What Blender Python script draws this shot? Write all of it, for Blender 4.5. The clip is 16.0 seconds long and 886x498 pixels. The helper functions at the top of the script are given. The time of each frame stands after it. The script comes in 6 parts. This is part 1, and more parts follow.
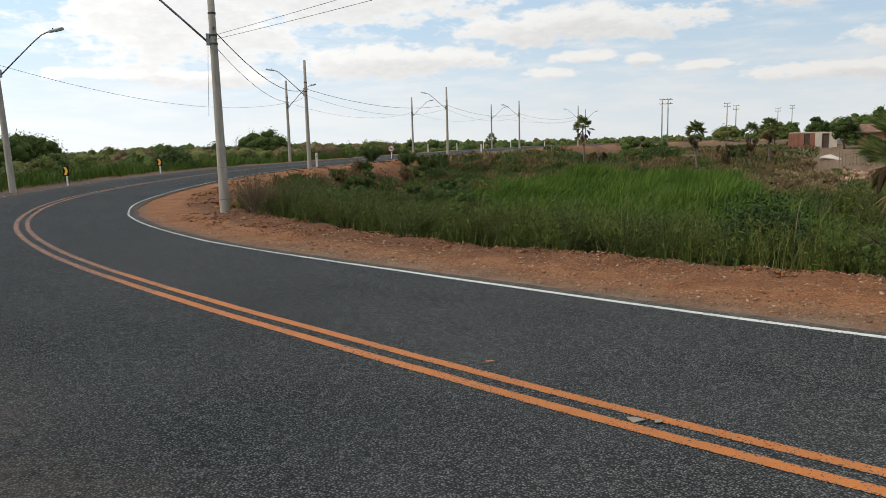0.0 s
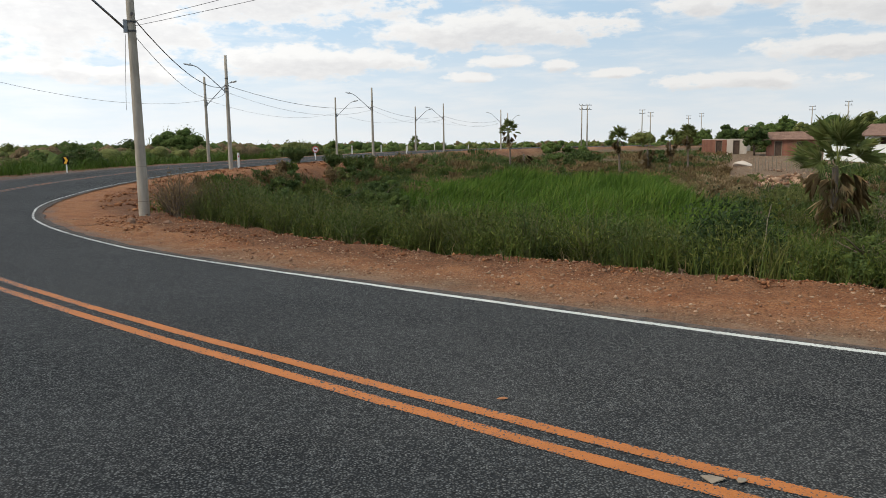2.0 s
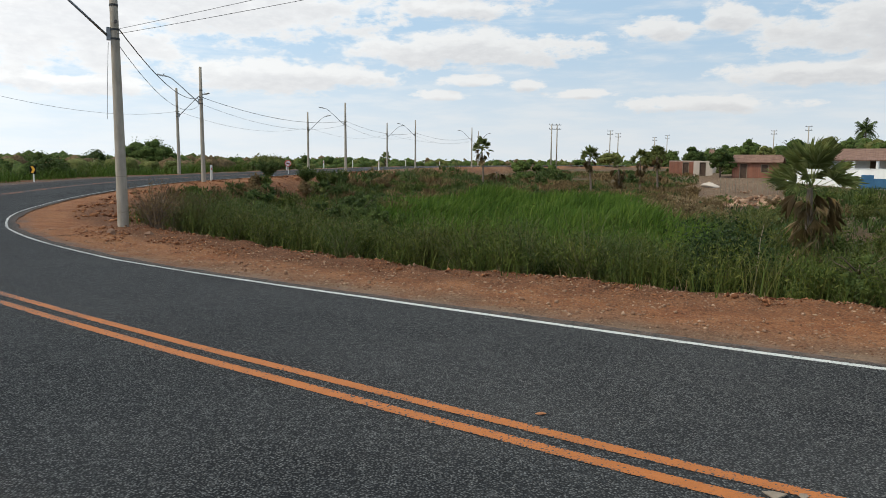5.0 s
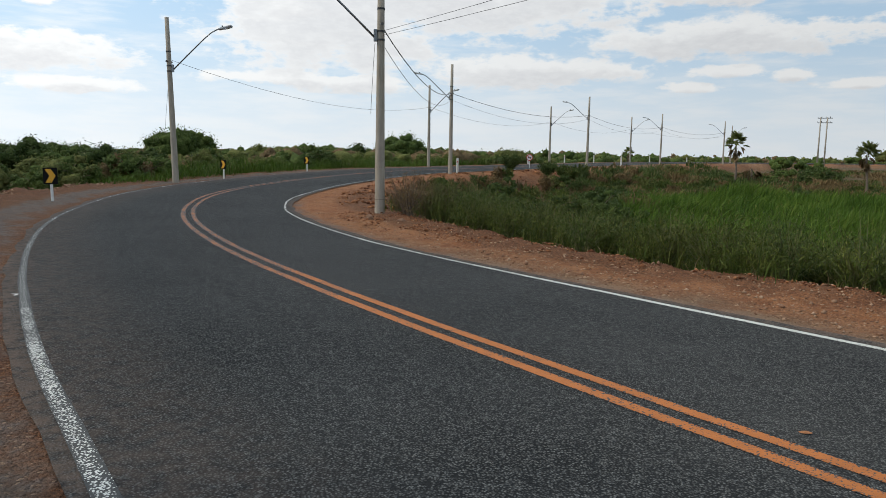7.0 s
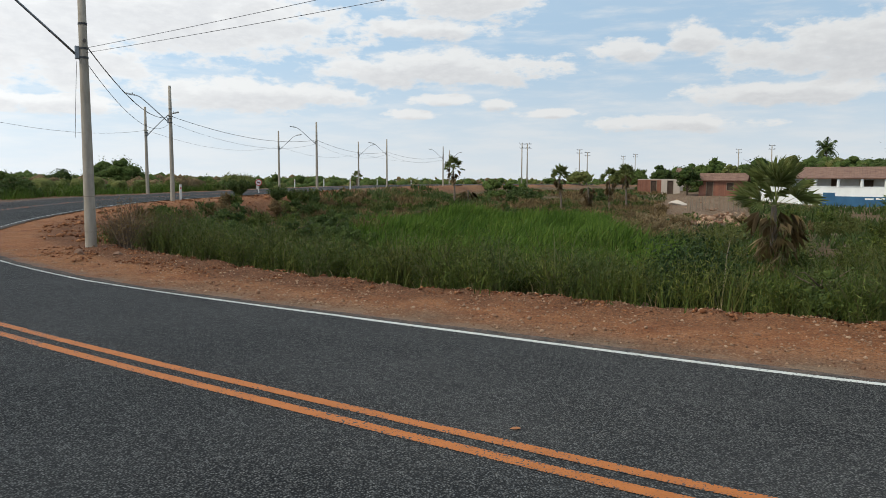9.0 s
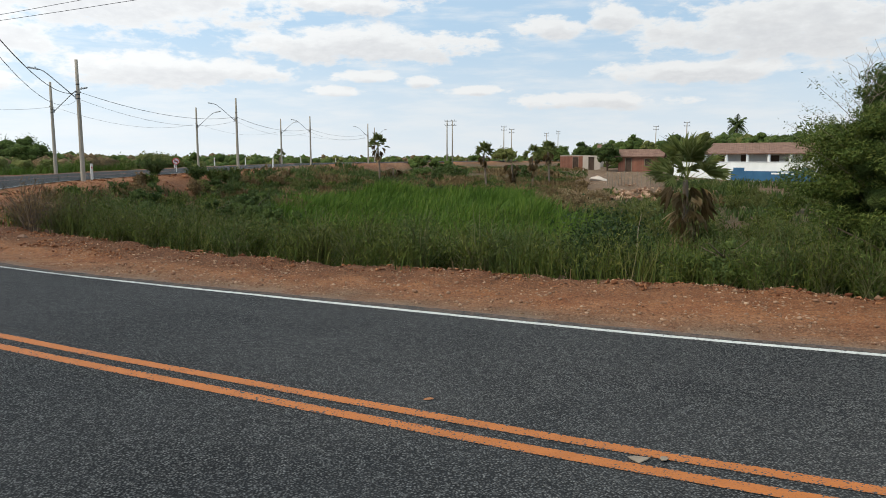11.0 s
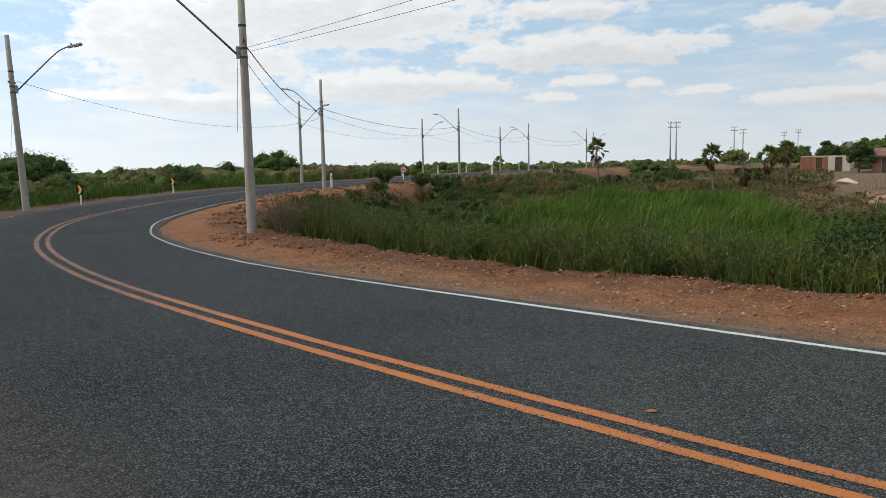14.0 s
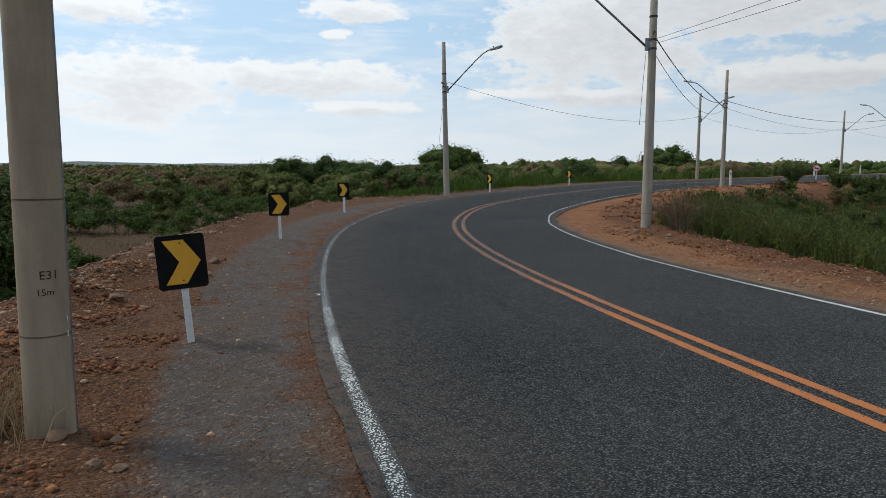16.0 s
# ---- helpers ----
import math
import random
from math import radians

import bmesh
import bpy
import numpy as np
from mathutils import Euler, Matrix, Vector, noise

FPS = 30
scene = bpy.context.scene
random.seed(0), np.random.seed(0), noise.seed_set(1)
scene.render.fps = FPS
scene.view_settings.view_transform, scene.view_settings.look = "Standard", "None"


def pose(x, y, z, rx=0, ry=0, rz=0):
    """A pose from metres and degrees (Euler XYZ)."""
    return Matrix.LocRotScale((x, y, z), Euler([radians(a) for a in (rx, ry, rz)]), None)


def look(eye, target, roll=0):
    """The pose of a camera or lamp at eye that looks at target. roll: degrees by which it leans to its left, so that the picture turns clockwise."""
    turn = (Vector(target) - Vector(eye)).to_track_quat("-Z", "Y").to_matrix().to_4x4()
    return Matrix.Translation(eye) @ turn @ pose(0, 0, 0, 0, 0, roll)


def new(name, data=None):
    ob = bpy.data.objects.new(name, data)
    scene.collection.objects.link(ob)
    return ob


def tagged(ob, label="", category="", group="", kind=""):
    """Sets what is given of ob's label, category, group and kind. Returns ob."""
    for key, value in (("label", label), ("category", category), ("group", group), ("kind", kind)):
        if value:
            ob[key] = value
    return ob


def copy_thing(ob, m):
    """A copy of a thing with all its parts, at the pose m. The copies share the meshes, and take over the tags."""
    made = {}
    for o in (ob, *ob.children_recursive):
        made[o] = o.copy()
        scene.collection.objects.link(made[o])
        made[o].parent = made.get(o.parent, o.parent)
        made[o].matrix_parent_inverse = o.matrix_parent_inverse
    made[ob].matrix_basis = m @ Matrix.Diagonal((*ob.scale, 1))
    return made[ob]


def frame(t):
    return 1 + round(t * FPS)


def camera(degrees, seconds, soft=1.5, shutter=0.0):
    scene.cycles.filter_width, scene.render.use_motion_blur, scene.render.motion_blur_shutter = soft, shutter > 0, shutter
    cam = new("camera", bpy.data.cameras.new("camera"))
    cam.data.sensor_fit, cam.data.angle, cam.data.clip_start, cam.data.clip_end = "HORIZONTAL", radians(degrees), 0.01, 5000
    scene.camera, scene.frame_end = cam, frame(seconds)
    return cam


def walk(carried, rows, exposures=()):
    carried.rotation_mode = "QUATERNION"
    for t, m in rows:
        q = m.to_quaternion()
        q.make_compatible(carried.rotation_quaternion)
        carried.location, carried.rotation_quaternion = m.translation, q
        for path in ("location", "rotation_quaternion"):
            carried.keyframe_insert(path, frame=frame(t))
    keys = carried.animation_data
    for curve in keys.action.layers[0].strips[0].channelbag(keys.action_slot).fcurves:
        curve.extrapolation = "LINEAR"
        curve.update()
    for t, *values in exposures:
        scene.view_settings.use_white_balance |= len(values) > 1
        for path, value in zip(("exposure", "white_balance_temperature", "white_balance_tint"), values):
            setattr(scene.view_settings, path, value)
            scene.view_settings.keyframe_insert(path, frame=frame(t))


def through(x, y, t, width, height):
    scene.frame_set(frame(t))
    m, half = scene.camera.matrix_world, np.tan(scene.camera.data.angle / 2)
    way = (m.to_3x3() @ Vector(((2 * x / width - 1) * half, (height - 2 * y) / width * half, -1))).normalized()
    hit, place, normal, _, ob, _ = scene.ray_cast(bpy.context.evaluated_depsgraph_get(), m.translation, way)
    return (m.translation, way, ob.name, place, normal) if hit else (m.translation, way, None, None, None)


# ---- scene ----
cam = camera(63.15, 16.0, soft=0.8)
PATH = [
    (0.0, pose(1.081, -0.903, 1.790, 81.85, 1.42, 7.12)),
    (0.5, pose(0.923, -0.632, 1.741, 79.97, -1.98, 5.07)),
    (1.0, pose(0.656, -0.376, 1.757, 80.68, -2.09, 3.62)),
    (1.5, pose(0.503, -0.129, 1.717, 80.92, -2.26, 2.32)),
    (2.0, pose(0.378, 0.069, 1.750, 81.93, 0.65, 0.85)),
    (2.5, pose(0.258, 0.160, 1.731, 82.25, 0.24, 1.66)),
    (3.0, pose(0.054, 0.153, 1.706, 82.34, 0.92, -0.84)),
    (3.5, pose(-0.083, 0.141, 1.711, 83.08, -0.21, -3.00)),
    (6.0, pose(-0.162, 0.128, 1.707, 83.28, -1.15, 3.27)),
    (6.5, pose(-0.210, 0.120, 1.681, 82.58, -1.14, 15.15)),
    (7.0, pose(-0.213, 0.151, 1.665, 82.62, -1.04, 17.14)),
    (7.5, pose(-0.208, 0.092, 1.674, 83.33, -1.17, 13.37)),
    (8.0, pose(-0.169, 0.098, 1.703, 84.99, -1.18, 1.35)),
    (8.5, pose(-0.166, 0.120, 1.692, 85.02, -1.11, -3.00)),
    (9.0, pose(-0.147, 0.065, 1.710, 84.74, -0.29, -3.91)),
    (9.5, pose(-0.091, 0.020, 1.708, 83.80, -0.40, -5.63)),
    (10.0, pose(-0.053, -0.002, 1.687, 83.22, -0.00, -9.83)),
    (12.5, pose(-0.036, -0.030, 1.717, 82.83, 0.19, -9.53)),
    (13.0, pose(-0.040, -0.045, 1.716, 83.10, 0.04, -8.58)),
    (13.5, pose(-0.069, -0.033, 1.700, 83.94, 0.29, -2.07)),
    (14.0, pose(-0.077, -0.020, 1.686, 83.63, 1.12, 7.30)),
    (14.5, pose(-0.125, 0.009, 1.669, 84.04, 0.89, 20.86)),
    (15.0, pose(-0.274, 0.112, 1.656, 85.53, 1.01, 37.19)),
    (15.5, pose(-0.332, 0.133, 1.652, 84.31, 0.65, 39.44)),
    (16.0, pose(-0.383, 0.155, 1.652, 83.47, -0.25, 37.46)),
]
EXPOSURES = [(0, 0.12, 6750, 9), (1.0, 0.18, 6750, 9), (2.0, 0.15, 6700, 9), (2.5, 0.04, 6560, 8.5), (3.5, 0.11, 6600, 8.5), (6, 0.08, 6500, 8), (7, -0.07, 6500, 8), (7.6, -0.05, 6500, 8), (8.3, 0.05, 6500, 8), (9, 0.04, 6500, 8), (9.5, 0.06, 6500, 8), (10, 0.16, 6500, 8), (12.5, 0.2, 6500, 8), (13.2, 0.17, 6500, 8), (13.8, 0.05, 6500, 8), (14.5, -0.07, 6500, 8), (15.1, -0.31, 6330, 7.5), (16, -0.25, 6330, 7.5)]
walk(cam, PATH, EXPOSURES)

# ---- world and sun ----
SUN_AZ, SUN_EL = -105.0, 46.0   # degrees from +y towards +x, and above the horizon


def cloud_world():
    # azimuth, height, half width, half height of the cumulus clouds, in degrees
    clouds = [
        (3.1, 8.7, 10.1, 1.4), (17.8, 9.9, 2.6, 0.9), (22.7, 10.4, 2.0, 1.2), (34.6, 9.2, 10.3, 2.3),
        (-9.6, 6.6, 7.9, 0.9), (1.2, 5.3, 2.2, 0.4), (4.0, 6.4, 2.8, 0.5), (8.3, 6.1, 1.6, 0.5),
        (12.2, 5.4, 2.7, 0.4), (21.8, 4.5, 6.3, 0.6), (29.2, 6.5, 7.2, 0.9), (2.9, 11.7, 4.9, 0.8),
        (-16.5, 11.7, 14.8, 3.1), (-24.3, 5.4, 5.4, 0.8), (-25.6, 9.9, 9.2, 4.3), (-49.0, 6.6, 9.4, 1.4),
        (-44.2, 11.6, 4.0, 0.9), (-45.6, 9.9, 1.2, 0.4), (-62.2, 10.8, 4.5, 1.0), (-60.2, 5.7, 5.8, 2.7),
        (-12.2, 6.4, 6.7, 1.3), (-43.8, 4.5, 4.9, 0.6), (-28.0, 5.6, 7.2, 0.6), (5.4, 13.8, 5.8, 1.8),
    ]
    world = bpy.data.worlds.new("sky")
    scene.world = world
    world.use_nodes = True
    nt = world.node_tree
    N, L = nt.nodes, nt.links
    N.clear()

    def math_node(op, a, b=None, clamp=False):
        n = N.new("ShaderNodeMath")
        n.operation, n.use_clamp = op, clamp
        for k, v in enumerate((a, b)):
            if v is None:
                continue
            if isinstance(v, (int, float)):
                n.inputs[k].default_value = v
            else:
                L.new(v, n.inputs[k])
        return n.outputs[0]

    def vec(op, a, b):
        n = N.new("ShaderNodeVectorMath")
        n.operation = op
        L.new(a, n.inputs[0])
        if isinstance(b, tuple):
            n.inputs[1].default_value = b
        elif b is not None:
            L.new(b, n.inputs[1])
        return n.outputs["Value"] if op == "LENGTH" else n.outputs["Vector"]

    def smooth(v, lo, hi, to_lo=0.0, to_hi=1.0):
        n = N.new("ShaderNodeMapRange")
        n.interpolation_type = "SMOOTHSTEP"
        L.new(v, n.inputs["Value"])
        for k, x in zip(("From Min", "From Max", "To Min", "To Max"), (lo, hi, to_lo, to_hi)):
            n.inputs[k].default_value = x
        return n.outputs["Result"]

    def mixc(f, a, b):
        n = N.new("ShaderNodeMix")
        n.data_type = "RGBA"
        sockets = [s for s in n.inputs if s.type == "RGBA"]
        fac = n.inputs[0]
        if isinstance(f, (int, float)):
            fac.default_value = f
        else:
            L.new(f, fac)
        for sock, v in zip(sockets, (a, b)):
            if isinstance(v, tuple):
                sock.default_value = (*v, 1)
            else:
                L.new(v, sock)
        return [o for o in n.outputs if o.type == "RGBA"][0]

    def noise_tex(v, scale, detail, rough=0.55):
        n = N.new("ShaderNodeTexNoise")
        n.inputs["Scale"].default_value, n.inputs["Detail"].default_value, n.inputs["Roughness"].default_value = scale, detail, rough
        L.new(v, n.inputs["Vector"])
        return n

    tc = N.new("ShaderNodeTexCoord")
    sep = N.new("ShaderNodeSeparateXYZ")
    L.new(tc.outputs["Generated"], sep.inputs[0])
    az = math_node("MULTIPLY", math_node("ARCTAN2", sep.outputs[0], sep.outputs[1]), 180 / math.pi)
    el = math_node("MULTIPLY", math_node("ARCSINE", sep.outputs[2]), 180 / math.pi)
    comb = N.new("ShaderNodeCombineXYZ")
    L.new(az, comb.inputs[0])
    L.new(math_node("MULTIPLY", el, 2.2), comb.inputs[1])
    warp = noise_tex(comb.outputs[0], 0.33, 6.0, 0.55)
    puff = noise_tex(comb.outputs[0], 1.1, 7.0, 0.6)
    flat = N.new("ShaderNodeCombineXYZ")
    L.new(math_node("MULTIPLY", az, 0.35), flat.inputs[0])
    L.new(math_node("MULTIPLY", el, 1.9), flat.inputs[1])
    streak = noise_tex(flat.outputs[0], 0.42, 5.0, 0.58)

    def field(up):
        pos = N.new("ShaderNodeCombineXYZ")
        L.new(az, pos.inputs[0])
        L.new(math_node("ADD", el, up), pos.inputs[1])
        best = None
        for a, e, w, h in clouds:
            d = vec("LENGTH", vec("DIVIDE", vec("SUBTRACT", pos.outputs[0], (a, e, 0)), (w, h, 1)), None)
            best = d if best is None else math_node("MINIMUM", best, d)
        return best

    wob = math_node("ADD", math_node("MULTIPLY", math_node("SUBTRACT", warp.outputs[0], 0.5), 2.1),
                    math_node("MULTIPLY", math_node("SUBTRACT", puff.outputs[0], 0.5), 0.9))
    here = math_node("ADD", field(0.0), wob)
    above = math_node("ADD", field(0.55), wob)
    cumulus = smooth(here, 1.18, 0.7)
    under = math_node("MULTIPLY", smooth(above, 1.0, 0.3), smooth(puff.outputs[0], 0.25, 0.7, 0.55, 1.0))
    # thin layered cloud, thicker low down and scattered higher up
    low = smooth(el, 7.5, 2.0)
    sheet = smooth(math_node("ADD", streak.outputs[0], math_node("MULTIPLY", low, 0.1)), 0.44, 0.74)
    high = math_node("MULTIPLY", smooth(el, 12.0, 22.0), smooth(warp.outputs[0], 0.46, 0.6))
    veil = math_node("MAXIMUM", math_node("MULTIPLY", sheet, 0.72), high)
    sky = N.new("ShaderNodeTexSky")
    sky.sky_type = "NISHITA"
    sky.sun_disc = False
    sky.sun_elevation, sky.sun_rotation = radians(SUN_EL), radians(SUN_AZ)
    sky.air_density, sky.dust_density, sky.ozone_density = 1.0, 1.2, 1.0
    deep = mixc(0.8, sky.outputs[0], (4.75, 6.7, 8.8))
    haze = mixc(smooth(el, 11.0, -1.0, 0.08, 0.9), deep, (7.9, 8.4, 8.9))
    lit = mixc(under, (8.75, 8.75, 8.8), (7.1, 7.1, 7.3))
    out = mixc(math_node("MULTIPLY", veil, 0.85), haze, (8.15, 8.4, 8.7))
    out = mixc(math_node("MULTIPLY", cumulus, 0.93), out, lit)
    # the sky brightens towards the veiled sun
    toward = N.new("ShaderNodeVectorMath")
    toward.operation = "DOT_PRODUCT"
    L.new(tc.outputs["Generated"], toward.inputs[0])
    a, e = radians(SUN_AZ), radians(SUN_EL)
    toward.inputs[1].default_value = (math.sin(a) * math.cos(e), math.cos(a) * math.cos(e), math.sin(e))
    glow = N.new("ShaderNodeVectorMath")
    glow.operation = "SCALE"
    L.new(out, glow.inputs[0])
    L.new(smooth(toward.outputs["Value"], -0.4, 0.9, 0.87, 1.4), glow.inputs["Scale"])
    bg = N.new("ShaderNodeBackground")
    L.new(glow.outputs[0], bg.inputs[0])
    bg.inputs[1].default_value = 0.1
    end = N.new("ShaderNodeOutputWorld")
    L.new(bg.outputs[0], end.inputs[0])


cloud_world()
sun = new("sun", bpy.data.lights.new("sun", "SUN"))
sun.data.energy, sun.data.angle, sun.data.color = 2.5, radians(12), (1.0, 0.88, 0.7)
sun_from = Vector((math.sin(radians(SUN_AZ)) * math.cos(radians(SUN_EL)), math.cos(radians(SUN_AZ)) * math.cos(radians(SUN_EL)), math.sin(radians(SUN_EL))))
sun.matrix_world = look(sun_from * 200, (0, 0, 0))

# ---- materials ----


class Nodes:
    """A node material under construction."""

    def __init__(self, name, rough=0.8, metal=0.0, spec=0.3):
        self.m = bpy.data.materials.new(name)
        self.m.use_nodes = True
        self.t = self.m.node_tree
        self.b = self.t.nodes["Principled BSDF"]
        self.b.inputs["Roughness"].default_value = rough
        self.b.inputs["Metallic"].default_value = metal
        self.b.inputs["Specular IOR Level"].default_value = spec
        self.b.inputs["Diffuse Roughness"].default_value = 0.3
        self.co = self.add("ShaderNodeTexCoord").outputs["Object"]

    def add(self, kind):
        return self.t.nodes.new(kind)

    def link(self, a, b):
        self.t.links.new(a, b)

    def put(self, sock, v):
        if isinstance(v, (int, float)):
            sock.default_value = v
        elif isinstance(v, tuple):
            sock.default_value = (*v, 1) if len(v) == 3 and sock.type == "RGBA" else v
        else:
            self.link(v, sock)

    def noise(self, scale, detail=4.0, rough=0.6, co=None):
        n = self.add("ShaderNodeTexNoise")
        n.inputs["Scale"].default_value, n.inputs["Detail"].default_value, n.inputs["Roughness"].default_value = scale, detail, rough
        self.link(co or self.co, n.inputs["Vector"])
        return n.outputs[0]

    def cells(self, scale, out="Distance", co=None, feature="F1"):
        n = self.add("ShaderNodeTexVoronoi")
        n.feature = feature
        n.inputs["Scale"].default_value = scale
        self.link(co or self.co, n.inputs["Vector"])
        return n.outputs[out]

    def stretch(self, scale):
        n = self.add("ShaderNodeMapping")
        n.inputs["Scale"].default_value = scale
        self.link(self.co, n.inputs["Vector"])
        return n.outputs[0]

    def remap(self, v, lo, hi, a=0.0, b=1.0):
        n = self.add("ShaderNodeMapRange")
        self.link(v, n.inputs["Value"])
        for k, x in zip(("From Min", "From Max", "To Min", "To Max"), (lo, hi, a, b)):
            n.inputs[k].default_value = x
        return n.outputs["Result"]

    def math(self, op, a, b):
        n = self.add("ShaderNodeMath")
        n.operation = op
        self.put(n.inputs[0], a)
        self.put(n.inputs[1], b)
        return n.outputs[0]

    def mix(self, f, a, b, mode="MIX"):
        n = self.add("ShaderNodeMix")
        n.data_type, n.blend_type = "RGBA", mode
        socks = [s for s in n.inputs if s.type == "RGBA"]
        self.put(n.inputs[0], f)
        self.put(socks[0], a)
        self.put(socks[1], b)
        return [o for o in n.outputs if o.type == "RGBA"][0]

    def attr(self, name):
        n = self.add("ShaderNodeAttribute")
        n.attribute_name = name
        return n.outputs["Fac"]

    def island(self):
        return self.add("ShaderNodeNewGeometry").outputs["Random Per Island"]

    def rnd(self):
        return self.add("ShaderNodeObjectInfo").outputs["Random"]

    def color(self, v):
        self.put(self.b.inputs["Base Color"], v)
        return self

    def rough(self, v):
        self.put(self.b.inputs["Roughness"], v)
        return self

    def bump(self, v, strength=0.5, dist=0.01):
        n = self.add("ShaderNodeBump")
        n.inputs["Strength"].default_value, n.inputs["Distance"].default_value = strength, dist
        self.link(v, n.inputs["Height"])
        self.link(n.outputs[0], self.b.inputs["Normal"])
        return self


def plain(name, a, b, scale=3.0, rough=0.7, metal=0.0, bump=0.2, fine=40.0, spec=0.3, dist=0.005):
    """Two tones, blotchy at one scale and grainy at another."""
    k = Nodes(name, rough, metal, spec)
    big, small = k.noise(scale, 4), k.noise(fine, 3)
    f = k.math("ADD", k.math("MULTIPLY", k.remap(big, 0.3, 0.7), 0.65), k.math("MULTIPLY", small, 0.35))
    k.color(k.mix(f, a, b))
    k.bump(small, bump, dist)
    return k.m


def leaf_material(name, tones, rough=0.65, through=0.15):
    """Leaves: the tone changes from leaf to leaf, and some light comes through."""
    k = Nodes(name, rough, 0.0, 0.12)
    r = k.island()
    big = k.noise(0.35, 2)
    ramp = k.add("ShaderNodeValToRGB")
    k.link(k.math("ADD", k.math("MULTIPLY", r, 0.6), k.remap(big, 0.3, 0.7, 0.0, 0.4)), ramp.inputs[0])
    els = ramp.color_ramp.elements
    els[0].color, els[0].position = (*tones[0], 1), 0.0
    els[1].color, els[1].position = (*tones[-1], 1), 1.0
    for i, c in enumerate(tones[1:-1], 1):
        els.new(i / (len(tones) - 1)).color = (*c, 1)
    col = k.mix(k.remap(k.rnd(), 0.0, 1.0, 0.32, 0.0), ramp.outputs[0], tuple(c * 0.5 for c in tones[0]))
    k.color(col)
    tr = k.add("ShaderNodeBsdfTranslucent")
    k.link(col, tr.inputs[0])
    mixs = k.add("ShaderNodeMixShader")
    mixs.inputs[0].default_value = through
    k.link(k.b.outputs[0], mixs.inputs[1])
    k.link(tr.outputs[0], mixs.inputs[2])
    k.link(mixs.outputs[0], k.t.nodes["Material Output"].inputs["Surface"])
    return k.m


def asphalt_material():
    k = Nodes("asphalt", 0.92, 0.0, 0.1)
    k.b.inputs["Diffuse Roughness"].default_value = 1.0
    chips = k.cells(66.0, "Color")
    shade = k.add("ShaderNodeSeparateColor")
    k.link(chips, shade.inputs[0])
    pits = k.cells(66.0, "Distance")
    grit = k.noise(190.0, 3, 0.7)
    big, mid = k.noise(0.28, 4), k.noise(2.2, 4)
    f = k.math("ADD", k.math("MULTIPLY", k.math("POWER", shade.outputs[0], 1.4), 0.8), k.math("MULTIPLY", k.remap(grit, 0.35, 0.7), 0.22))
    tone = k.mix(f, (0.052, 0.053, 0.053), (0.205, 0.206, 0.198))
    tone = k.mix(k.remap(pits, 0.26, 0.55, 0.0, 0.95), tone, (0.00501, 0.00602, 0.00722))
    tone = k.mix(k.remap(big, 0.35, 0.65, 0.0, 0.3), tone, (0.0876, 0.0877, 0.0858))
    tone = k.mix(k.remap(mid, 0.55, 0.75, 0.0, 0.25), tone, (0.0301, 0.0318, 0.0334))
    lump = k.noise(17.0, 3, 0.6)
    tone = k.mix(k.remap(lump, 0.44, 0.64, 0.0, 0.4), tone, (0.0167, 0.0172, 0.0181))
    tone = k.mix(k.remap(lump, 0.42, 0.3, 0.0, 0.4), tone, (0.109, 0.11, 0.108))
    dust = k.math("MULTIPLY", k.attr("dust"), k.remap(k.noise(9.0, 5), 0.3, 0.62, 0.0, 0.95))
    tone = k.mix(dust, tone, (0.138, 0.0989, 0.0768))
    k.color(tone)
    k.bump(k.math("ADD", k.math("MULTIPLY", pits, -1.0), k.math("MULTIPLY", grit, 0.4)), 1.0, 0.008)
    return k.m


def line_material(name, paint, worn):
    """Road paint on coarse chippings: worn off in the pits and along the edges."""
    k = Nodes(name, 0.75, 0.0, 0.25)
    pits = k.cells(66.0, "Distance")
    n, big = k.noise(48.0, 3), k.noise(1.3, 4)
    lost = k.math("ADD", k.math("ADD", k.math("MULTIPLY", pits, 0.9), k.math("MULTIPLY", n, 0.7)), k.math("MULTIPLY", big, 0.6))
    lost = k.math("ADD", lost, k.math("ADD", k.math("MULTIPLY", k.attr("edge"), 0.22), k.attr("wear")))
    gone = k.remap(lost, worn, worn + 0.1)
    dirty = k.mix(k.remap(k.noise(5.0, 4), 0.35, 0.75, 0.0, 0.5), paint, tuple(c * 0.62 for c in paint))
    k.color(k.mix(gone, dirty, (0.05, 0.05, 0.05)))
    k.bump(k.math("MULTIPLY", pits, -1.0), 0.6, 0.005)
    return k.m


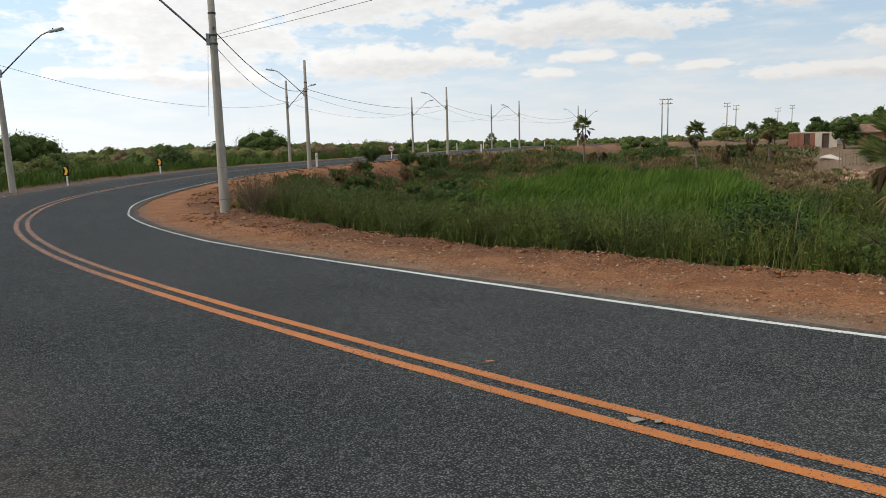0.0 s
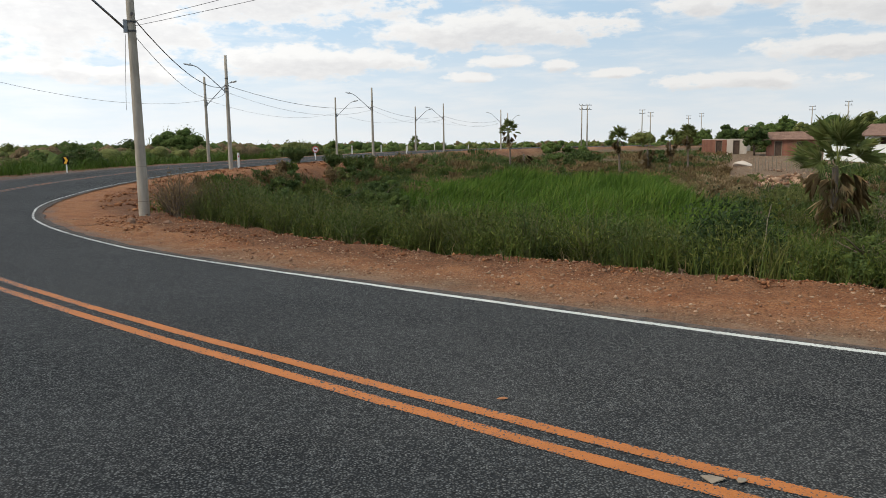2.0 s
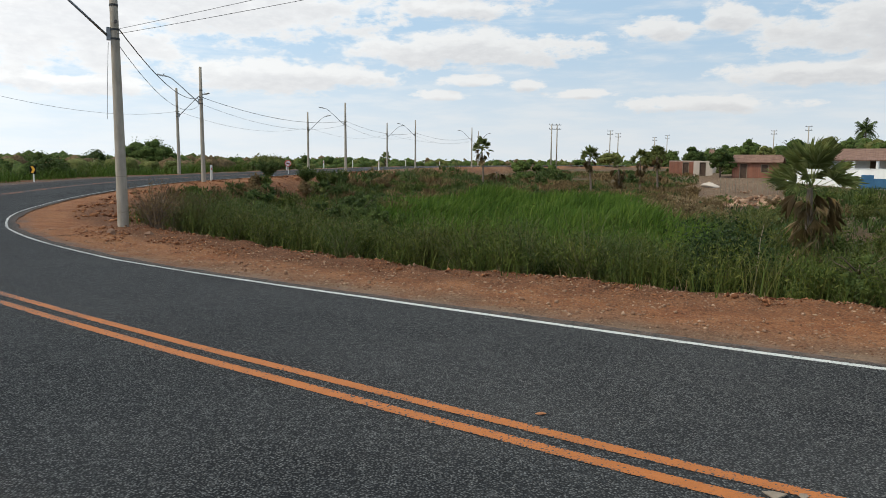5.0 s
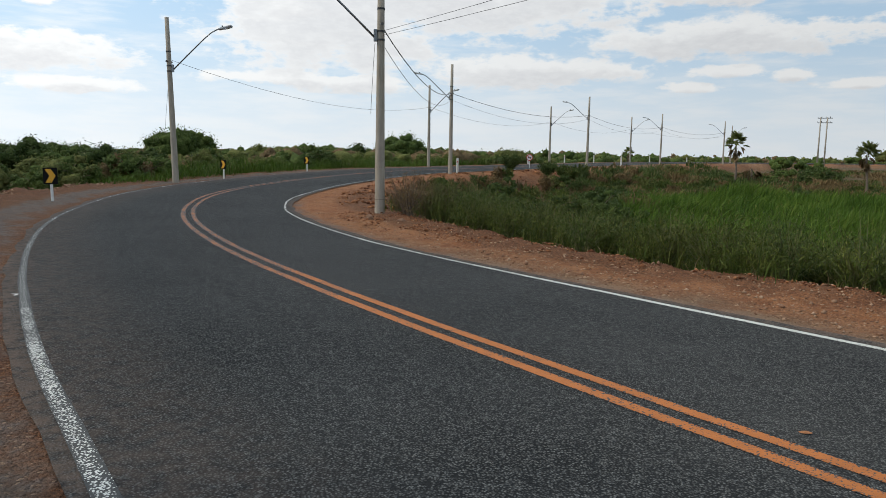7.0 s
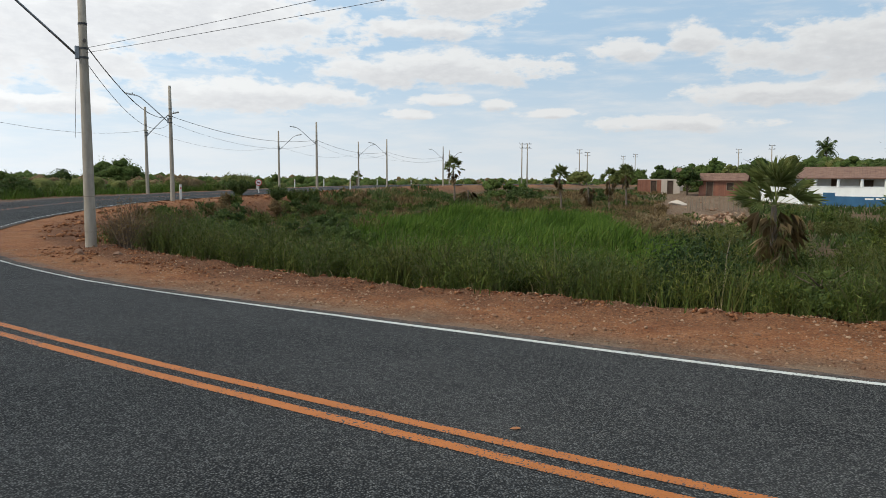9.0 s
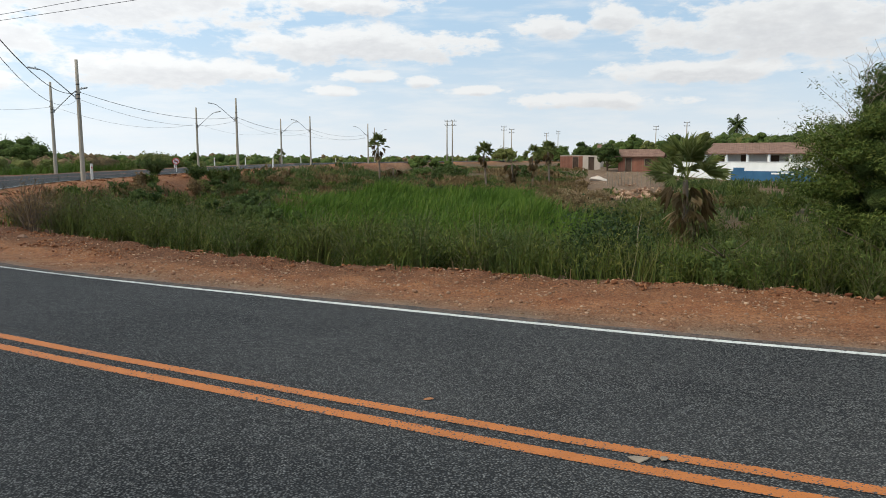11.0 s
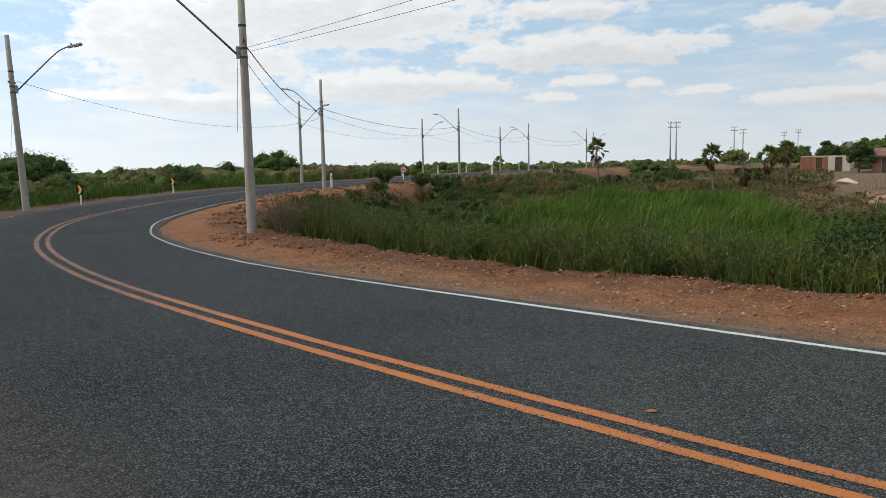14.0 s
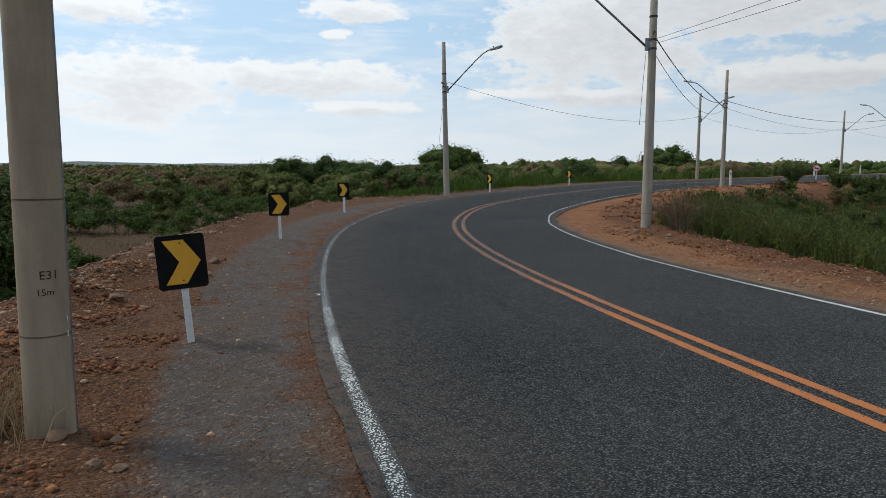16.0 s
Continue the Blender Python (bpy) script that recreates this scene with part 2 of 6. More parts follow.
def ground_material():
    k = Nodes("soil", 0.95, 0.0, 0.15)
    big, mid, small, grit = k.noise(0.22, 5), k.noise(1.3, 6, 0.65), k.noise(7.0, 6, 0.7), k.noise(48.0, 4, 0.7)

    def pebbles(scale):
        sep = k.add("ShaderNodeSeparateColor")
        k.link(k.cells(scale, "Color"), sep.inputs[0])
        return sep.outputs[0], k.cells(scale, "Distance")
    tone_a, dome_a = pebbles(55.0)
    tone_b, dome_b = pebbles(21.0)
    red = k.mix(k.remap(mid, 0.3, 0.7), (0.234, 0.0828, 0.0332), (0.429, 0.186, 0.0799))
    red = k.mix(k.remap(small, 0.48, 0.7, 0.0, 0.6), red, (0.467, 0.229, 0.112))
    red = k.mix(k.remap(big, 0.45, 0.65, 0.0, 0.4), red, (0.37, 0.186, 0.0877))
    grey = k.mix(k.remap(small, 0.3, 0.7), (0.0714, 0.0714, 0.0697), (0.139, 0.136, 0.13))
    grey = k.mix(k.remap(mid, 0.5, 0.68, 0.0, 0.6), grey, (0.143, 0.0966, 0.0672))
    pale = k.mix(k.remap(mid, 0.3, 0.7), (0.161, 0.0992, 0.0591), (0.28, 0.199, 0.134))
    mud = k.mix(k.remap(mid, 0.3, 0.7), (0.0504, 0.0504, 0.0218), (0.143, 0.101, 0.0546))
    dry = k.mix(k.remap(small, 0.3, 0.7), (0.134, 0.0798, 0.0462), (0.252, 0.168, 0.101))
    tone = k.mix(k.attr("dirt"), mud, red)
    edge = k.math("ADD", k.attr("gravel"), k.math("ADD", k.remap(small, 0.3, 0.7, -0.3, 0.3), k.remap(mid, 0.3, 0.7, -0.25, 0.25)))
    tone = k.mix(k.math("MULTIPLY", k.attr("worn"), 0.65), tone, (0.118, 0.052, 0.027))
    tone = k.mix(k.remap(edge, 0.2, 0.95, 0.0, 0.85), tone, grey)
    tone = k.mix(k.attr("pale"), tone, pale)
    tone = k.mix(k.attr("dry"), tone, dry)
    crumb = k.math("MULTIPLY", k.remap(k.attr("worn"), 0.0, 1.0, 0.55, 1.0), k.remap(edge, 0.2, 0.9, 1.0, 0.35))
    # crumbs and pebbles: some darker, some paler than the earth round them
    tone = k.mix(k.math("MULTIPLY", k.remap(tone_a, 0.0, 0.45, 0.8, 0.0), crumb), tone, (0.0294, 0.016, 0.0101))
    tone = k.mix(k.remap(tone_a, 0.92, 0.97, 0.0, 0.55), tone, (0.378, 0.252, 0.168))
    tone = k.mix(k.math("MULTIPLY", k.remap(tone_b, 0.0, 0.35, 0.5, 0.0), crumb), tone, (0.042, 0.021, 0.0126))
    tone = k.mix(k.math("MULTIPLY", k.remap(grit, 0.38, 0.62, 0.0, 0.6), crumb), tone, (0.0504, 0.0269, 0.016))
    k.color(tone)
    h = k.math("ADD", k.math("MULTIPLY", k.remap(dome_a, 0.0, 0.6, 1.0, 0.0), 0.35), k.math("ADD", k.math("MULTIPLY", k.remap(dome_b, 0.0, 0.6, 1.0, 0.0), 0.5), k.math("ADD", k.math("MULTIPLY", small, 1.6), k.math("MULTIPLY", grit, 0.4))))
    k.bump(h, 1.0, 0.045)
    return k.m


def concrete_material(name, bright, blue):
    k = Nodes(name, 0.85, 0.0, 0.2)
    tint = lambda r, g, bl: (r * bright, g * bright * (1 + blue) / 2, bl * bright * blue)
    streak = k.noise(3.0, 5, co=k.stretch((3, 3, 0.5)))
    spot, grit = k.noise(1.7, 6, 0.65), k.noise(70.0, 4)
    c = k.mix(k.remap(streak, 0.3, 0.7), tint(0.28, 0.255, 0.215), tint(0.4, 0.37, 0.32))
    c = k.mix(k.remap(spot, 0.48, 0.68, 0.0, 0.6), c, tint(0.23, 0.21, 0.18))
    c = k.mix(k.remap(grit, 0.55, 0.75, 0.0, 0.3), c, tint(0.17, 0.15, 0.125))
    k.color(c)
    k.bump(k.math("ADD", grit, spot), 0.3, 0.004)
    return k.m


def stone_material():
    k = Nodes("stone", 0.9, 0.0, 0.2)
    c = k.mix(k.math("POWER", k.island(), 1.4), (0.114, 0.0484, 0.0264), (0.458, 0.317, 0.211))
    c = k.mix(k.remap(k.noise(22.0, 4), 0.35, 0.7, 0.0, 0.6), c, (0.264, 0.15, 0.088))
    k.color(c)
    k.bump(k.noise(50.0, 4), 0.5, 0.01)
    return k.m


def roof_material():
    k = Nodes("roof_tile", 0.85, 0.0, 0.2)
    c = k.mix(k.remap(k.noise(1.5, 5), 0.3, 0.7), (0.12, 0.066, 0.046), (0.24, 0.145, 0.102))
    c = k.mix(k.remap(k.noise(14.0, 3), 0.45, 0.7, 0.0, 0.6), c, (0.14, 0.075, 0.055))
    k.color(c)
    w = k.add("ShaderNodeTexWave")
    w.inputs["Scale"].default_value = 1.2
    k.link(k.co, w.inputs["Vector"])
    k.bump(w.outputs["Fac"], 0.5, 0.05)
    return k.m


def brick_material():
    k = Nodes("red_brick", 0.9, 0.0, 0.15)
    b = k.add("ShaderNodeTexBrick")
    k.link(k.stretch((1, 1, 1)), b.inputs["Vector"])
    b.inputs["Scale"].default_value = 4.0
    b.inputs["Color1"].default_value, b.inputs["Color2"].default_value, b.inputs["Mortar"].default_value = (0.25, 0.1, 0.065, 1), (0.19, 0.08, 0.055, 1), (0.22, 0.15, 0.115, 1)
    k.color(k.mix(k.remap(k.noise(1.2, 5), 0.35, 0.7, 0.0, 0.5), b.outputs[0], (0.3, 0.15, 0.1)))
    k.bump(k.noise(12.0, 3), 0.3, 0.02)
    return k.m


M_ASPHALT = asphalt_material()
M_YELLOW = line_material("yellow_road_paint", (0.4, 0.133, 0.033), 1.34)
M_WHITE_FAR = line_material("white_road_paint", (0.515, 0.515, 0.478), 1.34)
M_WHITE_OLD = line_material("worn_white_road_paint", (0.626, 0.626, 0.589), 0.97)
M_SOIL = ground_material()
M_CONCRETE = concrete_material("pole_concrete", 1.0, 0.9)
M_CONCRETE_OLD = concrete_material("old_pole_concrete", 0.9, 0.68)
# dull green inside near crowns, its colour standing in for shade between the leaves
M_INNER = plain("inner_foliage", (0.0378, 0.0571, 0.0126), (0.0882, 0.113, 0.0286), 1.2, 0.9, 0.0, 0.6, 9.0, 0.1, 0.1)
M_STONE = stone_material()
def clod_material():
    k = Nodes("earth_clod", 0.95, 0.0, 0.1)
    c = k.mix(k.math("POWER", k.island(), 1.5), (0.106, 0.037, 0.0176), (0.387, 0.176, 0.0836))
    k.color(k.mix(k.remap(k.noise(30.0, 4), 0.4, 0.65, 0.0, 0.5), c, (0.088, 0.037, 0.0194)))
    k.bump(k.noise(60.0, 4), 0.7, 0.01)
    return k.m


M_CLOD = clod_material()
M_ROCK = plain("brown_rock", (0.13, 0.07, 0.045), (0.27, 0.17, 0.115), 7.0, 0.9, 0.0, 0.8, 45, 0.15, 0.02)
M_ROOF = roof_material()
M_BRICK = brick_material()
M_STEEL = plain("galvanised_steel", (0.16, 0.17, 0.18), (0.28, 0.29, 0.3), 4, 0.45, 0.7, 0.1)
M_DARK_STEEL = plain("dark_steel", (0.03, 0.03, 0.032), (0.07, 0.07, 0.07), 4, 0.5, 0.4, 0.1)
M_LAMP = plain("grey_lamp_shell", (0.3, 0.31, 0.32), (0.42, 0.43, 0.43), 6, 0.45, 0.3, 0.05)
M_GLASS = plain("lamp_glass", (0.5, 0.52, 0.52), (0.65, 0.66, 0.65), 6, 0.15, 0.0, 0.02, spec=0.5)
M_CABLE = plain("black_cable", (0.02, 0.02, 0.022), (0.05, 0.05, 0.055), 8, 0.6, 0.0, 0.1)
M_PORCELAIN = plain("insulator", (0.06, 0.05, 0.045), (0.13, 0.11, 0.1), 8, 0.3, 0.0, 0.05)
M_SIGN_BLACK = plain("black_sign_sheet", (0.007, 0.007, 0.007), (0.014, 0.013, 0.012), 6, 0.8, 0.0, 0.05, spec=0.05)
M_SIGN_YELLOW = plain("yellow_sign_sheet", (0.62, 0.3, 0.02), (0.7, 0.37, 0.035), 6, 0.5, 0.0, 0.05)
M_SIGN_BACK = plain("sign_back", (0.2, 0.2, 0.2), (0.32, 0.32, 0.31), 6, 0.5, 0.5, 0.05)
M_SIGN_RED = plain("red_sign_sheet", (0.45, 0.03, 0.03), (0.55, 0.05, 0.04), 6, 0.5, 0.0, 0.05)
M_WHITE = plain("white_post_paint", (0.5, 0.49, 0.46), (0.74, 0.73, 0.7), 7, 0.7, 0.0, 0.2)
M_WALL_WHITE = plain("whitewash", (0.62, 0.62, 0.6), (0.8, 0.8, 0.78), 0.8, 0.85, 0.0, 0.2, 12)
M_WALL_BLUE = plain("blue_wall_paint", (0.02, 0.075, 0.15), (0.04, 0.12, 0.22), 0.8, 0.8, 0.0, 0.2, 12)
M_PLASTER = plain("pale_plaster", (0.4, 0.33, 0.27), (0.56, 0.48, 0.4), 0.8, 0.9, 0.0, 0.2, 12)
M_DARK_WOOD = plain("dark_wood", (0.05, 0.03, 0.02), (0.1, 0.065, 0.045), 3, 0.8, 0.0, 0.2)
M_OLD_WOOD = plain("grey_wood", (0.16, 0.12, 0.085), (0.3, 0.25, 0.19), 5, 0.9, 0.0, 0.3)
M_BARK = plain("bark", (0.07, 0.048, 0.033), (0.17, 0.125, 0.09), 6, 0.9, 0.0, 0.6, 50, dist=0.02)
M_PALM_BARK = plain("palm_trunk", (0.1, 0.075, 0.055), (0.22, 0.17, 0.13), 6, 0.9, 0.0, 0.6, 40, dist=0.02)
M_LITTER = plain("pale_litter", (0.5, 0.48, 0.44), (0.7, 0.68, 0.64), 9, 0.7)
M_BLACK_MARK = plain("dark_red_marking", (0.05, 0.016, 0.014), (0.11, 0.04, 0.034), 30, 0.8)
M_HILL = plain("far_hill", (0.1, 0.13, 0.13), (0.15, 0.17, 0.165), 0.01, 0.95, 0.0, 0.0)
G_DARK = ((0.0252, 0.0437, 0.0118), (0.063, 0.0924, 0.0235), (0.126, 0.151, 0.0437))
M_LEAF_DARK = leaf_material("dark_leaf", G_DARK)
M_LEAF_MID = leaf_material("green_leaf", ((0.0235, 0.042, 0.0084), (0.0756, 0.108, 0.0202), (0.185, 0.193, 0.0504)))
M_LEAF_OLIVE = leaf_material("olive_leaf", ((0.0504, 0.0655, 0.0151), (0.109, 0.122, 0.0319), (0.21, 0.185, 0.0672)))
M_LEAF_DRY = leaf_material("dry_leaf", ((0.084, 0.0546, 0.0235), (0.168, 0.113, 0.0504), (0.277, 0.197, 0.0966)), through=0.2)
M_LEAF_BLUE = leaf_material("bluish_leaf", ((0.01, 0.022, 0.007), (0.032, 0.056, 0.017), (0.09, 0.12, 0.045)))
M_WEED = leaf_material("weed_leaf", ((0.0165, 0.0285, 0.0052), (0.08, 0.108, 0.0175), (0.235, 0.23, 0.056)))
M_REED = leaf_material("reed_blade", ((0.0227, 0.0504, 0.00588), (0.0655, 0.122, 0.0134), (0.151, 0.202, 0.0336)))
M_FAR_GREEN = leaf_material("far_green_leaf", ((0.042, 0.0714, 0.0151), (0.084, 0.122, 0.0286), (0.143, 0.172, 0.0462)))
M_FAR_OLIVE = leaf_material("far_olive_leaf", ((0.084, 0.105, 0.0252), (0.151, 0.168, 0.0462), (0.227, 0.218, 0.0756)))
M_STRAW = leaf_material("straw", ((0.168, 0.109, 0.0504), (0.277, 0.202, 0.109), (0.353, 0.277, 0.168)), through=0.2)


def shaded_core_material(name, tones):
    """The close-packed foliage inside a crown, seen between the outer leaves, with shade painted into its hollows."""
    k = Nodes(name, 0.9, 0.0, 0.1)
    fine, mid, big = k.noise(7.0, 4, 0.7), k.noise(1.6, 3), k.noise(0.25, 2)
    # halved tone in the hollows of the noise: painted shade among the leaves
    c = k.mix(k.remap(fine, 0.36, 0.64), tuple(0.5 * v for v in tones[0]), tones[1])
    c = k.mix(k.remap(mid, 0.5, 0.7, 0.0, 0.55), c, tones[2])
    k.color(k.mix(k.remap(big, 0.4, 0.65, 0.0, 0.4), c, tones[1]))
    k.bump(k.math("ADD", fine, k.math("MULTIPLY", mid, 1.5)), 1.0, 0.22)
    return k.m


CORE = {M_LEAF_DARK: shaded_core_material("dark_inner_foliage", ((0.0294, 0.0504, 0.0134), (0.063, 0.0924, 0.0235), (0.118, 0.143, 0.042))),
        M_FAR_GREEN: shaded_core_material("green_inner_foliage", ((0.042, 0.0714, 0.0168), (0.0882, 0.126, 0.0302), (0.151, 0.181, 0.0504))),
        M_FAR_OLIVE: shaded_core_material("olive_inner_foliage", ((0.084, 0.101, 0.0252), (0.16, 0.168, 0.0504), (0.244, 0.227, 0.084))),
        M_LEAF_DRY: shaded_core_material("dry_inner_foliage", ((0.101, 0.0714, 0.0353), (0.202, 0.139, 0.0714), (0.302, 0.218, 0.118)))}
M_STEM = plain("green_stem", (0.06, 0.075, 0.025), (0.13, 0.12, 0.05), 5, 0.8)
M_PALM = leaf_material("palm_leaf", ((0.12, 0.15, 0.04), (0.21, 0.24, 0.075), (0.36, 0.36, 0.16)), through=0.35)

# ---- mesh helpers ----


def tri_mesh(name, verts, tris, material, attrs=None, smooth=False):
    """A mesh from arrays of vertices and triangles or quads."""
    verts, tris = np.asarray(verts, np.float32), np.asarray(tris, np.int32)
    me = bpy.data.meshes.new(name)
    k = tris.shape[1]
    me.vertices.add(len(verts))
    me.vertices.foreach_set("co", verts.ravel())
    me.loops.add(tris.size)
    me.loops.foreach_set("vertex_index", tris.ravel())
    me.polygons.add(len(tris))
    me.polygons.foreach_set("loop_start", np.arange(0, tris.size, k, dtype=np.int32))
    if smooth:
        me.polygons.foreach_set("use_smooth", np.ones(len(tris), bool))
    me.update(calc_edges=True)
    for key, values in (attrs or {}).items():
        me.attributes.new(key, "FLOAT", "POINT").data.foreach_set("value", np.asarray(values, np.float32))
    me.materials.append(material)
    return me


def part(name, bm, material, parent=None, label="", smooth=False):
    """One bmesh as one mesh object under a thing or a part."""
    me = bpy.data.meshes.new(name)
    bm.to_mesh(me)
    bm.free()
    me.materials.append(material)
    if smooth:
        for p in me.polygons:
            p.use_smooth = True
    ob = new(name, me)
    ob.parent = parent
    return tagged(ob, label)


def mesh_part(name, me, parent=None, label=""):
    ob = new(name, me)
    ob.parent = parent
    return tagged(ob, label)


def box(sx, sy, sz, m=None, bevel=0.0, bm=None):
    bm = bm or bmesh.new()
    got = bmesh.ops.create_cube(bm, size=1.0, matrix=(m or Matrix()) @ Matrix.Diagonal((sx, sy, sz, 1)))
    if bevel:
        edges = list({e for v in got["verts"] for e in v.link_edges})
        bmesh.ops.bevel(bm, geom=edges, offset=bevel, segments=2, affect="EDGES", profile=0.5)
    return bm


def tube(points, radii, sides=10, bm=None, cap=True):
    """A tube of changing thickness along points."""
    bm = bm or bmesh.new()
    pts = [Vector(p) for p in points]
    rings = []
    for i, p in enumerate(pts):
        way = (pts[min(i + 1, len(pts) - 1)] - pts[max(i - 1, 0)]).normalized()
        side = way.cross(Vector((0, 0, 1)) if abs(way.z) < 0.95 else Vector((0, 1, 0))).normalized()
        up = side.cross(way)
        rings.append([bm.verts.new(p + float(radii[i]) * (math.cos(a) * side + math.sin(a) * up)) for a in (2 * math.pi * j / sides for j in range(sides))])
    for a, b in zip(rings, rings[1:]):
        for j in range(sides):
            bm.faces.new((a[j], a[(j + 1) % sides], b[(j + 1) % sides], b[j]))
    if cap:
        bm.faces.new(rings[0])
        bm.faces.new(rings[-1])
    bmesh.ops.recalc_face_normals(bm, faces=bm.faces)
    return bm


def thing(name, m, label, category, group=""):
    ob = new(name)
    ob.empty_display_size = 0.2
    ob.matrix_world = m
    return tagged(ob, label, category, group)


# ---- the road's line ----
KNOTS = [(75, -46), (32, -16.8), (15, -5.1), (4.8, 1.7), (2.5, 3.2), (0.04, 4.95), (-1.87, 6.39), (-3.75, 7.85), (-5.78, 9.55), (-7.6, 11.2),
         (-9.74, 13.4), (-11.4, 15.3), (-13.1, 17.6), (-14.5, 19.8), (-15.9, 22.4), (-17.3, 26), (-18.6, 31), (-19.4, 36.5), (-19.5, 42.5), (-18.9, 49), (-17.2, 57), (-14.8, 68),
         (-12.3, 79), (-8.6, 97), (-4.6, 115), (3, 137), (15, 158), (38, 183), (85, 214), (200, 262), (420, 330)]
RISE_AT, RISE = (0, 20, 31, 37, 49, 80, 115, 140, 200, 400), (0, 0.02, 0.16, 0.25, 0.5, 0.8, 1.05, 1.2, 1.5, 1.9)


def spline(points, step):
    p = np.array(points, float)
    out = []
    for i in range(len(p) - 1):
        a, b, c, d = p[max(i - 1, 0)], p[i], p[i + 1], p[min(i + 2, len(p) - 1)]
        n = max(2, int(np.linalg.norm(c - b) / step))
        la, lb, lc = np.linalg.norm(b - a) + 1e-6, np.linalg.norm(c - b), np.linalg.norm(d - c) + 1e-6
        m1 = (c - b) if i == 0 else lb * ((b - a) / la + (c - b) / lb) / 2
        m2 = (c - b) if i == len(p) - 2 else lb * ((c - b) / lb + (d - c) / lc) / 2
        for u in np.arange(n) / n:
            out.append((2 * u**3 - 3 * u**2 + 1) * b + (u**3 - 2 * u**2 + u) * m1 + (3 * u**2 - 2 * u**3) * c + (u**3 - u**2) * m2)
    return np.array(out + [p[-1]])


ROAD = spline(KNOTS, 0.5)
for _ in range(6):
    ROAD[1:-1] = (ROAD[:-2] + 2 * ROAD[1:-1] + ROAD[2:]) / 4
WAY = np.gradient(ROAD, axis=0)
WAY /= np.linalg.norm(WAY, axis=1)[:, None]
INWARD = np.stack([WAY[:, 1], -WAY[:, 0]], 1)     # towards the inside of the bend
ROAD_Z = np.where(ROAD[:, 0] > 0, 0, np.interp(ROAD[:, 1], RISE_AT, RISE))
ROAD_Z = np.where(ROAD[:, 1] > 100, np.interp(np.hypot(ROAD[:, 0], ROAD[:, 1]), RISE_AT, RISE), ROAD_Z)
# distances of the edge lines from the middle, along the bend
LINE_S = np.array([int(np.argmin((ROAD[:, 0] - a)**2 + (ROAD[:, 1] - b)**2)) for a, b in ((15, -5.1), (3, 3), (-3, 7.2), (-7.5, 11.2), (-13, 17.5), (-15.5, 21.5), (-17.6, 27), (-19.2, 36), (-18.9, 49))])
LINE_IN = np.interp(np.arange(len(ROAD)), LINE_S, (3.4, 3.36, 3.12, 2.76, 2.68, 2.85, 3.2, 3.3, 3.1))
LINE_OUT = np.interp(np.arange(len(ROAD)), LINE_S, (-3.45, -3.44, -3.34, -3.1, -2.9, -2.95, -3.0, -3.1, -3.1))
EDGE_IN, EDGE_OUT = LINE_IN + 0.27, LINE_OUT - 0.19
FALL = 0.02          # the surface falls towards the inside
COARSE = ROAD[::2], ROAD_Z[::2], INWARD[::2]
COARSE_IN, COARSE_OUT = EDGE_IN[::2], EDGE_OUT[::2]


def beside(x, y):
    """The signed distance from the road's middle (positive inside the bend), its height there and how far along it is."""
    x, y = np.atleast_1d(np.asarray(x, float)), np.atleast_1d(np.asarray(y, float))
    d, z, s = np.empty_like(x), np.empty_like(x), np.empty_like(x)
    rd, rz, rn = COARSE
    for a in range(0, len(x), 20000):
        px, py = x[a:a + 20000, None], y[a:a + 20000, None]
        k = np.argmin((px - rd[:, 0])**2 + (py - rd[:, 1])**2, axis=1)
        dx, dy = px[:, 0] - rd[k, 0], py[:, 0] - rd[k, 1]
        side = dx * rn[k, 0] + dy * rn[k, 1]
        far = np.hypot(dx, dy)
        d[a:a + 20000] = np.where(np.abs(side) > 0.6 * far, side, np.sign(side) * far)
        z[a:a + 20000], s[a:a + 20000] = rz[k], k
    return d, z, s


def step(v, a, b):
    u = np.clip((v - a) / (b - a), 0, 1)
    return u * u * (3 - 2 * u)


def waves(x, y, size, seed):
    """Cheap smooth noise between about -1 and 1."""
    r = np.random.default_rng(seed)
    out = np.zeros_like(x)
    for i in range(7):
        a, p, q = r.uniform(0, 6.28), r.uniform(0, 6.28), r.uniform(0.6, 1.8)
        out += np.sin((x * math.cos(a) + y * math.sin(a)) * 6.28 * q / size + p)
    return out / 3.2


def edge_in(x, y):
    """How far the bare shoulder reaches on the inside of the bend."""
    return 5.95 + 0.7 * step(x, -1.0, 5.0) + 0.12 * waves(x, y, 3.1, 5) + 0.15 * waves(x, y, 9.0, 6) - 0.6 * step(y, 28, 40)


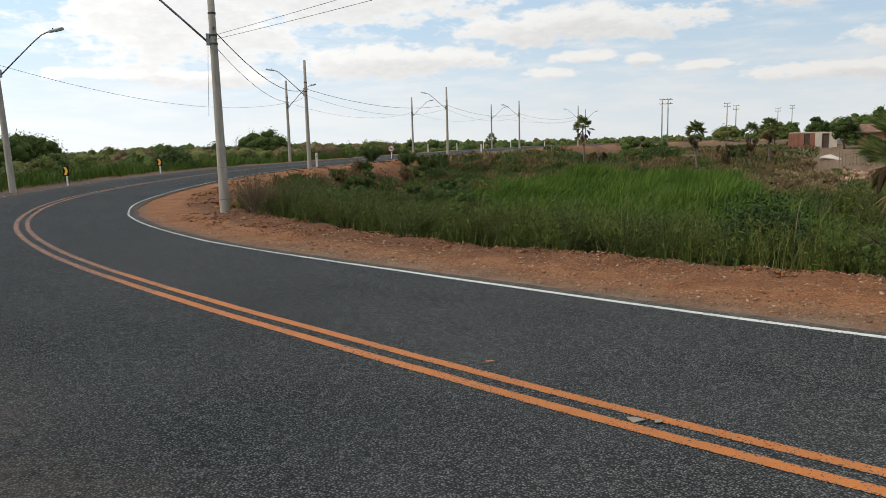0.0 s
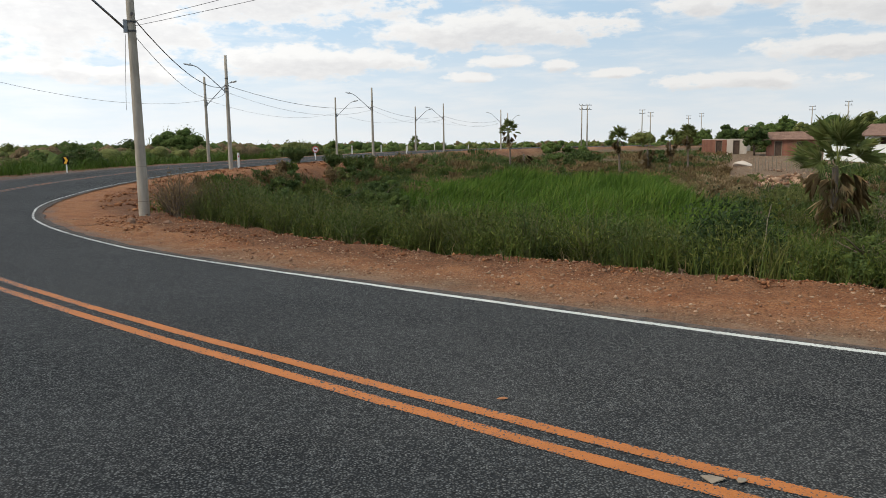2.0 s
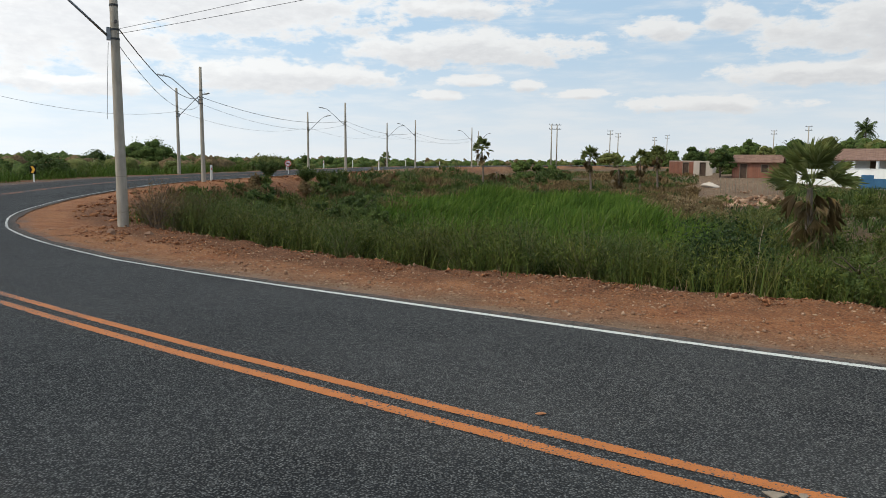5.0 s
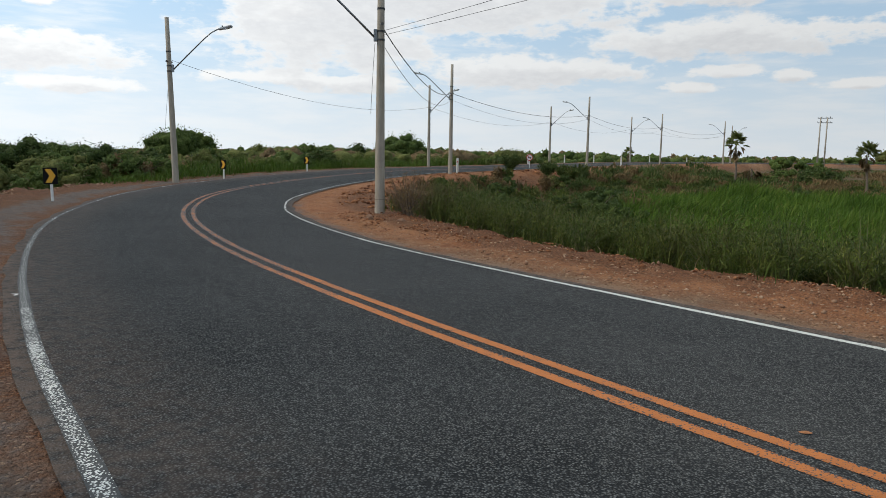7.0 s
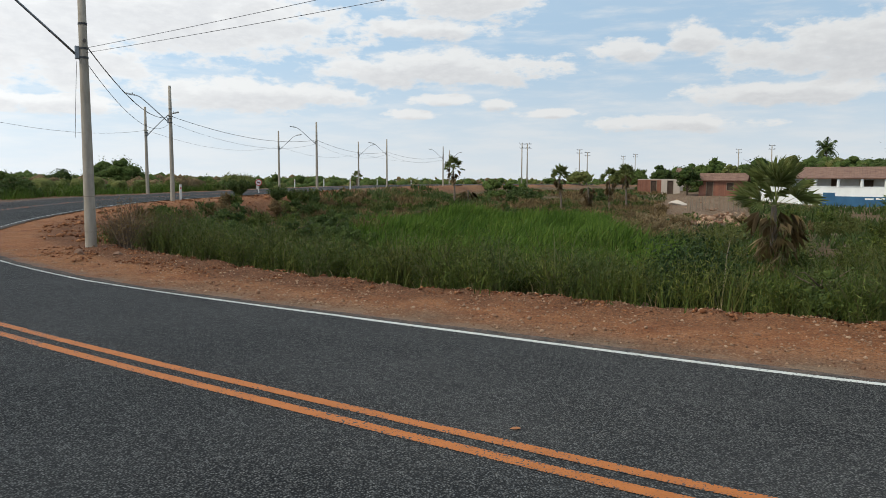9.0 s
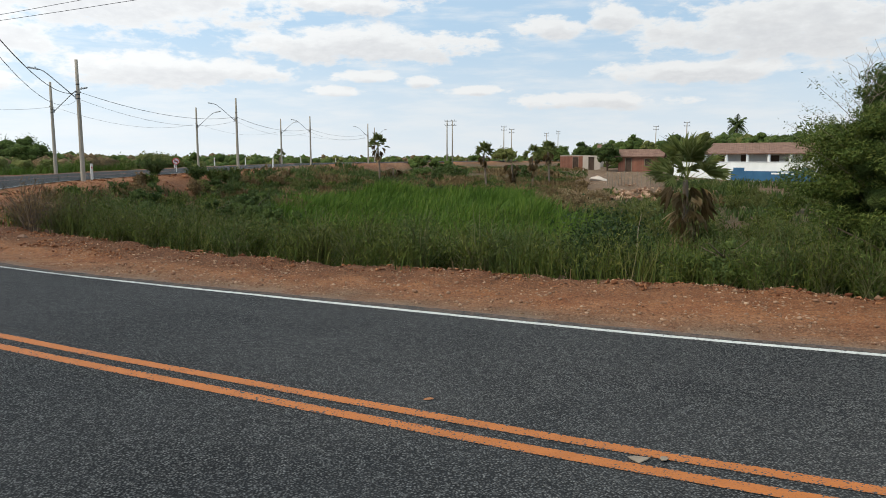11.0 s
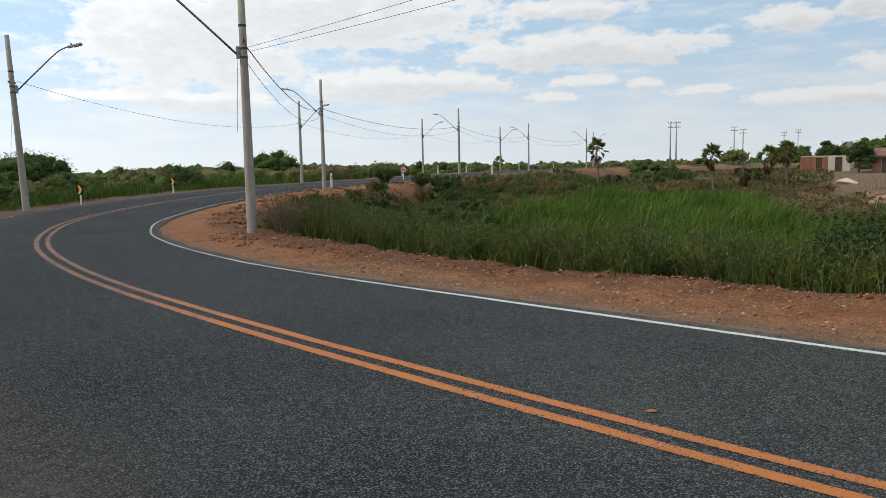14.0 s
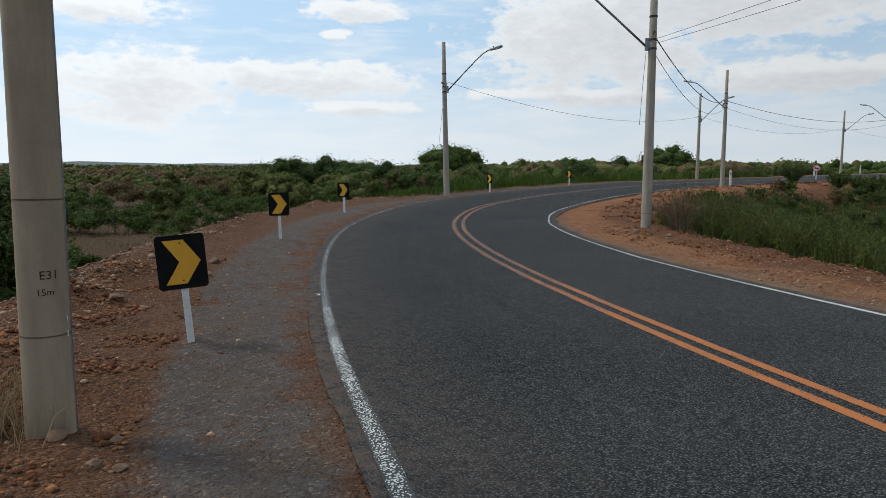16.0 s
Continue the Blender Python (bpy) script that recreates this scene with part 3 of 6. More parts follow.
def ground_z(x, y):
    x, y = np.atleast_1d(np.asarray(x, float)), np.atleast_1d(np.asarray(y, float))
    d, rz, k = beside(x, y)
    k = k.astype(int)
    over = np.where(d > 0, d - COARSE_IN[k], COARSE_OUT[k] - d)     # how far past the asphalt's edge
    r = np.hypot(x, y)
    cross = rz - FALL * np.clip(d, -3.9, 3.7) 
    bog = -1.5 + 0.6 * step(r, 50, 75) + 1.3 * step(r, 70, 110) * step(x, 5, 30) + 0.25 * waves(x, y, 14, 1)
    bog = np.maximum(bog, -2.2) + 0.7 * step(r, 120, 300)
    plain_left = -2.0 + 0.2 * waves(x, y, 17, 2) + 1.2 * step(r, 50, 200) + 1.3 * step(y, 12, 45) * (1 - 0.6 * step(r, 60, 200))
    e = edge_in(x, y)
    bank_in = step(d, e - 0.4, e + 5.5)
    bank_out = step(-d, 5.9, 12.5)
    berm = 0.16 * (1 - step(y, 20, 28)) * np.exp(-((d + 6.1) / 0.55)**2) * (0.6 + 0.6 * waves(x, y, 2.2, 3)) + 0.06 * np.exp(-((d - e + 0.2) / 0.4)**2) * (0.5 + 0.7 * waves(x, y, 1.3, 4))
    z = np.where(d > 0, cross * (1 - bank_in) + bog * bank_in, cross * (1 - bank_out) + plain_left * bank_out)
    soft = step(over, 0.1, 1.2)
    z = z + berm + soft * (0.022 * waves(x, y, 0.9, 8) + 0.03 * waves(x, y, 2.7, 9)) - 0.022 - 0.1 * step(-over, 0.12, 0.45)
    return z


def gz(x, y):
    return float(ground_z(x, y)[0])


def ribbon(name, lo, hi, lift, material, first, last, cols=3, wobble=0.0, seed=0, worn=0.0):
    """A strip of the road between two distances from its middle."""
    k = np.arange(first, last)
    u = np.linspace(0, 1, cols)
    wob = wobble * (waves(k * 0.5, k * 0.0, 3.0, seed) + 0.6 * waves(k * 0.5, k * 0.0, 0.9, seed + 1))
    lo, hi = np.broadcast_to(lo, len(ROAD))[k], np.broadcast_to(hi, len(ROAD))[k]
    off = lo[:, None] + (hi - lo)[:, None] * u[None, :] + wob[:, None] * np.where((u == 0) | (u == 1), 1, 0)[None, :]
    xy = ROAD[k][:, None, :] + off[:, :, None] * INWARD[k][:, None, :]
    z = ROAD_Z[k][:, None] - FALL * off + lift
    verts = np.concatenate([xy, z[:, :, None]], 2).reshape(-1, 3)
    a = (np.arange(len(k) - 1)[:, None] * cols + np.arange(cols - 1)[None, :]).ravel()
    quads = np.stack([a, a + 1, a + cols + 1, a + cols], 1)
    edge = np.tile(np.abs(u * 2 - 1)**4, len(k))
    wear = worn * step(ROAD[k][:, 1], 6.5, 11.0) + 0.04 * waves(k * 0.5, k * 0.0, 5.0, seed + 2)
    dust = np.maximum(step(np.minimum(off - lo[:, None], hi[:, None] - off), 0.25, 0.0), 0.38 * step(off - lo[:, None], 1.5, 0.3)).ravel()
    me = tri_mesh(name, verts, quads, material, {"edge": edge, "dust": dust, "wear": np.repeat(wear, cols)}, True)
    if np.dot(np.cross(verts[1] - verts[0], verts[cols] - verts[0]), (0, 0, 1)) < 0:
        me.flip_normals()
    return new(name, me)


def index_near(x, y):
    return int(np.argmin((ROAD[:, 0] - x)**2 + (ROAD[:, 1] - y)**2))


END = len(ROAD)
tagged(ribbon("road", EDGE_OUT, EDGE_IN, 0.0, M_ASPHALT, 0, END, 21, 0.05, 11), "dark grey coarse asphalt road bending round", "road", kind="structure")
LINE_HALF = 0.054 - 0.016 * step(ROAD[:, 1], 6, 12) - 0.006 * step(ROAD[:, 1], 14, 20)
SWAY = 0.022 * step(-ROAD[:, 1], -8.5, -5.5)      # the painted lines drift a little along the bend
OUTER_HALF = 0.062 - 0.018 * step(ROAD[:, 1], 6, 11)
LINES = [("road_line_yellow_1", 0.03 - SWAY, 0.15 - SWAY, M_YELLOW, "worn orange-yellow double line painted on asphalt"),
         ("road_line_yellow_2", -0.225 - SWAY, -0.1 - SWAY, M_YELLOW, "worn orange-yellow double line painted on asphalt"),
         ("road_line_white_inner", LINE_IN - LINE_HALF, LINE_IN + LINE_HALF, M_WHITE_FAR, "white edge line along the inside of the bend"),
         ("road_line_white_outer", LINE_OUT - OUTER_HALF, LINE_OUT + OUTER_HALF, M_WHITE_OLD, "worn speckled white edge line beside the gravel")]
for name, lo, hi, material, label in LINES:
    tagged(ribbon(name, lo, hi, 0.005, material, 0, END, 5, 0.006, 21, 0.31 if material is M_YELLOW else 0.17 if material is M_WHITE_FAR else 0.12), label, "road line", kind="structure")


def build_ground():
    rings = np.concatenate([[0.0], np.geomspace(0.4, 60, 165), np.geomspace(62, 3600, 60)])
    turns = np.radians(np.concatenate([np.linspace(-85, 65, 440), np.linspace(65, 275, 91)[1:-1]]))
    x = (rings[1:, None] * np.sin(turns)).ravel()
    y = (rings[1:, None] * np.cos(turns)).ravel()
    x, y = np.append(x, 0.0), np.append(y, 0.0)
    z = ground_z(x, y)
    n = len(turns)
    i, j = np.meshgrid(np.arange(len(rings) - 2), np.arange(n), indexing="ij")
    a, b = (i * n + j).ravel(), (i * n + (j + 1) % n).ravel()
    t1, t2 = np.stack([a, a + n, b], 1), np.stack([b, a + n, b + n], 1)
    last = len(x) - 1
    t3 = np.stack([np.full(n, last), np.arange(n), (np.arange(n) + 1) % n], 1)
    d, _, k = beside(x, y)
    past = d - COARSE_IN[k.astype(int)]
    r = np.hypot(x, y)
    e = edge_in(x, y)
    far_bank = step(y, 30, 45) * step(-np.abs(d), -11.5, -6.5)
    dirt = np.where(d > 0, np.maximum(step(-d, -e - 1.5, -e - 0.2), 0.9 * far_bank), 0.95 * step(d, -16.0 + 9 * step(y, 22, 30), -9.0 + 4 * step(y, 22, 30)))
    path = -4.22 + 0.1 * waves(x, y, 7, 31)
    gravel = np.exp(-((d - path) / 0.4)**2) * (1.05 + 0.3 * waves(x, y, 1.7, 32)) + (0.72 + 0.1 * step(r, 6, 10)) * step(-np.abs(d + 4.0), -0.9, -0.5) * (0.7 + 0.45 * waves(x, y, 1.1, 34)) + np.where(d > 0, 0.75 * step(-past, -0.6, -0.1) * (0.85 + 0.3 * waves(x, y, 1.2, 38)) * step(-y, -30, -20), 0.0)
    turn = np.degrees(np.arctan2(x, y))
    pale = 0.9 * step(-np.abs(turn - 23.2 + 1.2 * waves(x, y, 17, 37)), -4.5, -2.5) * step(r, 60, 68) * step(-r, -125, -100) * step(y, 0, 20)
    pale = np.maximum(pale, 0.8 * step(-np.abs(turn - 32), -7, -5) * step(-np.abs(r - 83), -8, -4))
    pale = np.maximum(pale, np.where(d > 0, 0.75 * step(-past, -1.4, -0.4) * step(-y, -17, -11) * (0.75 + 0.35 * waves(x, y, 1.4, 36)), 0.0))
    dry = step(waves(x, y, 40, 33), 0.1, 0.8) * step(r, 25, 60) * 0.7 * (1 - pale)
    me = tri_mesh("ground", np.stack([x, y, z], 1), np.concatenate([t1, t2, t3]), M_SOIL,
                  {"dirt": np.clip(dirt, 0, 1), "gravel": np.clip(gravel, 0, 1), "worn": np.where(d < 0, step(-r, -90, -30), np.maximum(0.85 * far_bank * step(d, 5.0, 8.0), step(d, e - 1.7 - 0.25 * waves(x, y, 1.5, 35), e - 0.7) * (0.25 + 0.6 * step(y, 7, 14)) * step(-y, -36, -28))), "pale": pale, "dry": np.clip(dry, 0, 1)}, True)
    tagged(new("ground", me), "reddish bare earth and marshy low ground beside the road", "ground", kind="structure")


build_ground()


def hills():
    """A low blue-grey ridge on the horizon."""
    a = np.radians(np.linspace(-180, 180, 361))
    h = 10 + 7 * waves(np.degrees(a), a * 0, 23, 41) + 3 * waves(np.degrees(a), a * 0, 7, 42)
    h = np.clip(h, 1, 40) * np.where(np.degrees(a) < -35, 1.0, 0.45)
    r = 2900
    lo = np.stack([r * np.sin(a), r * np.cos(a), a * 0 - 8], 1)
    hi = np.stack([(r + 60) * np.sin(a), (r + 60) * np.cos(a), h], 1)
    back = np.stack([(r + 260) * np.sin(a), (r + 260) * np.cos(a), a * 0 - 8], 1)
    n = len(a)
    k = np.arange(n - 1)
    quads = np.concatenate([np.stack([k + 1, k, k + n, k + n + 1], 1), np.stack([k + n + 1, k + n, k + 2 * n, k + 2 * n + 1], 1)])
    tagged(new("backdrop", tri_mesh("backdrop", np.concatenate([lo, hi, back]), quads, M_HILL, None, True)), "low blue-grey hills on the far horizon", "hills", kind="structure")


hills()

# ---- plants ----


def blades(xy, z, height, width, lean, bend=0.5, seed=1, wind=0.0):
    """Grass blades as bent strips: vertices and triangles."""
    r = np.random.default_rng(seed)
    n = len(xy)
    a, b = r.uniform(0, 2 * np.pi, n), r.uniform(0, 2 * np.pi, n)
    h = height * r.uniform(0.7, 1.25, n)
    w = width * r.uniform(0.6, 1.4, n)
    tilt = lean * r.uniform(0.2, 1.2, n)
    across = np.stack([np.cos(a), np.sin(a), 0 * a], 1) * w[:, None] / 2
    out = np.stack([np.cos(b) + wind, np.sin(b) * (1 - 0.4 * wind), 0 * b], 1)
    base = np.concatenate([xy, z[:, None] - 0.05], 1)
    mid = base + out * (tilt * h * 0.35)[:, None] + np.stack([0 * h, 0 * h, 0.58 * h], 1)
    tip = base + out * (tilt * h * (0.35 + bend))[:, None] + np.stack([0 * h, 0 * h, h * (1 - 0.18 * tilt)], 1)
    v = np.stack([base - across, base + across, mid - across * 0.8, mid + across * 0.8, tip], 1).reshape(-1, 3)
    k = np.arange(n)[:, None] * 5
    t = np.stack([k + [0, 1, 3], k + [0, 3, 2], k + [2, 3, 4]], 1).reshape(-1, 3)
    return v, t


def leaves(centres, size, flat=0.0, long=1.7, seed=1, facing=None, rise=0.0):
    """Small leaf-shaped quads in random attitudes, or facing outwards more or less."""
    r = np.random.default_rng(seed)
    n = len(centres)
    u = r.normal(size=(n, 3))
    u[:, 2] = u[:, 2] * (1 - flat) + rise
    u /= np.linalg.norm(u, axis=1)[:, None]
    if facing is None:
        v = np.cross(u, r.normal(size=(n, 3)))
    else:
        w = facing + r.normal(size=(n, 3)) * 0.7
        u = np.cross(w, u)
        u /= np.linalg.norm(u, axis=1)[:, None] + 1e-9
        v = np.cross(w, u)
    v /= np.linalg.norm(v, axis=1)[:, None] + 1e-9
    s = (np.broadcast_to(size, n) * r.uniform(0.6, 1.4, n))[:, None]
    u, v = u * s * long / 2, v * s / 2
    q = np.stack([centres - u, centres + v, centres + u, centres - v], 1).reshape(-1, 3)
    k = np.arange(n)[:, None] * 4
    return q, k + np.arange(4)[None, :]


def to_tris(q):
    return np.concatenate([q[:, [0, 1, 2]], q[:, [0, 2, 3]]])


def join(*pieces):
    vs, ts, n = [], [], 0
    for v, t in pieces:
        if t.shape[1] == 4:
            t = to_tris(t)
        vs.append(v)
        ts.append(t + n)
        n += len(v)
    return np.concatenate(vs), np.concatenate(ts)


def dome_points(n, width, height, seed, lumps=14, lift=0.0, ragged=0.0, fall=0.75):
    """Points in a closed, uneven, rounded crown that starts at lift (a share of its height)."""
    r = np.random.default_rng(seed)
    a, f = r.uniform(0, 6.283, lumps), np.sqrt(r.uniform(0, 1, lumps)) * 0.75
    rad = r.uniform(0.2, 0.36, lumps) * (1 - 0.45 * ragged)
    c = np.stack([np.cos(a) * f, np.sin(a) * f, (1 - rad) * (1 - fall * f**2) * r.uniform(0.35, 1.0, lumps)], 1)
    w = r.choice(lumps, n, p=rad**2 / np.sum(rad**2))
    u = r.normal(size=(n, 3))
    u /= np.linalg.norm(u, axis=1)[:, None]
    size = np.array([width / 2, width / 2, height * (1 - lift)])
    p = c[w] * size + u * (rad[w] * (0.5 + 0.5 * r.uniform(0, 1, n)**0.6) * (r.uniform(0.85, 1.08, n) + ragged * r.uniform(0, 1, n)**5))[:, None] * min(size) * np.array([1.2, 1.2, 1.0])
    p[:, 2] = np.abs(p[:, 2])
    return p + np.array([0, 0, height * lift]), u * 0.75 + np.array([0, 0, 0.25])


def ball(detail):
    bm = bmesh.new()
    bmesh.ops.create_icosphere(bm, subdivisions=detail, radius=1.0)
    out = np.array([v.co[:] for v in bm.verts]), np.array([[v.index for v in f.verts] for f in bm.faces])
    bm.free()
    return out


BALLS = {1: ball(1), 2: ball(2)}


def core_lumps(width, height, seed, lumps, lift=0.0, fill=0.52, detail=1, ragged=0.0, fall=0.75):
    """The dense inside of such a crown: rough lumps a little smaller than those of its leaves."""
    r = np.random.default_rng(seed)
    a, f = r.uniform(0, 6.283, lumps), np.sqrt(r.uniform(0, 1, lumps)) * 0.75
    rad = r.uniform(0.2, 0.36, lumps) * (1 - 0.45 * ragged)
    c = np.stack([np.cos(a) * f, np.sin(a) * f, (1 - rad) * (1 - fall * f**2) * r.uniform(0.35, 1.0, lumps)], 1)
    ball_v, ball_t = BALLS[detail]
    size = np.array([width / 2, width / 2, height * (1 - lift)])
    v = c[:, None, :] * size + ball_v[None] * (rad * fill)[:, None, None] * (r.uniform(0.55, 1.2, (lumps, len(ball_v), 1)) if detail == 2 else r.uniform(0.65, 1.15, (lumps, len(ball_v), 1))) * min(size) * np.array([1.2, 1.2, 1.0])
    v[:, :, 2] = np.maximum(v[:, :, 2], 0.02)
    v = v.reshape(-1, 3) + np.array([0, 0, height * lift])
    return v, (np.arange(lumps)[:, None, None] * len(ball_v) + ball_t[None]).reshape(-1, 3)


def limbs(height, spread, count, seed, radius=0.06, start=0.15):
    """Trunk and limbs of a small tree as one mesh."""
    r = random.Random(seed)
    bm = bmesh.new()
    lean = Vector((r.uniform(-0.12, 0.12), r.uniform(-0.12, 0.12), 1))
    height *= 0.8
    trunk = [lean * (height * f) + Vector((r.uniform(-1, 1), r.uniform(-1, 1), 0)) * 0.04 * height * f for f in (0, 0.2, 0.42, 0.62)]
    trunk[0] = Vector((0, 0, -0.15))
    tube(trunk, [radius * 1.25, radius, radius * 0.8, radius * 0.5], 7, bm)
    for i in range(count):
        a = 2 * math.pi * (i + r.uniform(-0.3, 0.3)) / count
        f = r.uniform(start, 0.55)
        p = lean * (height * f)
        q = Vector((math.cos(a), math.sin(a), 0)) * spread
        pts = [p, p + q * 0.3 + Vector((0, 0, height * 0.16)), p + q * 0.62 + Vector((0, 0, height * r.uniform(0.2, 0.34))), p + q * r.uniform(0.8, 1.05) + Vector((0, 0, height * r.uniform(0.22, 0.45)))]
        tube(pts, [radius * 0.6, radius * 0.42, radius * 0.25, radius * 0.08], 5, bm)
    return bm


def shrub(kind, x, y, width, height, leaf, count, material, label, seed, group="", lumps=20, trunk=0.05, lift=0.42, category="shrub", z=None, long=1.7, fill=0.52, full=False, fall=0.75):
    """A shrub or small tree: a trunk with limbs under a crown of leaves; fill is how close its inside is, fall how round its top."""
    z = gz(x, y) if z is None else z
    top = thing(kind, Matrix.Translation((x, y, z)), label, category, group)
    part("trunk", limbs(height, width * 0.42, 6, seed, trunk), M_BARK, top, smooth=True)
    ragged = (0.1 if category == "tree" or height > 0.6 * width else 0.9) if full else 0.0
    p, face = dome_points(count, width, height, seed, lumps, lift, ragged, fall)
    v, q = leaves(p, leaf, seed=seed, long=long, facing=face)
    crown = mesh_part("crown", tri_mesh("crown", v, q, material), top)
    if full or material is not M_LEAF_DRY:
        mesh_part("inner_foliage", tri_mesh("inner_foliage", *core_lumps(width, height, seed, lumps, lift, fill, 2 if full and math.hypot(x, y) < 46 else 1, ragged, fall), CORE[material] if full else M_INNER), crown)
    return top


def broom(x, y, width, height, material, label, seed, stems=26, per=30, thick=0.011, leaf=0.011, long=6.0, group="weed bushes on the bank", z=None):
    """A broom-like weed: thin stems fanning out of one root, with fine leaves along them."""
    r = np.random.default_rng(seed)
    top = thing({"bushes across the hollow": "hollow_bush", "brush beyond the marsh": "brush_clump"}.get(group, "weed_bush"), Matrix.Translation((x, y, gz(x, y) if z is None else z)), label, "shrub", group)
    a, f = r.uniform(0, 2 * np.pi, stems), r.uniform(0.15, 1.0, stems)**0.7
    h = height * r.uniform(0.6, 1.1, stems) * (1 - 0.25 * f)
    out = np.stack([np.cos(a), np.sin(a), 0 * a], 1) * (f * width / 2)[:, None]
    up = np.array([0, 0, 1.0])
    base = np.concatenate([r.normal(size=(stems, 2)) * 0.05, np.full((stems, 1), -0.06)], 1)
    u = np.linspace(0, 1, 5)
    spine = base[:, None, :] + out[:, None, :] * (u**1.3)[None, :, None] + up * (h[:, None] * (u - 0.08 * u**3)[None, :])[:, :, None]
    spine = spine + r.normal(size=spine.shape) * 0.02 * u[None, :, None]
    b = r.uniform(0, 2 * np.pi, stems)
    across = np.stack([np.cos(b), np.sin(b), 0 * b], 1)[:, None, :] * (thick * (1 - 0.8 * u))[None, :, None]
    v = np.stack([spine - across, spine + across], 2).reshape(-1, 3)
    k = (np.arange(stems)[:, None] * 10 + np.arange(4)[None, :] * 2).reshape(-1, 1)
    part_mesh = tri_mesh("trunk", v, k + np.array([[0, 1, 3, 2]]), M_BARK if material is M_LEAF_DRY else M_STEM)
    mesh_part("trunk", part_mesh, top)
    i, w = np.repeat(np.arange(stems), per), r.uniform(0.22, 1.0, stems * per)
    j = np.minimum((w * 4).astype(int), 3)
    p = spine[i, j] + (spine[i, j + 1] - spine[i, j]) * (w * 4 - j)[:, None]
    p = p + r.normal(size=p.shape) * np.array([0.055, 0.055, 0.04]) * (0.5 + 0.5 * height)
    mesh_part("crown", tri_mesh("crown", *leaves(p, leaf, seed=seed, long=long, rise=1.0), material), top)
    return top


def scatter(n, xlo, xhi, ylo, yhi, keep, seed):
    r = np.random.default_rng(seed)
    p = np.stack([r.uniform(xlo, xhi, n), r.uniform(ylo, yhi, n)], 1)
    return p[keep(p[:, 0], p[:, 1])]


def stuff(name, mesh, material, label, category):
    return tagged(new(name, tri_mesh(name, *mesh, material)), label, category, kind="stuff")


def inner(x, y):
    return beside(x, y)[0]


def reed_zone(x, y):
    return (((x - 7.8) / (9.0 + 0.1 * (y - 30)))**2 + ((y - 35) / 22)**2 + 0.12 * waves(x, y, 8, 51) < 1) & (x < 10.2 + 0.22 * np.maximum(y - 30, 0) + 0.5 * waves(x, y, 5, 52))


# weeds along the edge of the bank
def weeds():
    def zone(x, y):
        d, e = inner(x, y), edge_in(x, y)
        return (np.hypot(x + 7.6, y - 19.9) > 1.3) & (np.hypot(x - 4.45, y - 12.25) > 0.6) & (np.hypot(x - 9.0, y - 9.9) > 0.6) & (d > e - 0.1) & (d < e + 8.5) & (y < 26) & (waves(x, y, 2.6, 55) > -0.35)
    p = scatter(26000, -9, 18, 4, 27, zone, 61)
    d = inner(p[:, 0], p[:, 1]) - edge_in(p[:, 0], p[:, 1])
    tall = 0.4 + 0.5 * step(d, 0.0, 1.6) + 0.35 * step(d, 2, 6)
    tall *= (1.1 + 0.25 * waves(p[:, 0], p[:, 1], 3.0, 56)) * (1 + 0.3 * waves(p[:, 0], p[:, 1], 1.2, 57))
    tall *= 1 - 0.8 * step(-np.hypot(p[:, 0] - 4.75, p[:, 1] - 12.4), -1.0, -0.6)
    z = ground_z(p[:, 0], p[:, 1])
    r = np.random.default_rng(62)
    # feathery plants: thin stems with many small leaflets
    k = r.choice(len(p), min(2600, len(p)), replace=False)
    stems = blades(p[k], z[k], tall[k] * 1.1, 0.012, 0.35, 0.35, 63)
    tips = stems[0].reshape(-1, 5, 3)
    m = 20
    f = r.uniform(0.18, 1.0, (len(k), m, 1))
    lo, mid, hi = tips[:, 0:1, :], tips[:, 2:3, :], tips[:, 4:5, :]
    at = np.where(f < 0.58, lo + (mid - lo) * f / 0.58, mid + (hi - mid) * (f - 0.58) / 0.42)
    at = at + r.normal(size=at.shape) * (0.10 * tall[k])[:, None, None] * np.array([1, 1, 0.6])
    leaf = leaves(at.reshape(-1, 3), 0.015, long=6.0, seed=64, rise=1.1)
    stuff("weed_growth", join(stems, leaf), M_WEED, "tall feathery green weeds along the edge of the bank", "weeds")
    k = r.choice(len(p), int(len(p) * 0.3), replace=False)
    g = blades(p[k], z[k], tall[k] * 0.85, 0.014, 0.6, 0.55, 65)
    stuff("bank_grass", g, M_LEAF_MID, "long green grass growing down the bank", "grass")
    g = scatter(5200, 4.6, 12, 8.5, 19, lambda x, y: (inner(x, y) > edge_in(x, y) + 0.5) & (np.abs(np.degrees(np.arctan2(x, y)) - 28.3) > 2.0) & (np.hypot(x - 4.6, y - 12.3) > 1.1) & (waves(x, y, 2.2, 58) > -0.3), 59)
    stuff("long_pale_grass", blades(g, ground_z(g[:, 0], g[:, 1]), 1.15 + 0.3 * waves(g[:, 0], g[:, 1], 3, 60), 0.012, 0.75, 0.6, 64, 0.3), M_LEAF_OLIVE, "long yellowish green grass on the bank", "grass")
    s = scatter(5200, -9, 18, 4, 26, lambda x, y: np.abs(inner(x, y) - edge_in(x, y) - 0.25) < 0.55, 66)
    s = s[waves(s[:, 0], s[:, 1], 2.6, 67) > 0.1]
    stuff("dry_edge_grass", blades(s, ground_z(s[:, 0], s[:, 1]), 0.3 + 0 * s[:, 0], 0.009, 0.9, 0.5, 68), M_STRAW, "short dry straw-coloured grass at the edge of the bare earth", "grass")


weeds()


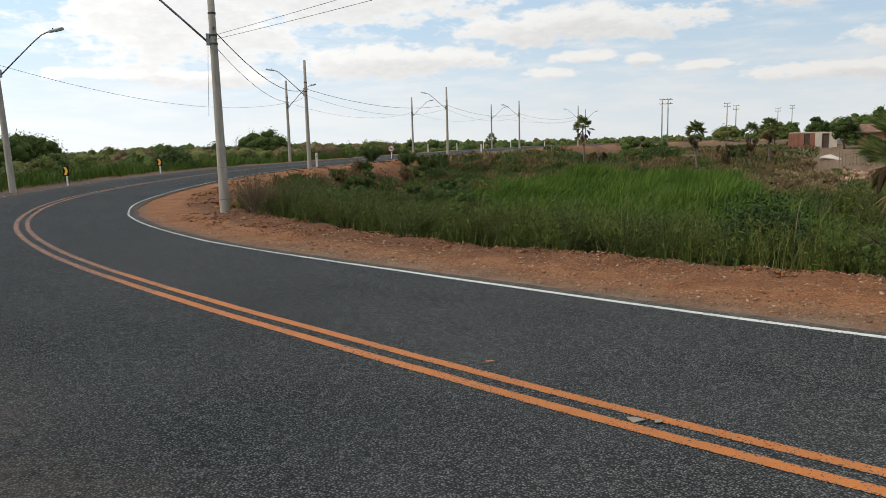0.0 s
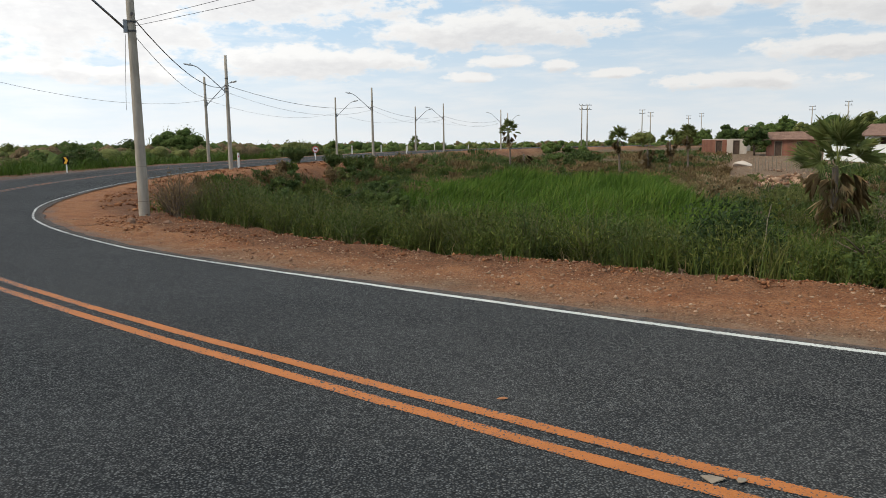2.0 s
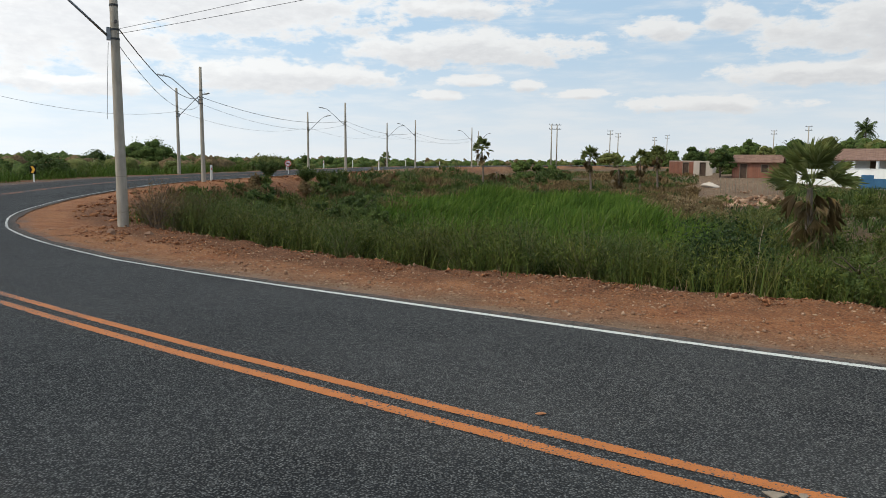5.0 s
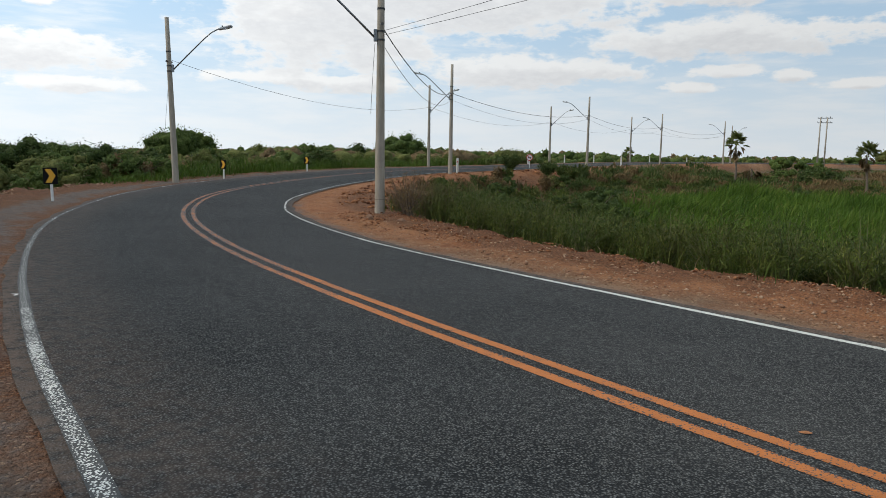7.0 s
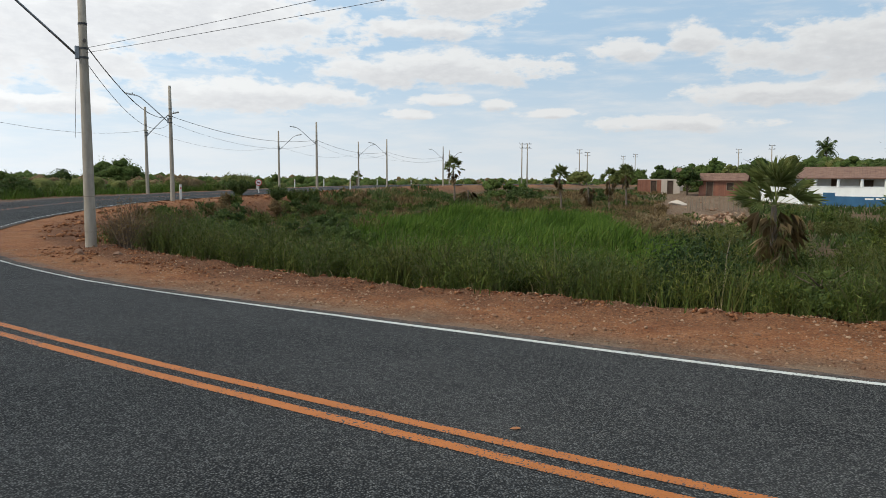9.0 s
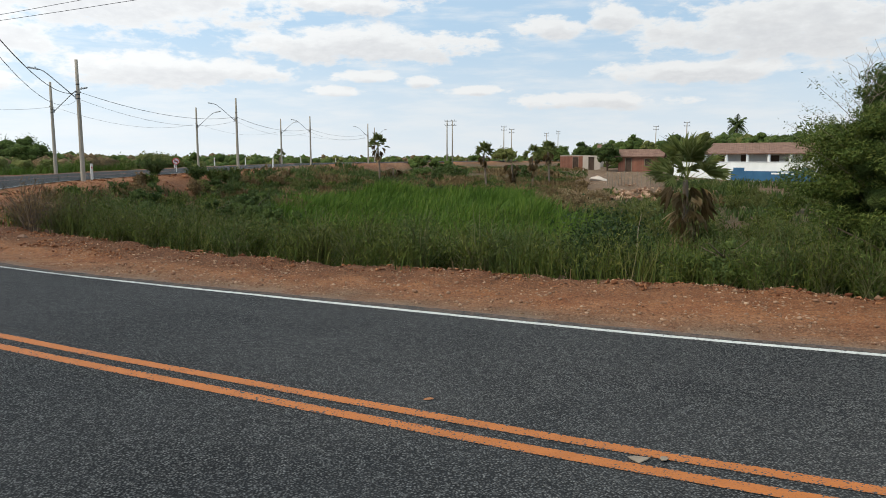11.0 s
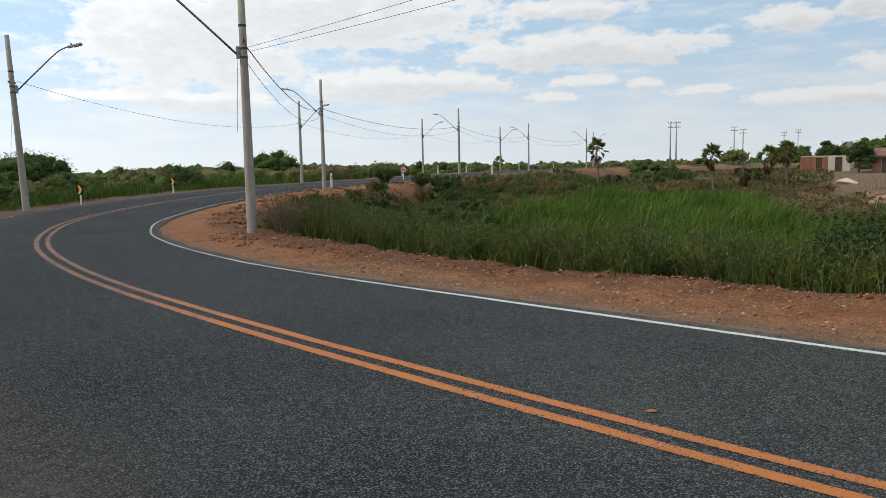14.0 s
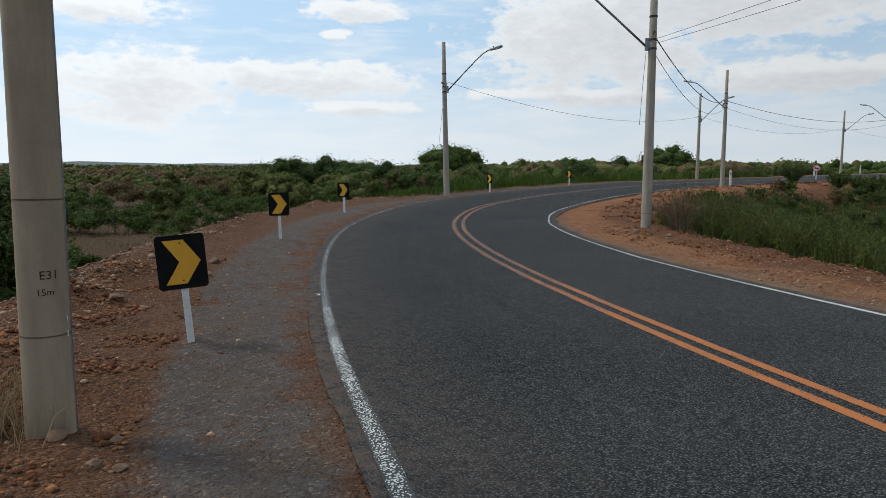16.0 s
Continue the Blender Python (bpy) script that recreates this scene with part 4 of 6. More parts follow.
def reeds():
    p = scatter(80000, -8, 22, 12, 60, lambda x, y: reed_zone(x, y) & (inner(x, y) > edge_in(x, y) + 2.5), 71)
    z = ground_z(p[:, 0], p[:, 1])
    h = 1.15 + 0.25 * waves(p[:, 0], p[:, 1], 7, 72) - 0.3 * step(p[:, 0] - 0.3 * p[:, 1], 0.0, 5.0)
    w = 0.022 + 0.0009 * p[:, 1]
    stuff("reed_bed", blades(p, z, h, w, 0.55, 0.6, 73, 0.7), M_REED, "dense bright green reeds filling the marshy hollow", "reeds")


reeds()


def scrub_grass():
    """Low mixed growth on the rest of the hollow and on the far bank."""
    def zone(x, y):
        d = inner(x, y)
        return (d > edge_in(x, y) + 1.0) & ((d > 10.5) | (waves(x, y, 5, 73) > 0.7) | (y < 27)) & (d < 60) & ~reed_zone(x, y) & (waves(x, y, 9, 74) > -0.5) & ~((x > 20) & (y > 50) & (np.abs(np.degrees(np.arctan2(x, y)) - 23.2) < 3.6)) & (np.hypot(x, y) < 84)
    p = scatter(70000, -18, 45, 20, 110, zone, 75)
    more = scatter(40000, -14, 6, 20, 62, lambda x, y: zone(x, y) & (inner(x, y) < 30), 175)
    p = np.concatenate([p, more])
    z = ground_z(p[:, 0], p[:, 1])
    far = np.hypot(p[:, 0], p[:, 1])
    tone = waves(p[:, 0], p[:, 1], 11, 76) + 0.5 * waves(p[:, 0], p[:, 1], 3, 77) + 1.2 * step(p[:, 0], 8, 12) * step(-p[:, 1], -48, -38) - 0.5 * step(p[:, 1], 60, 90) + 1.6 * step(np.degrees(np.arctan2(p[:, 0], p[:, 1])), 21, 26) - 0.5 * step(-inner(p[:, 0], p[:, 1]), -13, -8) * step(p[:, 1], 24, 34)
    h = 0.55 + 0.25 * waves(p[:, 0], p[:, 1], 5, 78)
    for name, keep, material, label, seed in (("low_scrub", tone > -0.05, M_LEAF_DARK, "low dark green scrub in the hollow", 79), ("dry_scrub", tone <= -0.05, M_LEAF_DRY, "dry brown brush in the hollow and on the bank", 80)):
        stuff(name, blades(p[keep], z[keep], h[keep], 0.02 + 0.0011 * far[keep], 0.8, 0.5, seed), material, label, "scrub")


scrub_grass()


def far_scrub():
    """Close low brush between the reeds and the road beyond."""
    r = np.random.default_rng(275)
    az, dist = np.radians(r.uniform(-7, 21, 42000)), 50 + 75 * r.uniform(0, 1, 42000)**1.25
    x, y = dist * np.sin(az), dist * np.cos(az)
    keep = (inner(x, y) > np.where(y > 62, 6.5, 10.5)) & ~reed_zone(x, y) & (waves(x, y, 13, 276) > -0.75)
    x, y, dist = x[keep], y[keep], dist[keep]
    p, z = np.stack([x, y], 1), ground_z(x, y)
    tone = waves(x, y, 15, 277) + 0.6 * waves(x, y, 4, 278) + 0.5 * step(dist, 80, 105) - 0.2 - 0.75 * step(np.degrees(np.arctan2(x, y)), 8, 12)
    h = (0.75 + 0.3 * waves(x, y, 6, 279)) * (1 - 0.45 * step(np.degrees(np.arctan2(x, y)), 9, 12))
    for name, keep, material, label, seed in (("green_brush", tone > 0.1, M_LEAF_DARK, "dark green brush beyond the reeds", 280), ("mixed_brush", (tone <= 0.1) & (tone > -0.3), M_LEAF_OLIVE, "olive green brush beyond the reeds", 281), ("brown_brush", tone <= -0.3, M_LEAF_DRY, "dry brown brush beyond the reeds", 282)):
        stuff(name, blades(p[keep], z[keep], h[keep], 0.03 + 0.0012 * dist[keep], 1.1, 0.5, seed), material, label, "scrub")


far_scrub()


def far_woods():
    """Woods and bushes over the plain as far as the horizon: many small leaf clumps."""
    r = np.random.default_rng(81)
    vs, tones = [], []
    n = 3300
    az = np.radians(r.uniform(-72, 32, n))
    dist = 42 * np.exp(r.uniform(0, 1, n)**1.15 * math.log(900 / 42))
    x, y = dist * np.sin(az), dist * np.cos(az)
    d = inner(x, y)
    keep = ((d < -16) & (dist > np.where(np.degrees(az) < -40, 62, 44))) | ((d > 25) & (y > 150))
    keep &= ~((np.degrees(az) > 12) & (dist < 170))
    az, dist = np.append(az[keep], np.radians(r.uniform(-42, 9, 900))), np.append(dist[keep], r.uniform(62, 150, 900))
    x, y = dist * np.sin(az), dist * np.cos(az)
    d = inner(x, y)
    keep = (d < -10) | (dist > 150) | (x > 20)
    x, y, dist = x[keep], y[keep], dist[keep]
    z = ground_z(x, y)
    size = r.uniform(1.6, 2.9, len(x)) * (0.9 + dist / 500) * np.where(np.degrees(np.arctan2(x, y)) < -40, 0.6, np.where(np.degrees(np.arctan2(x, y)) > -30, 1.22, 1.0))
    tone = waves(x, y, 60, 82) + r.normal(size=len(x)) * 0.6 + np.where(np.degrees(np.arctan2(x, y)) > -38, -0.15, -0.35 + 1.3 * step(dist, 75, 115) - 0.5 * step(dist, 220, 400))
    for kind, keep, material, label, seed in (("far_woods", tone < 0.0, M_FAR_GREEN, "dark green bushes and woods across the plain", 83), ("far_olive_woods", (tone >= 0.0) & (tone < 0.75), M_FAR_OLIVE, "yellowish green bushes across the plain", 84), ("far_dry_brush", tone >= 0.75, M_LEAF_DRY, "dry brown brush across the plain", 85)):
        out, faces, cores = [], [], []
        for i in np.nonzero(keep)[0]:
            m = int(16 + 8500 / dist[i])
            lumps = 7 if dist[i] < 120 else 5 if dist[i] < 220 else 3
            p, face = dome_points(m, size[i] * 3.0, size[i], seed + int(i), lumps)
            v, t = core_lumps(size[i] * 3.0, size[i], seed + int(i), lumps, 0.0, 0.86, 2 if dist[i] < 72 else 1)
            cores.append((v + np.array([x[i], y[i], z[i]]), t))
            faces.append(face)
            out.append(p + np.array([x[i], y[i], z[i]]))
        counts = np.array([len(o) for o in out])
        scale = np.repeat(0.038 + 0.0014 * dist[keep], counts)
        v, q = leaves(np.concatenate(out), scale, seed=seed, long=1.9, facing=np.concatenate(faces))
        stuff(kind, (v, q), material, label, "woods")
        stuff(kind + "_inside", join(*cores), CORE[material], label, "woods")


far_woods()


# ---- poles, lamps and wires ----
def polar(az, dist):
    return dist * math.sin(radians(az)), dist * math.cos(radians(az))


def outward(x, y, side):
    """The direction from a pole over the road, as degrees about z from +x."""
    n = INWARD[index_near(x, y)] * side
    return math.degrees(math.atan2(n[1], n[0]))


def street_lamp(x, y, z, height, side, low=0.15, high=0.09, label="", bands=(), lean=(0.0, 0.0), shell=None):
    """A tapered round concrete pole with a steel arm and a lamp over the road. side: 1 towards the inside of the bend, -1 outwards."""
    top = thing("street_lamp", pose(x, y, z, lean[0], lean[1], outward(x, y, side)), label, "street lamp", "street lamps along the road")
    hs = [-0.3, 0.0, height * 0.35, height * 0.7, height]
    rs = [low - (low - high) * max(h, 0) / height for h in hs]
    part("pole", tube([(0, 0, h) for h in hs], rs, 20), shell or M_CONCRETE, top, smooth=True)
    fit_h = height * 0.7
    rad = lambda h: low - (low - high) * h / height
    for h in (fit_h + 0.12, fit_h - 0.12, fit_h + 0.75):
        part("band", tube([(0, 0, h - 0.025), (0, 0, h + 0.025)], [rad(h) + 0.012] * 2, 16), M_DARK_STEEL, top)
    for h in bands:
        part("joint", tube([(0, 0, h - 0.004), (0, 0, h + 0.004)], [rad(h) + 0.003] * 2, 20), M_BARK, top, "dark joint line round the pole")
    part("bracket", box(0.1, 0.08, 0.34, Matrix.Translation((rad(fit_h) + 0.05, 0, fit_h)), 0.01), M_STEEL, top)
    r0 = rad(fit_h) + 0.08
    arm = [(r0, 0, fit_h - 0.05), (r0 + 0.75, 0, fit_h + 0.62), (r0 + 1.5, 0, fit_h + 1.28), (r0 + 1.85, 0, fit_h + 1.55), (r0 + 2.1, 0, fit_h + 1.66), (r0 + 2.25, 0, fit_h + 1.69)]
    part("arm", tube(arm, [0.032] * 6, 8), M_STEEL, top, smooth=True)
    tilt = Matrix.Translation((r0 + 2.5, 0, fit_h + 1.74)) @ Matrix.Rotation(radians(-12), 4, "Y")
    bm = box(0.62, 0.24, 0.1, tilt, 0.035)
    for v in bm.verts:
        u = (tilt.inverted() @ v.co).x
        v.co.y *= 1.0 if u > 0 else 0.62
    head = part("lamp_head", bm, M_LAMP, top, "grey lamp housing")
    part("lens", box(0.34, 0.17, 0.02, tilt @ Matrix.Translation((0.1, 0, -0.055)), 0.006), M_GLASS, head)
    part("photocell", tube([tilt @ Vector((-0.12, 0, 0.04)), tilt @ Vector((-0.12, 0, 0.12))], [0.035, 0.03], 8), M_DARK_STEEL, head)
    for sgn in (-1, 1):
        part("insulator", tube([(sgn * 0.02, sgn * (rad(fit_h) + 0.02), fit_h + 0.3), (sgn * 0.02, sgn * (rad(fit_h) + 0.13), fit_h + 0.3)], [0.035, 0.045], 8), M_PORCELAIN, top)
    return top


def lamp_line():
    grey = "grey round concrete pole with a steel lamp arm over the road"
    old = "weathered concrete pole with faded markings beside the gravel path"
    inner_poles = [(-8.27, 20.0, -0.2), (-14.7, 48.9, 0.5), (-8.5, 80.0, 0.75), (-1.2, 115.0, 1.0), (9.4, 139.8, 1.15)]
    outer_poles = [(-21.9, 28.55, 0.12), (-20.9, 62.8, 0.4), (-14.6, 93.0, 0.6), (-6.0, 122.3, 0.95), (12.0, 157.5, 1.3)]
    for i, (x, y, z) in enumerate(inner_poles):
        street_lamp(x, y, min(z, gz(x, y)), 7.5, -1, label=grey, bands=(0.55, 1.5) if i == 0 else ())
    for i, (x, y, z) in enumerate(outer_poles):
        street_lamp(x, y, min(z, gz(x, y)), 7.5, 1, label=grey, lean=(0.0, -1.6) if i == 0 else (0, 0))
    near = street_lamp(-4.84, 2.07, gz(-4.84, 2.07), 9.0, 1, 0.143, 0.098, old, bands=(0.62, 1.42), shell=M_CONCRETE_OLD)
    # the two lines painted on the pole
    turn = math.atan2(-2.07 + 0.15, 4.84 - 0.38)
    inv = near.matrix_world.inverted()
    rot = np.array(inv.to_3x3())
    for body, size, height, shift in (("E31", 0.07, 0.96, -0.02), ("15m", 0.055, 0.865, -0.04)):
        txt = bpy.data.curves.new("marking", "FONT")
        txt.body, txt.size, txt.extrude = body, size, 0.001
        txt_ob = new("marking", txt)
        bpy.context.view_layer.update()
        me = bpy.data.meshes.new_from_object(txt_ob)
        bpy.data.objects.remove(txt_ob)
        me.materials.append(M_BLACK_MARK)
        arc = np.empty(len(me.vertices) * 3, np.float32)
        me.vertices.foreach_get("co", arc)
        arc = arc.reshape(-1, 3)
        a = turn + (arc[:, 0] + shift) / 0.1375
        bent = np.stack([0.1395 * np.cos(a), 0.1395 * np.sin(a), arc[:, 1] + height], 1)
        me.vertices.foreach_set("co", (bent @ rot.T).astype(np.float32).ravel())
        me.update()
        mesh_part("painted_code", me, near, "faded painted characters")
    seam = [inv @ Vector((-4.84 + rr * math.cos(turn + 1.25), 2.07 + rr * math.sin(turn + 1.25), gz(-4.84, 2.07) + h)) for h, rr in ((0.0, 0.149), (1.5, 0.142), (3.0, 0.134), (6.0, 0.119))]
    part("earth_wire", tube(seam, [0.0035] * 4, 6), M_STEEL, near, "thin dark wire running down the pole")
    for dz in (0.0, 0.09):
        part("paint_drip", box(0.012, 0.006, 0.035, inv @ Matrix.Translation((-4.84 + 0.1395 * math.cos(turn + 0.95), 2.07 + 0.1395 * math.sin(turn + 0.95), gz(-4.84, 2.07) + 0.62 + dz)), 0.002), M_LITTER, near, "small white paint drip")

    def wire(name, a, b, sag, radius=0.013, label="black overhead cable sagging between poles"):
        a, b = Vector(a), Vector(b)
        pts = [a.lerp(b, i / 16) - Vector((0, 0, sag * 4 * (i / 16) * (1 - i / 16))) for i in range(17)]
        tagged(part(name, tube(pts, [radius] * 17, 5), M_CABLE, None), label, "cable", "overhead cables")

    h = 7.5 * 0.7
    ins = [(x, y, min(z, gz(x, y))) for x, y, z in inner_poles]
    outs = [(x, y, min(z, gz(x, y))) for x, y, z in outer_poles]
    for a, b in zip(ins, ins[1:]):
        wire("overhead_cable", (a[0], a[1], a[2] + h + 0.3), (b[0], b[1], b[2] + h + 0.3), 0.75, 0.016)
        wire("overhead_cable", (a[0], a[1], a[2] + h - 0.15), (b[0], b[1], b[2] + h - 0.1), 1.0, 0.009)
    for a, b in zip(outs, outs[1:]):
        wire("overhead_cable", (a[0], a[1], a[2] + h + 0.35), (b[0], b[1], b[2] + h + 0.3), 1.0, 0.009)
    p = ins[0]
    for dz, end in ((0.12, (15.5, 3.0, 6.6)), (0.0, (15.5, 3.0, 6.0))):
        wire("overhead_cable", (p[0], p[1], p[2] + h + dz), end, 0.2, 0.006)
    street_lamp(15.5, 3.0, gz(15.5, 3.0), 7.5, -1, label=grey)
    p = outs[0]
    wire("loose_cable", (p[0] - 0.15, p[1], p[2] + h), (p[0] - 0.5, p[1], p[2] + h - 2.7), -0.1, 0.006, "thin loose cable hanging from a pole")
    p = ins[0]
    wire("loose_cable", (p[0] - 0.18, p[1], p[2] + h - 0.2), (p[0] - 0.3, p[1], p[2] + h - 2.2), -0.12, 0.006, "thin loose cable hanging from a pole")


lamp_line()


# ---- road signs ----
def chevron_sign(x, y, z, face, lean, label):
    """A black plate with a yellow arrow on a short white post; face: degrees to which its front looks, from +x."""
    top = thing("chevron_sign", pose(x, y, z, lean[0], lean[1], face + 90), label, "road sign", "chevron signs along the bend")
    part("post", box(0.062, 0.062, 1.28, Matrix.Translation((0, 0.04, 0.34)), 0.006), M_WHITE, top, "white painted post")
    w, h = 0.425, 0.49
    plate_m = Matrix.Translation((0, 0, 0.79))
    bm = bmesh.new()
    r, ring = 0.035, []
    for cx, cz, a0 in ((1, 1, 0), (-1, 1, 90), (-1, -1, 180), (1, -1, 270)):
        for k in range(5):
            a = radians(a0 + 22.5 * k)
            ring.append((cx * (w / 2 - r) + r * math.cos(a), cz * (h / 2 - r) + r * math.sin(a)))
    fr = [bm.verts.new(plate_m @ Vector((u, -0.004, v))) for u, v in ring]
    bk = [bm.verts.new(plate_m @ Vector((u, 0.004, v))) for u, v in ring]
    bm.faces.new(fr)
    bm.faces.new(bk[::-1])
    for i in range(len(fr)):
        j = (i + 1) % len(fr)
        bm.faces.new((fr[i], bk[i], bk[j], fr[j]))
    bmesh.ops.recalc_face_normals(bm, faces=bm.faces)
    plate = part("plate", bm, M_SIGN_BLACK, top, "black plate")
    bm = bmesh.new()
    shape = [(-0.15, 0.2), (0.03, 0.2), (0.165, 0.0), (0.03, -0.2), (-0.15, -0.2), (-0.02, 0.0)]
    f = [bm.verts.new(plate_m @ Vector((u, -0.0075, v))) for u, v in shape]
    b = [bm.verts.new(plate_m @ Vector((u, -0.0045, v))) for u, v in shape]
    bm.faces.new(f)
    for i in range(6):
        j = (i + 1) % 6
        bm.faces.new((f[i], b[i], b[j], f[j]))
    bmesh.ops.recalc_face_normals(bm, faces=bm.faces)
    part("arrow", bm, M_SIGN_YELLOW, plate, "yellow arrow")
    part("back", box(w - 0.02, 0.003, h - 0.02, plate_m @ Matrix.Translation((0, 0.006, 0))), M_SIGN_BACK, plate, "bare metal back")
    for s in (-1, 1):
        part("bolt", tube([plate_m @ Vector((0.0, -0.008, s * 0.17)), plate_m @ Vector((0.0, -0.015, s * 0.17))], [0.009, 0.008], 8), M_DARK_STEEL, plate)
    return top


def road_signs():
    text = "black chevron sign with a yellow arrow on a white post"
    for x, y, face, lean in ((-6.12, 3.88, -33, (-1.5, -4.5)), (-12.5, 10.25, -42, (-1, -1.5)), (-17.7, 17.3, -72, (0, -1)), (-22.5, 33.2, -105, (0, 1)), (-23.4, 44.2, -100, (0, 0))):
        chevron_sign(x, y, gz(x, y) - 0.04, face, lean, text)
    # a round sign
    x, y = -12.9, 69.7
    z = gz(x, y)
    top = thing("round_sign", pose(x, y, z, 0, 0, 10), "round white road sign with a red rim and black symbol", "road sign")
    top_h = 1.64 - z
    part("post", tube([(0, 0.03, -0.2), (0, 0.03, top_h + 0.3)], [0.035, 0.035], 8), M_WHITE, top)
    plate = part("plate", tube([(0, -0.012, top_h), (0, 0.0, top_h)], [0.31, 0.31], 28), M_WHITE, top, "white disc")
    bm = bmesh.new()
    o = [[bm.verts.new((r * math.cos(a), -0.016, top_h + r * math.sin(a))) for a in (2 * math.pi * k / 28 for k in range(28))] for r in (0.315, 0.245)]
    for k in range(28):
        bm.faces.new((o[0][k], o[0][(k + 1) % 28], o[1][(k + 1) % 28], o[1][k]))
    part("rim", bm, M_SIGN_RED, plate, "red rim")
    for u, v, w, h in ((-0.09, 0.02, 0.13, 0.09), (0.09, 0.0, 0.12, 0.08), (0.0, -0.055, 0.29, 0.035)):
        part("symbol", box(w, 0.006, h, Matrix.Translation((u, -0.017, top_h + v)), 0.002), M_SIGN_BLACK, plate, "black symbol")
    part("bar", box(0.53, 0.006, 0.05, Matrix.Translation((0, -0.021, top_h)) @ Matrix.Rotation(radians(45), 4, "Y")), M_SIGN_RED, plate, "red slanting bar")
    # white marker posts along the road further on
    first = None
    spots = []
    for k, side in ((84, -1), (96, -1), (108, -1), (120, -1), (132, -1), (92, 1), (126, 1)):
        i = int(np.argmin(np.abs(np.hypot(ROAD[:, 0], ROAD[:, 1]) - k) + 1e3 * (ROAD[:, 1] < 20)))
        spots.append((*(ROAD[i] + INWARD[i] * side * 4.3), k))
    for x, y, k in spots + [(-14.55, 50.2, 50)]:
        m = pose(x, y, gz(x, y), 0, 0, 15 * k)
        if first is None:
            first = thing("marker_post", m, "white concrete marker post beside the road", "marker post", "marker posts")
            part("shaft", box(0.14, 0.12, 1.2, Matrix.Translation((0, 0, 0.5)), 0.015), M_WHITE, first)
            part("reflector", box(0.08, 0.01, 0.12, Matrix.Translation((0, -0.066, 0.85)), 0.002), M_SIGN_RED, first, "small red reflector")
        else:
            copy_thing(first, m)


road_signs()


# ---- stones and litter ----
def rock_mesh(seed, squash=0.65, detail=2):
    bm = bmesh.new()
    bmesh.ops.create_icosphere(bm, subdivisions=detail, radius=1.0)
    cuts = [Vector((math.sin(seed * 7.3 + i * 2.1), math.cos(seed * 3.7 + i * 1.3), math.sin(seed * 1.9 + i * 3.3))).normalized() for i in range(7)]
    off = Vector((seed * 3.1, seed * 1.7, 0))
    for v in bm.verts:
        n = noise.noise(v.co * 0.9 + off) * 0.45 + noise.noise(v.co * 2.3 + off) * 0.22
        v.co *= 1 + n * 0.6
        for c in cuts:
            over = v.co.dot(c) - 0.62
            if over > 0:
                v.co -= c * over * 0.92
        v.co.z *= squash
    return bm


def stones(name, p, size, label, seed, material=None):
    """Loose stones as one mesh of many small angular lumps."""
    r = np.random.default_rng(seed)
    base = np.array([(1, 0, 0), (-1, 0, 0), (0, 1, 0), (0, -1, 0), (0, 0, 1), (0, 0, -1), (0.6, 0.6, 0.55), (-0.6, -0.55, 0.6)], float)
    tri = np.array([(0, 2, 6), (2, 4, 6), (4, 0, 6), (4, 2, 1), (1, 3, 7), (3, 4, 7), (4, 1, 7), (4, 3, 0), (5, 2, 0), (5, 1, 2), (5, 3, 1), (5, 0, 3)])
    n = len(p)
    s = size * np.exp(r.normal(0, 0.42, n))
    sq = np.stack([r.uniform(0.7, 1.4, n), r.uniform(0.7, 1.3, n), r.uniform(0.5, 1.0, n)], 1) * s[:, None]
    shape = base[None] * r.uniform(0.65, 1.3, (n, 8, 1)) * sq[:, None, :]
    a = r.uniform(0, 6.28, n)
    c, d = np.cos(a)[:, None], np.sin(a)[:, None]
    x = shape[:, :, 0] * c - shape[:, :, 1] * d
    y = shape[:, :, 0] * d + shape[:, :, 1] * c
    z = ground_z(p[:, 0], p[:, 1]) + s * 0.2
    v = np.stack([x + p[:, :1], y + p[:, 1:], shape[:, :, 2] + z[:, None]], 2).reshape(-1, 3)
    t = (np.arange(n)[:, None, None] * 8 + tri[None]).reshape(-1, 3)
    return stuff(name, (v, t), material or M_STONE, label, "stones")


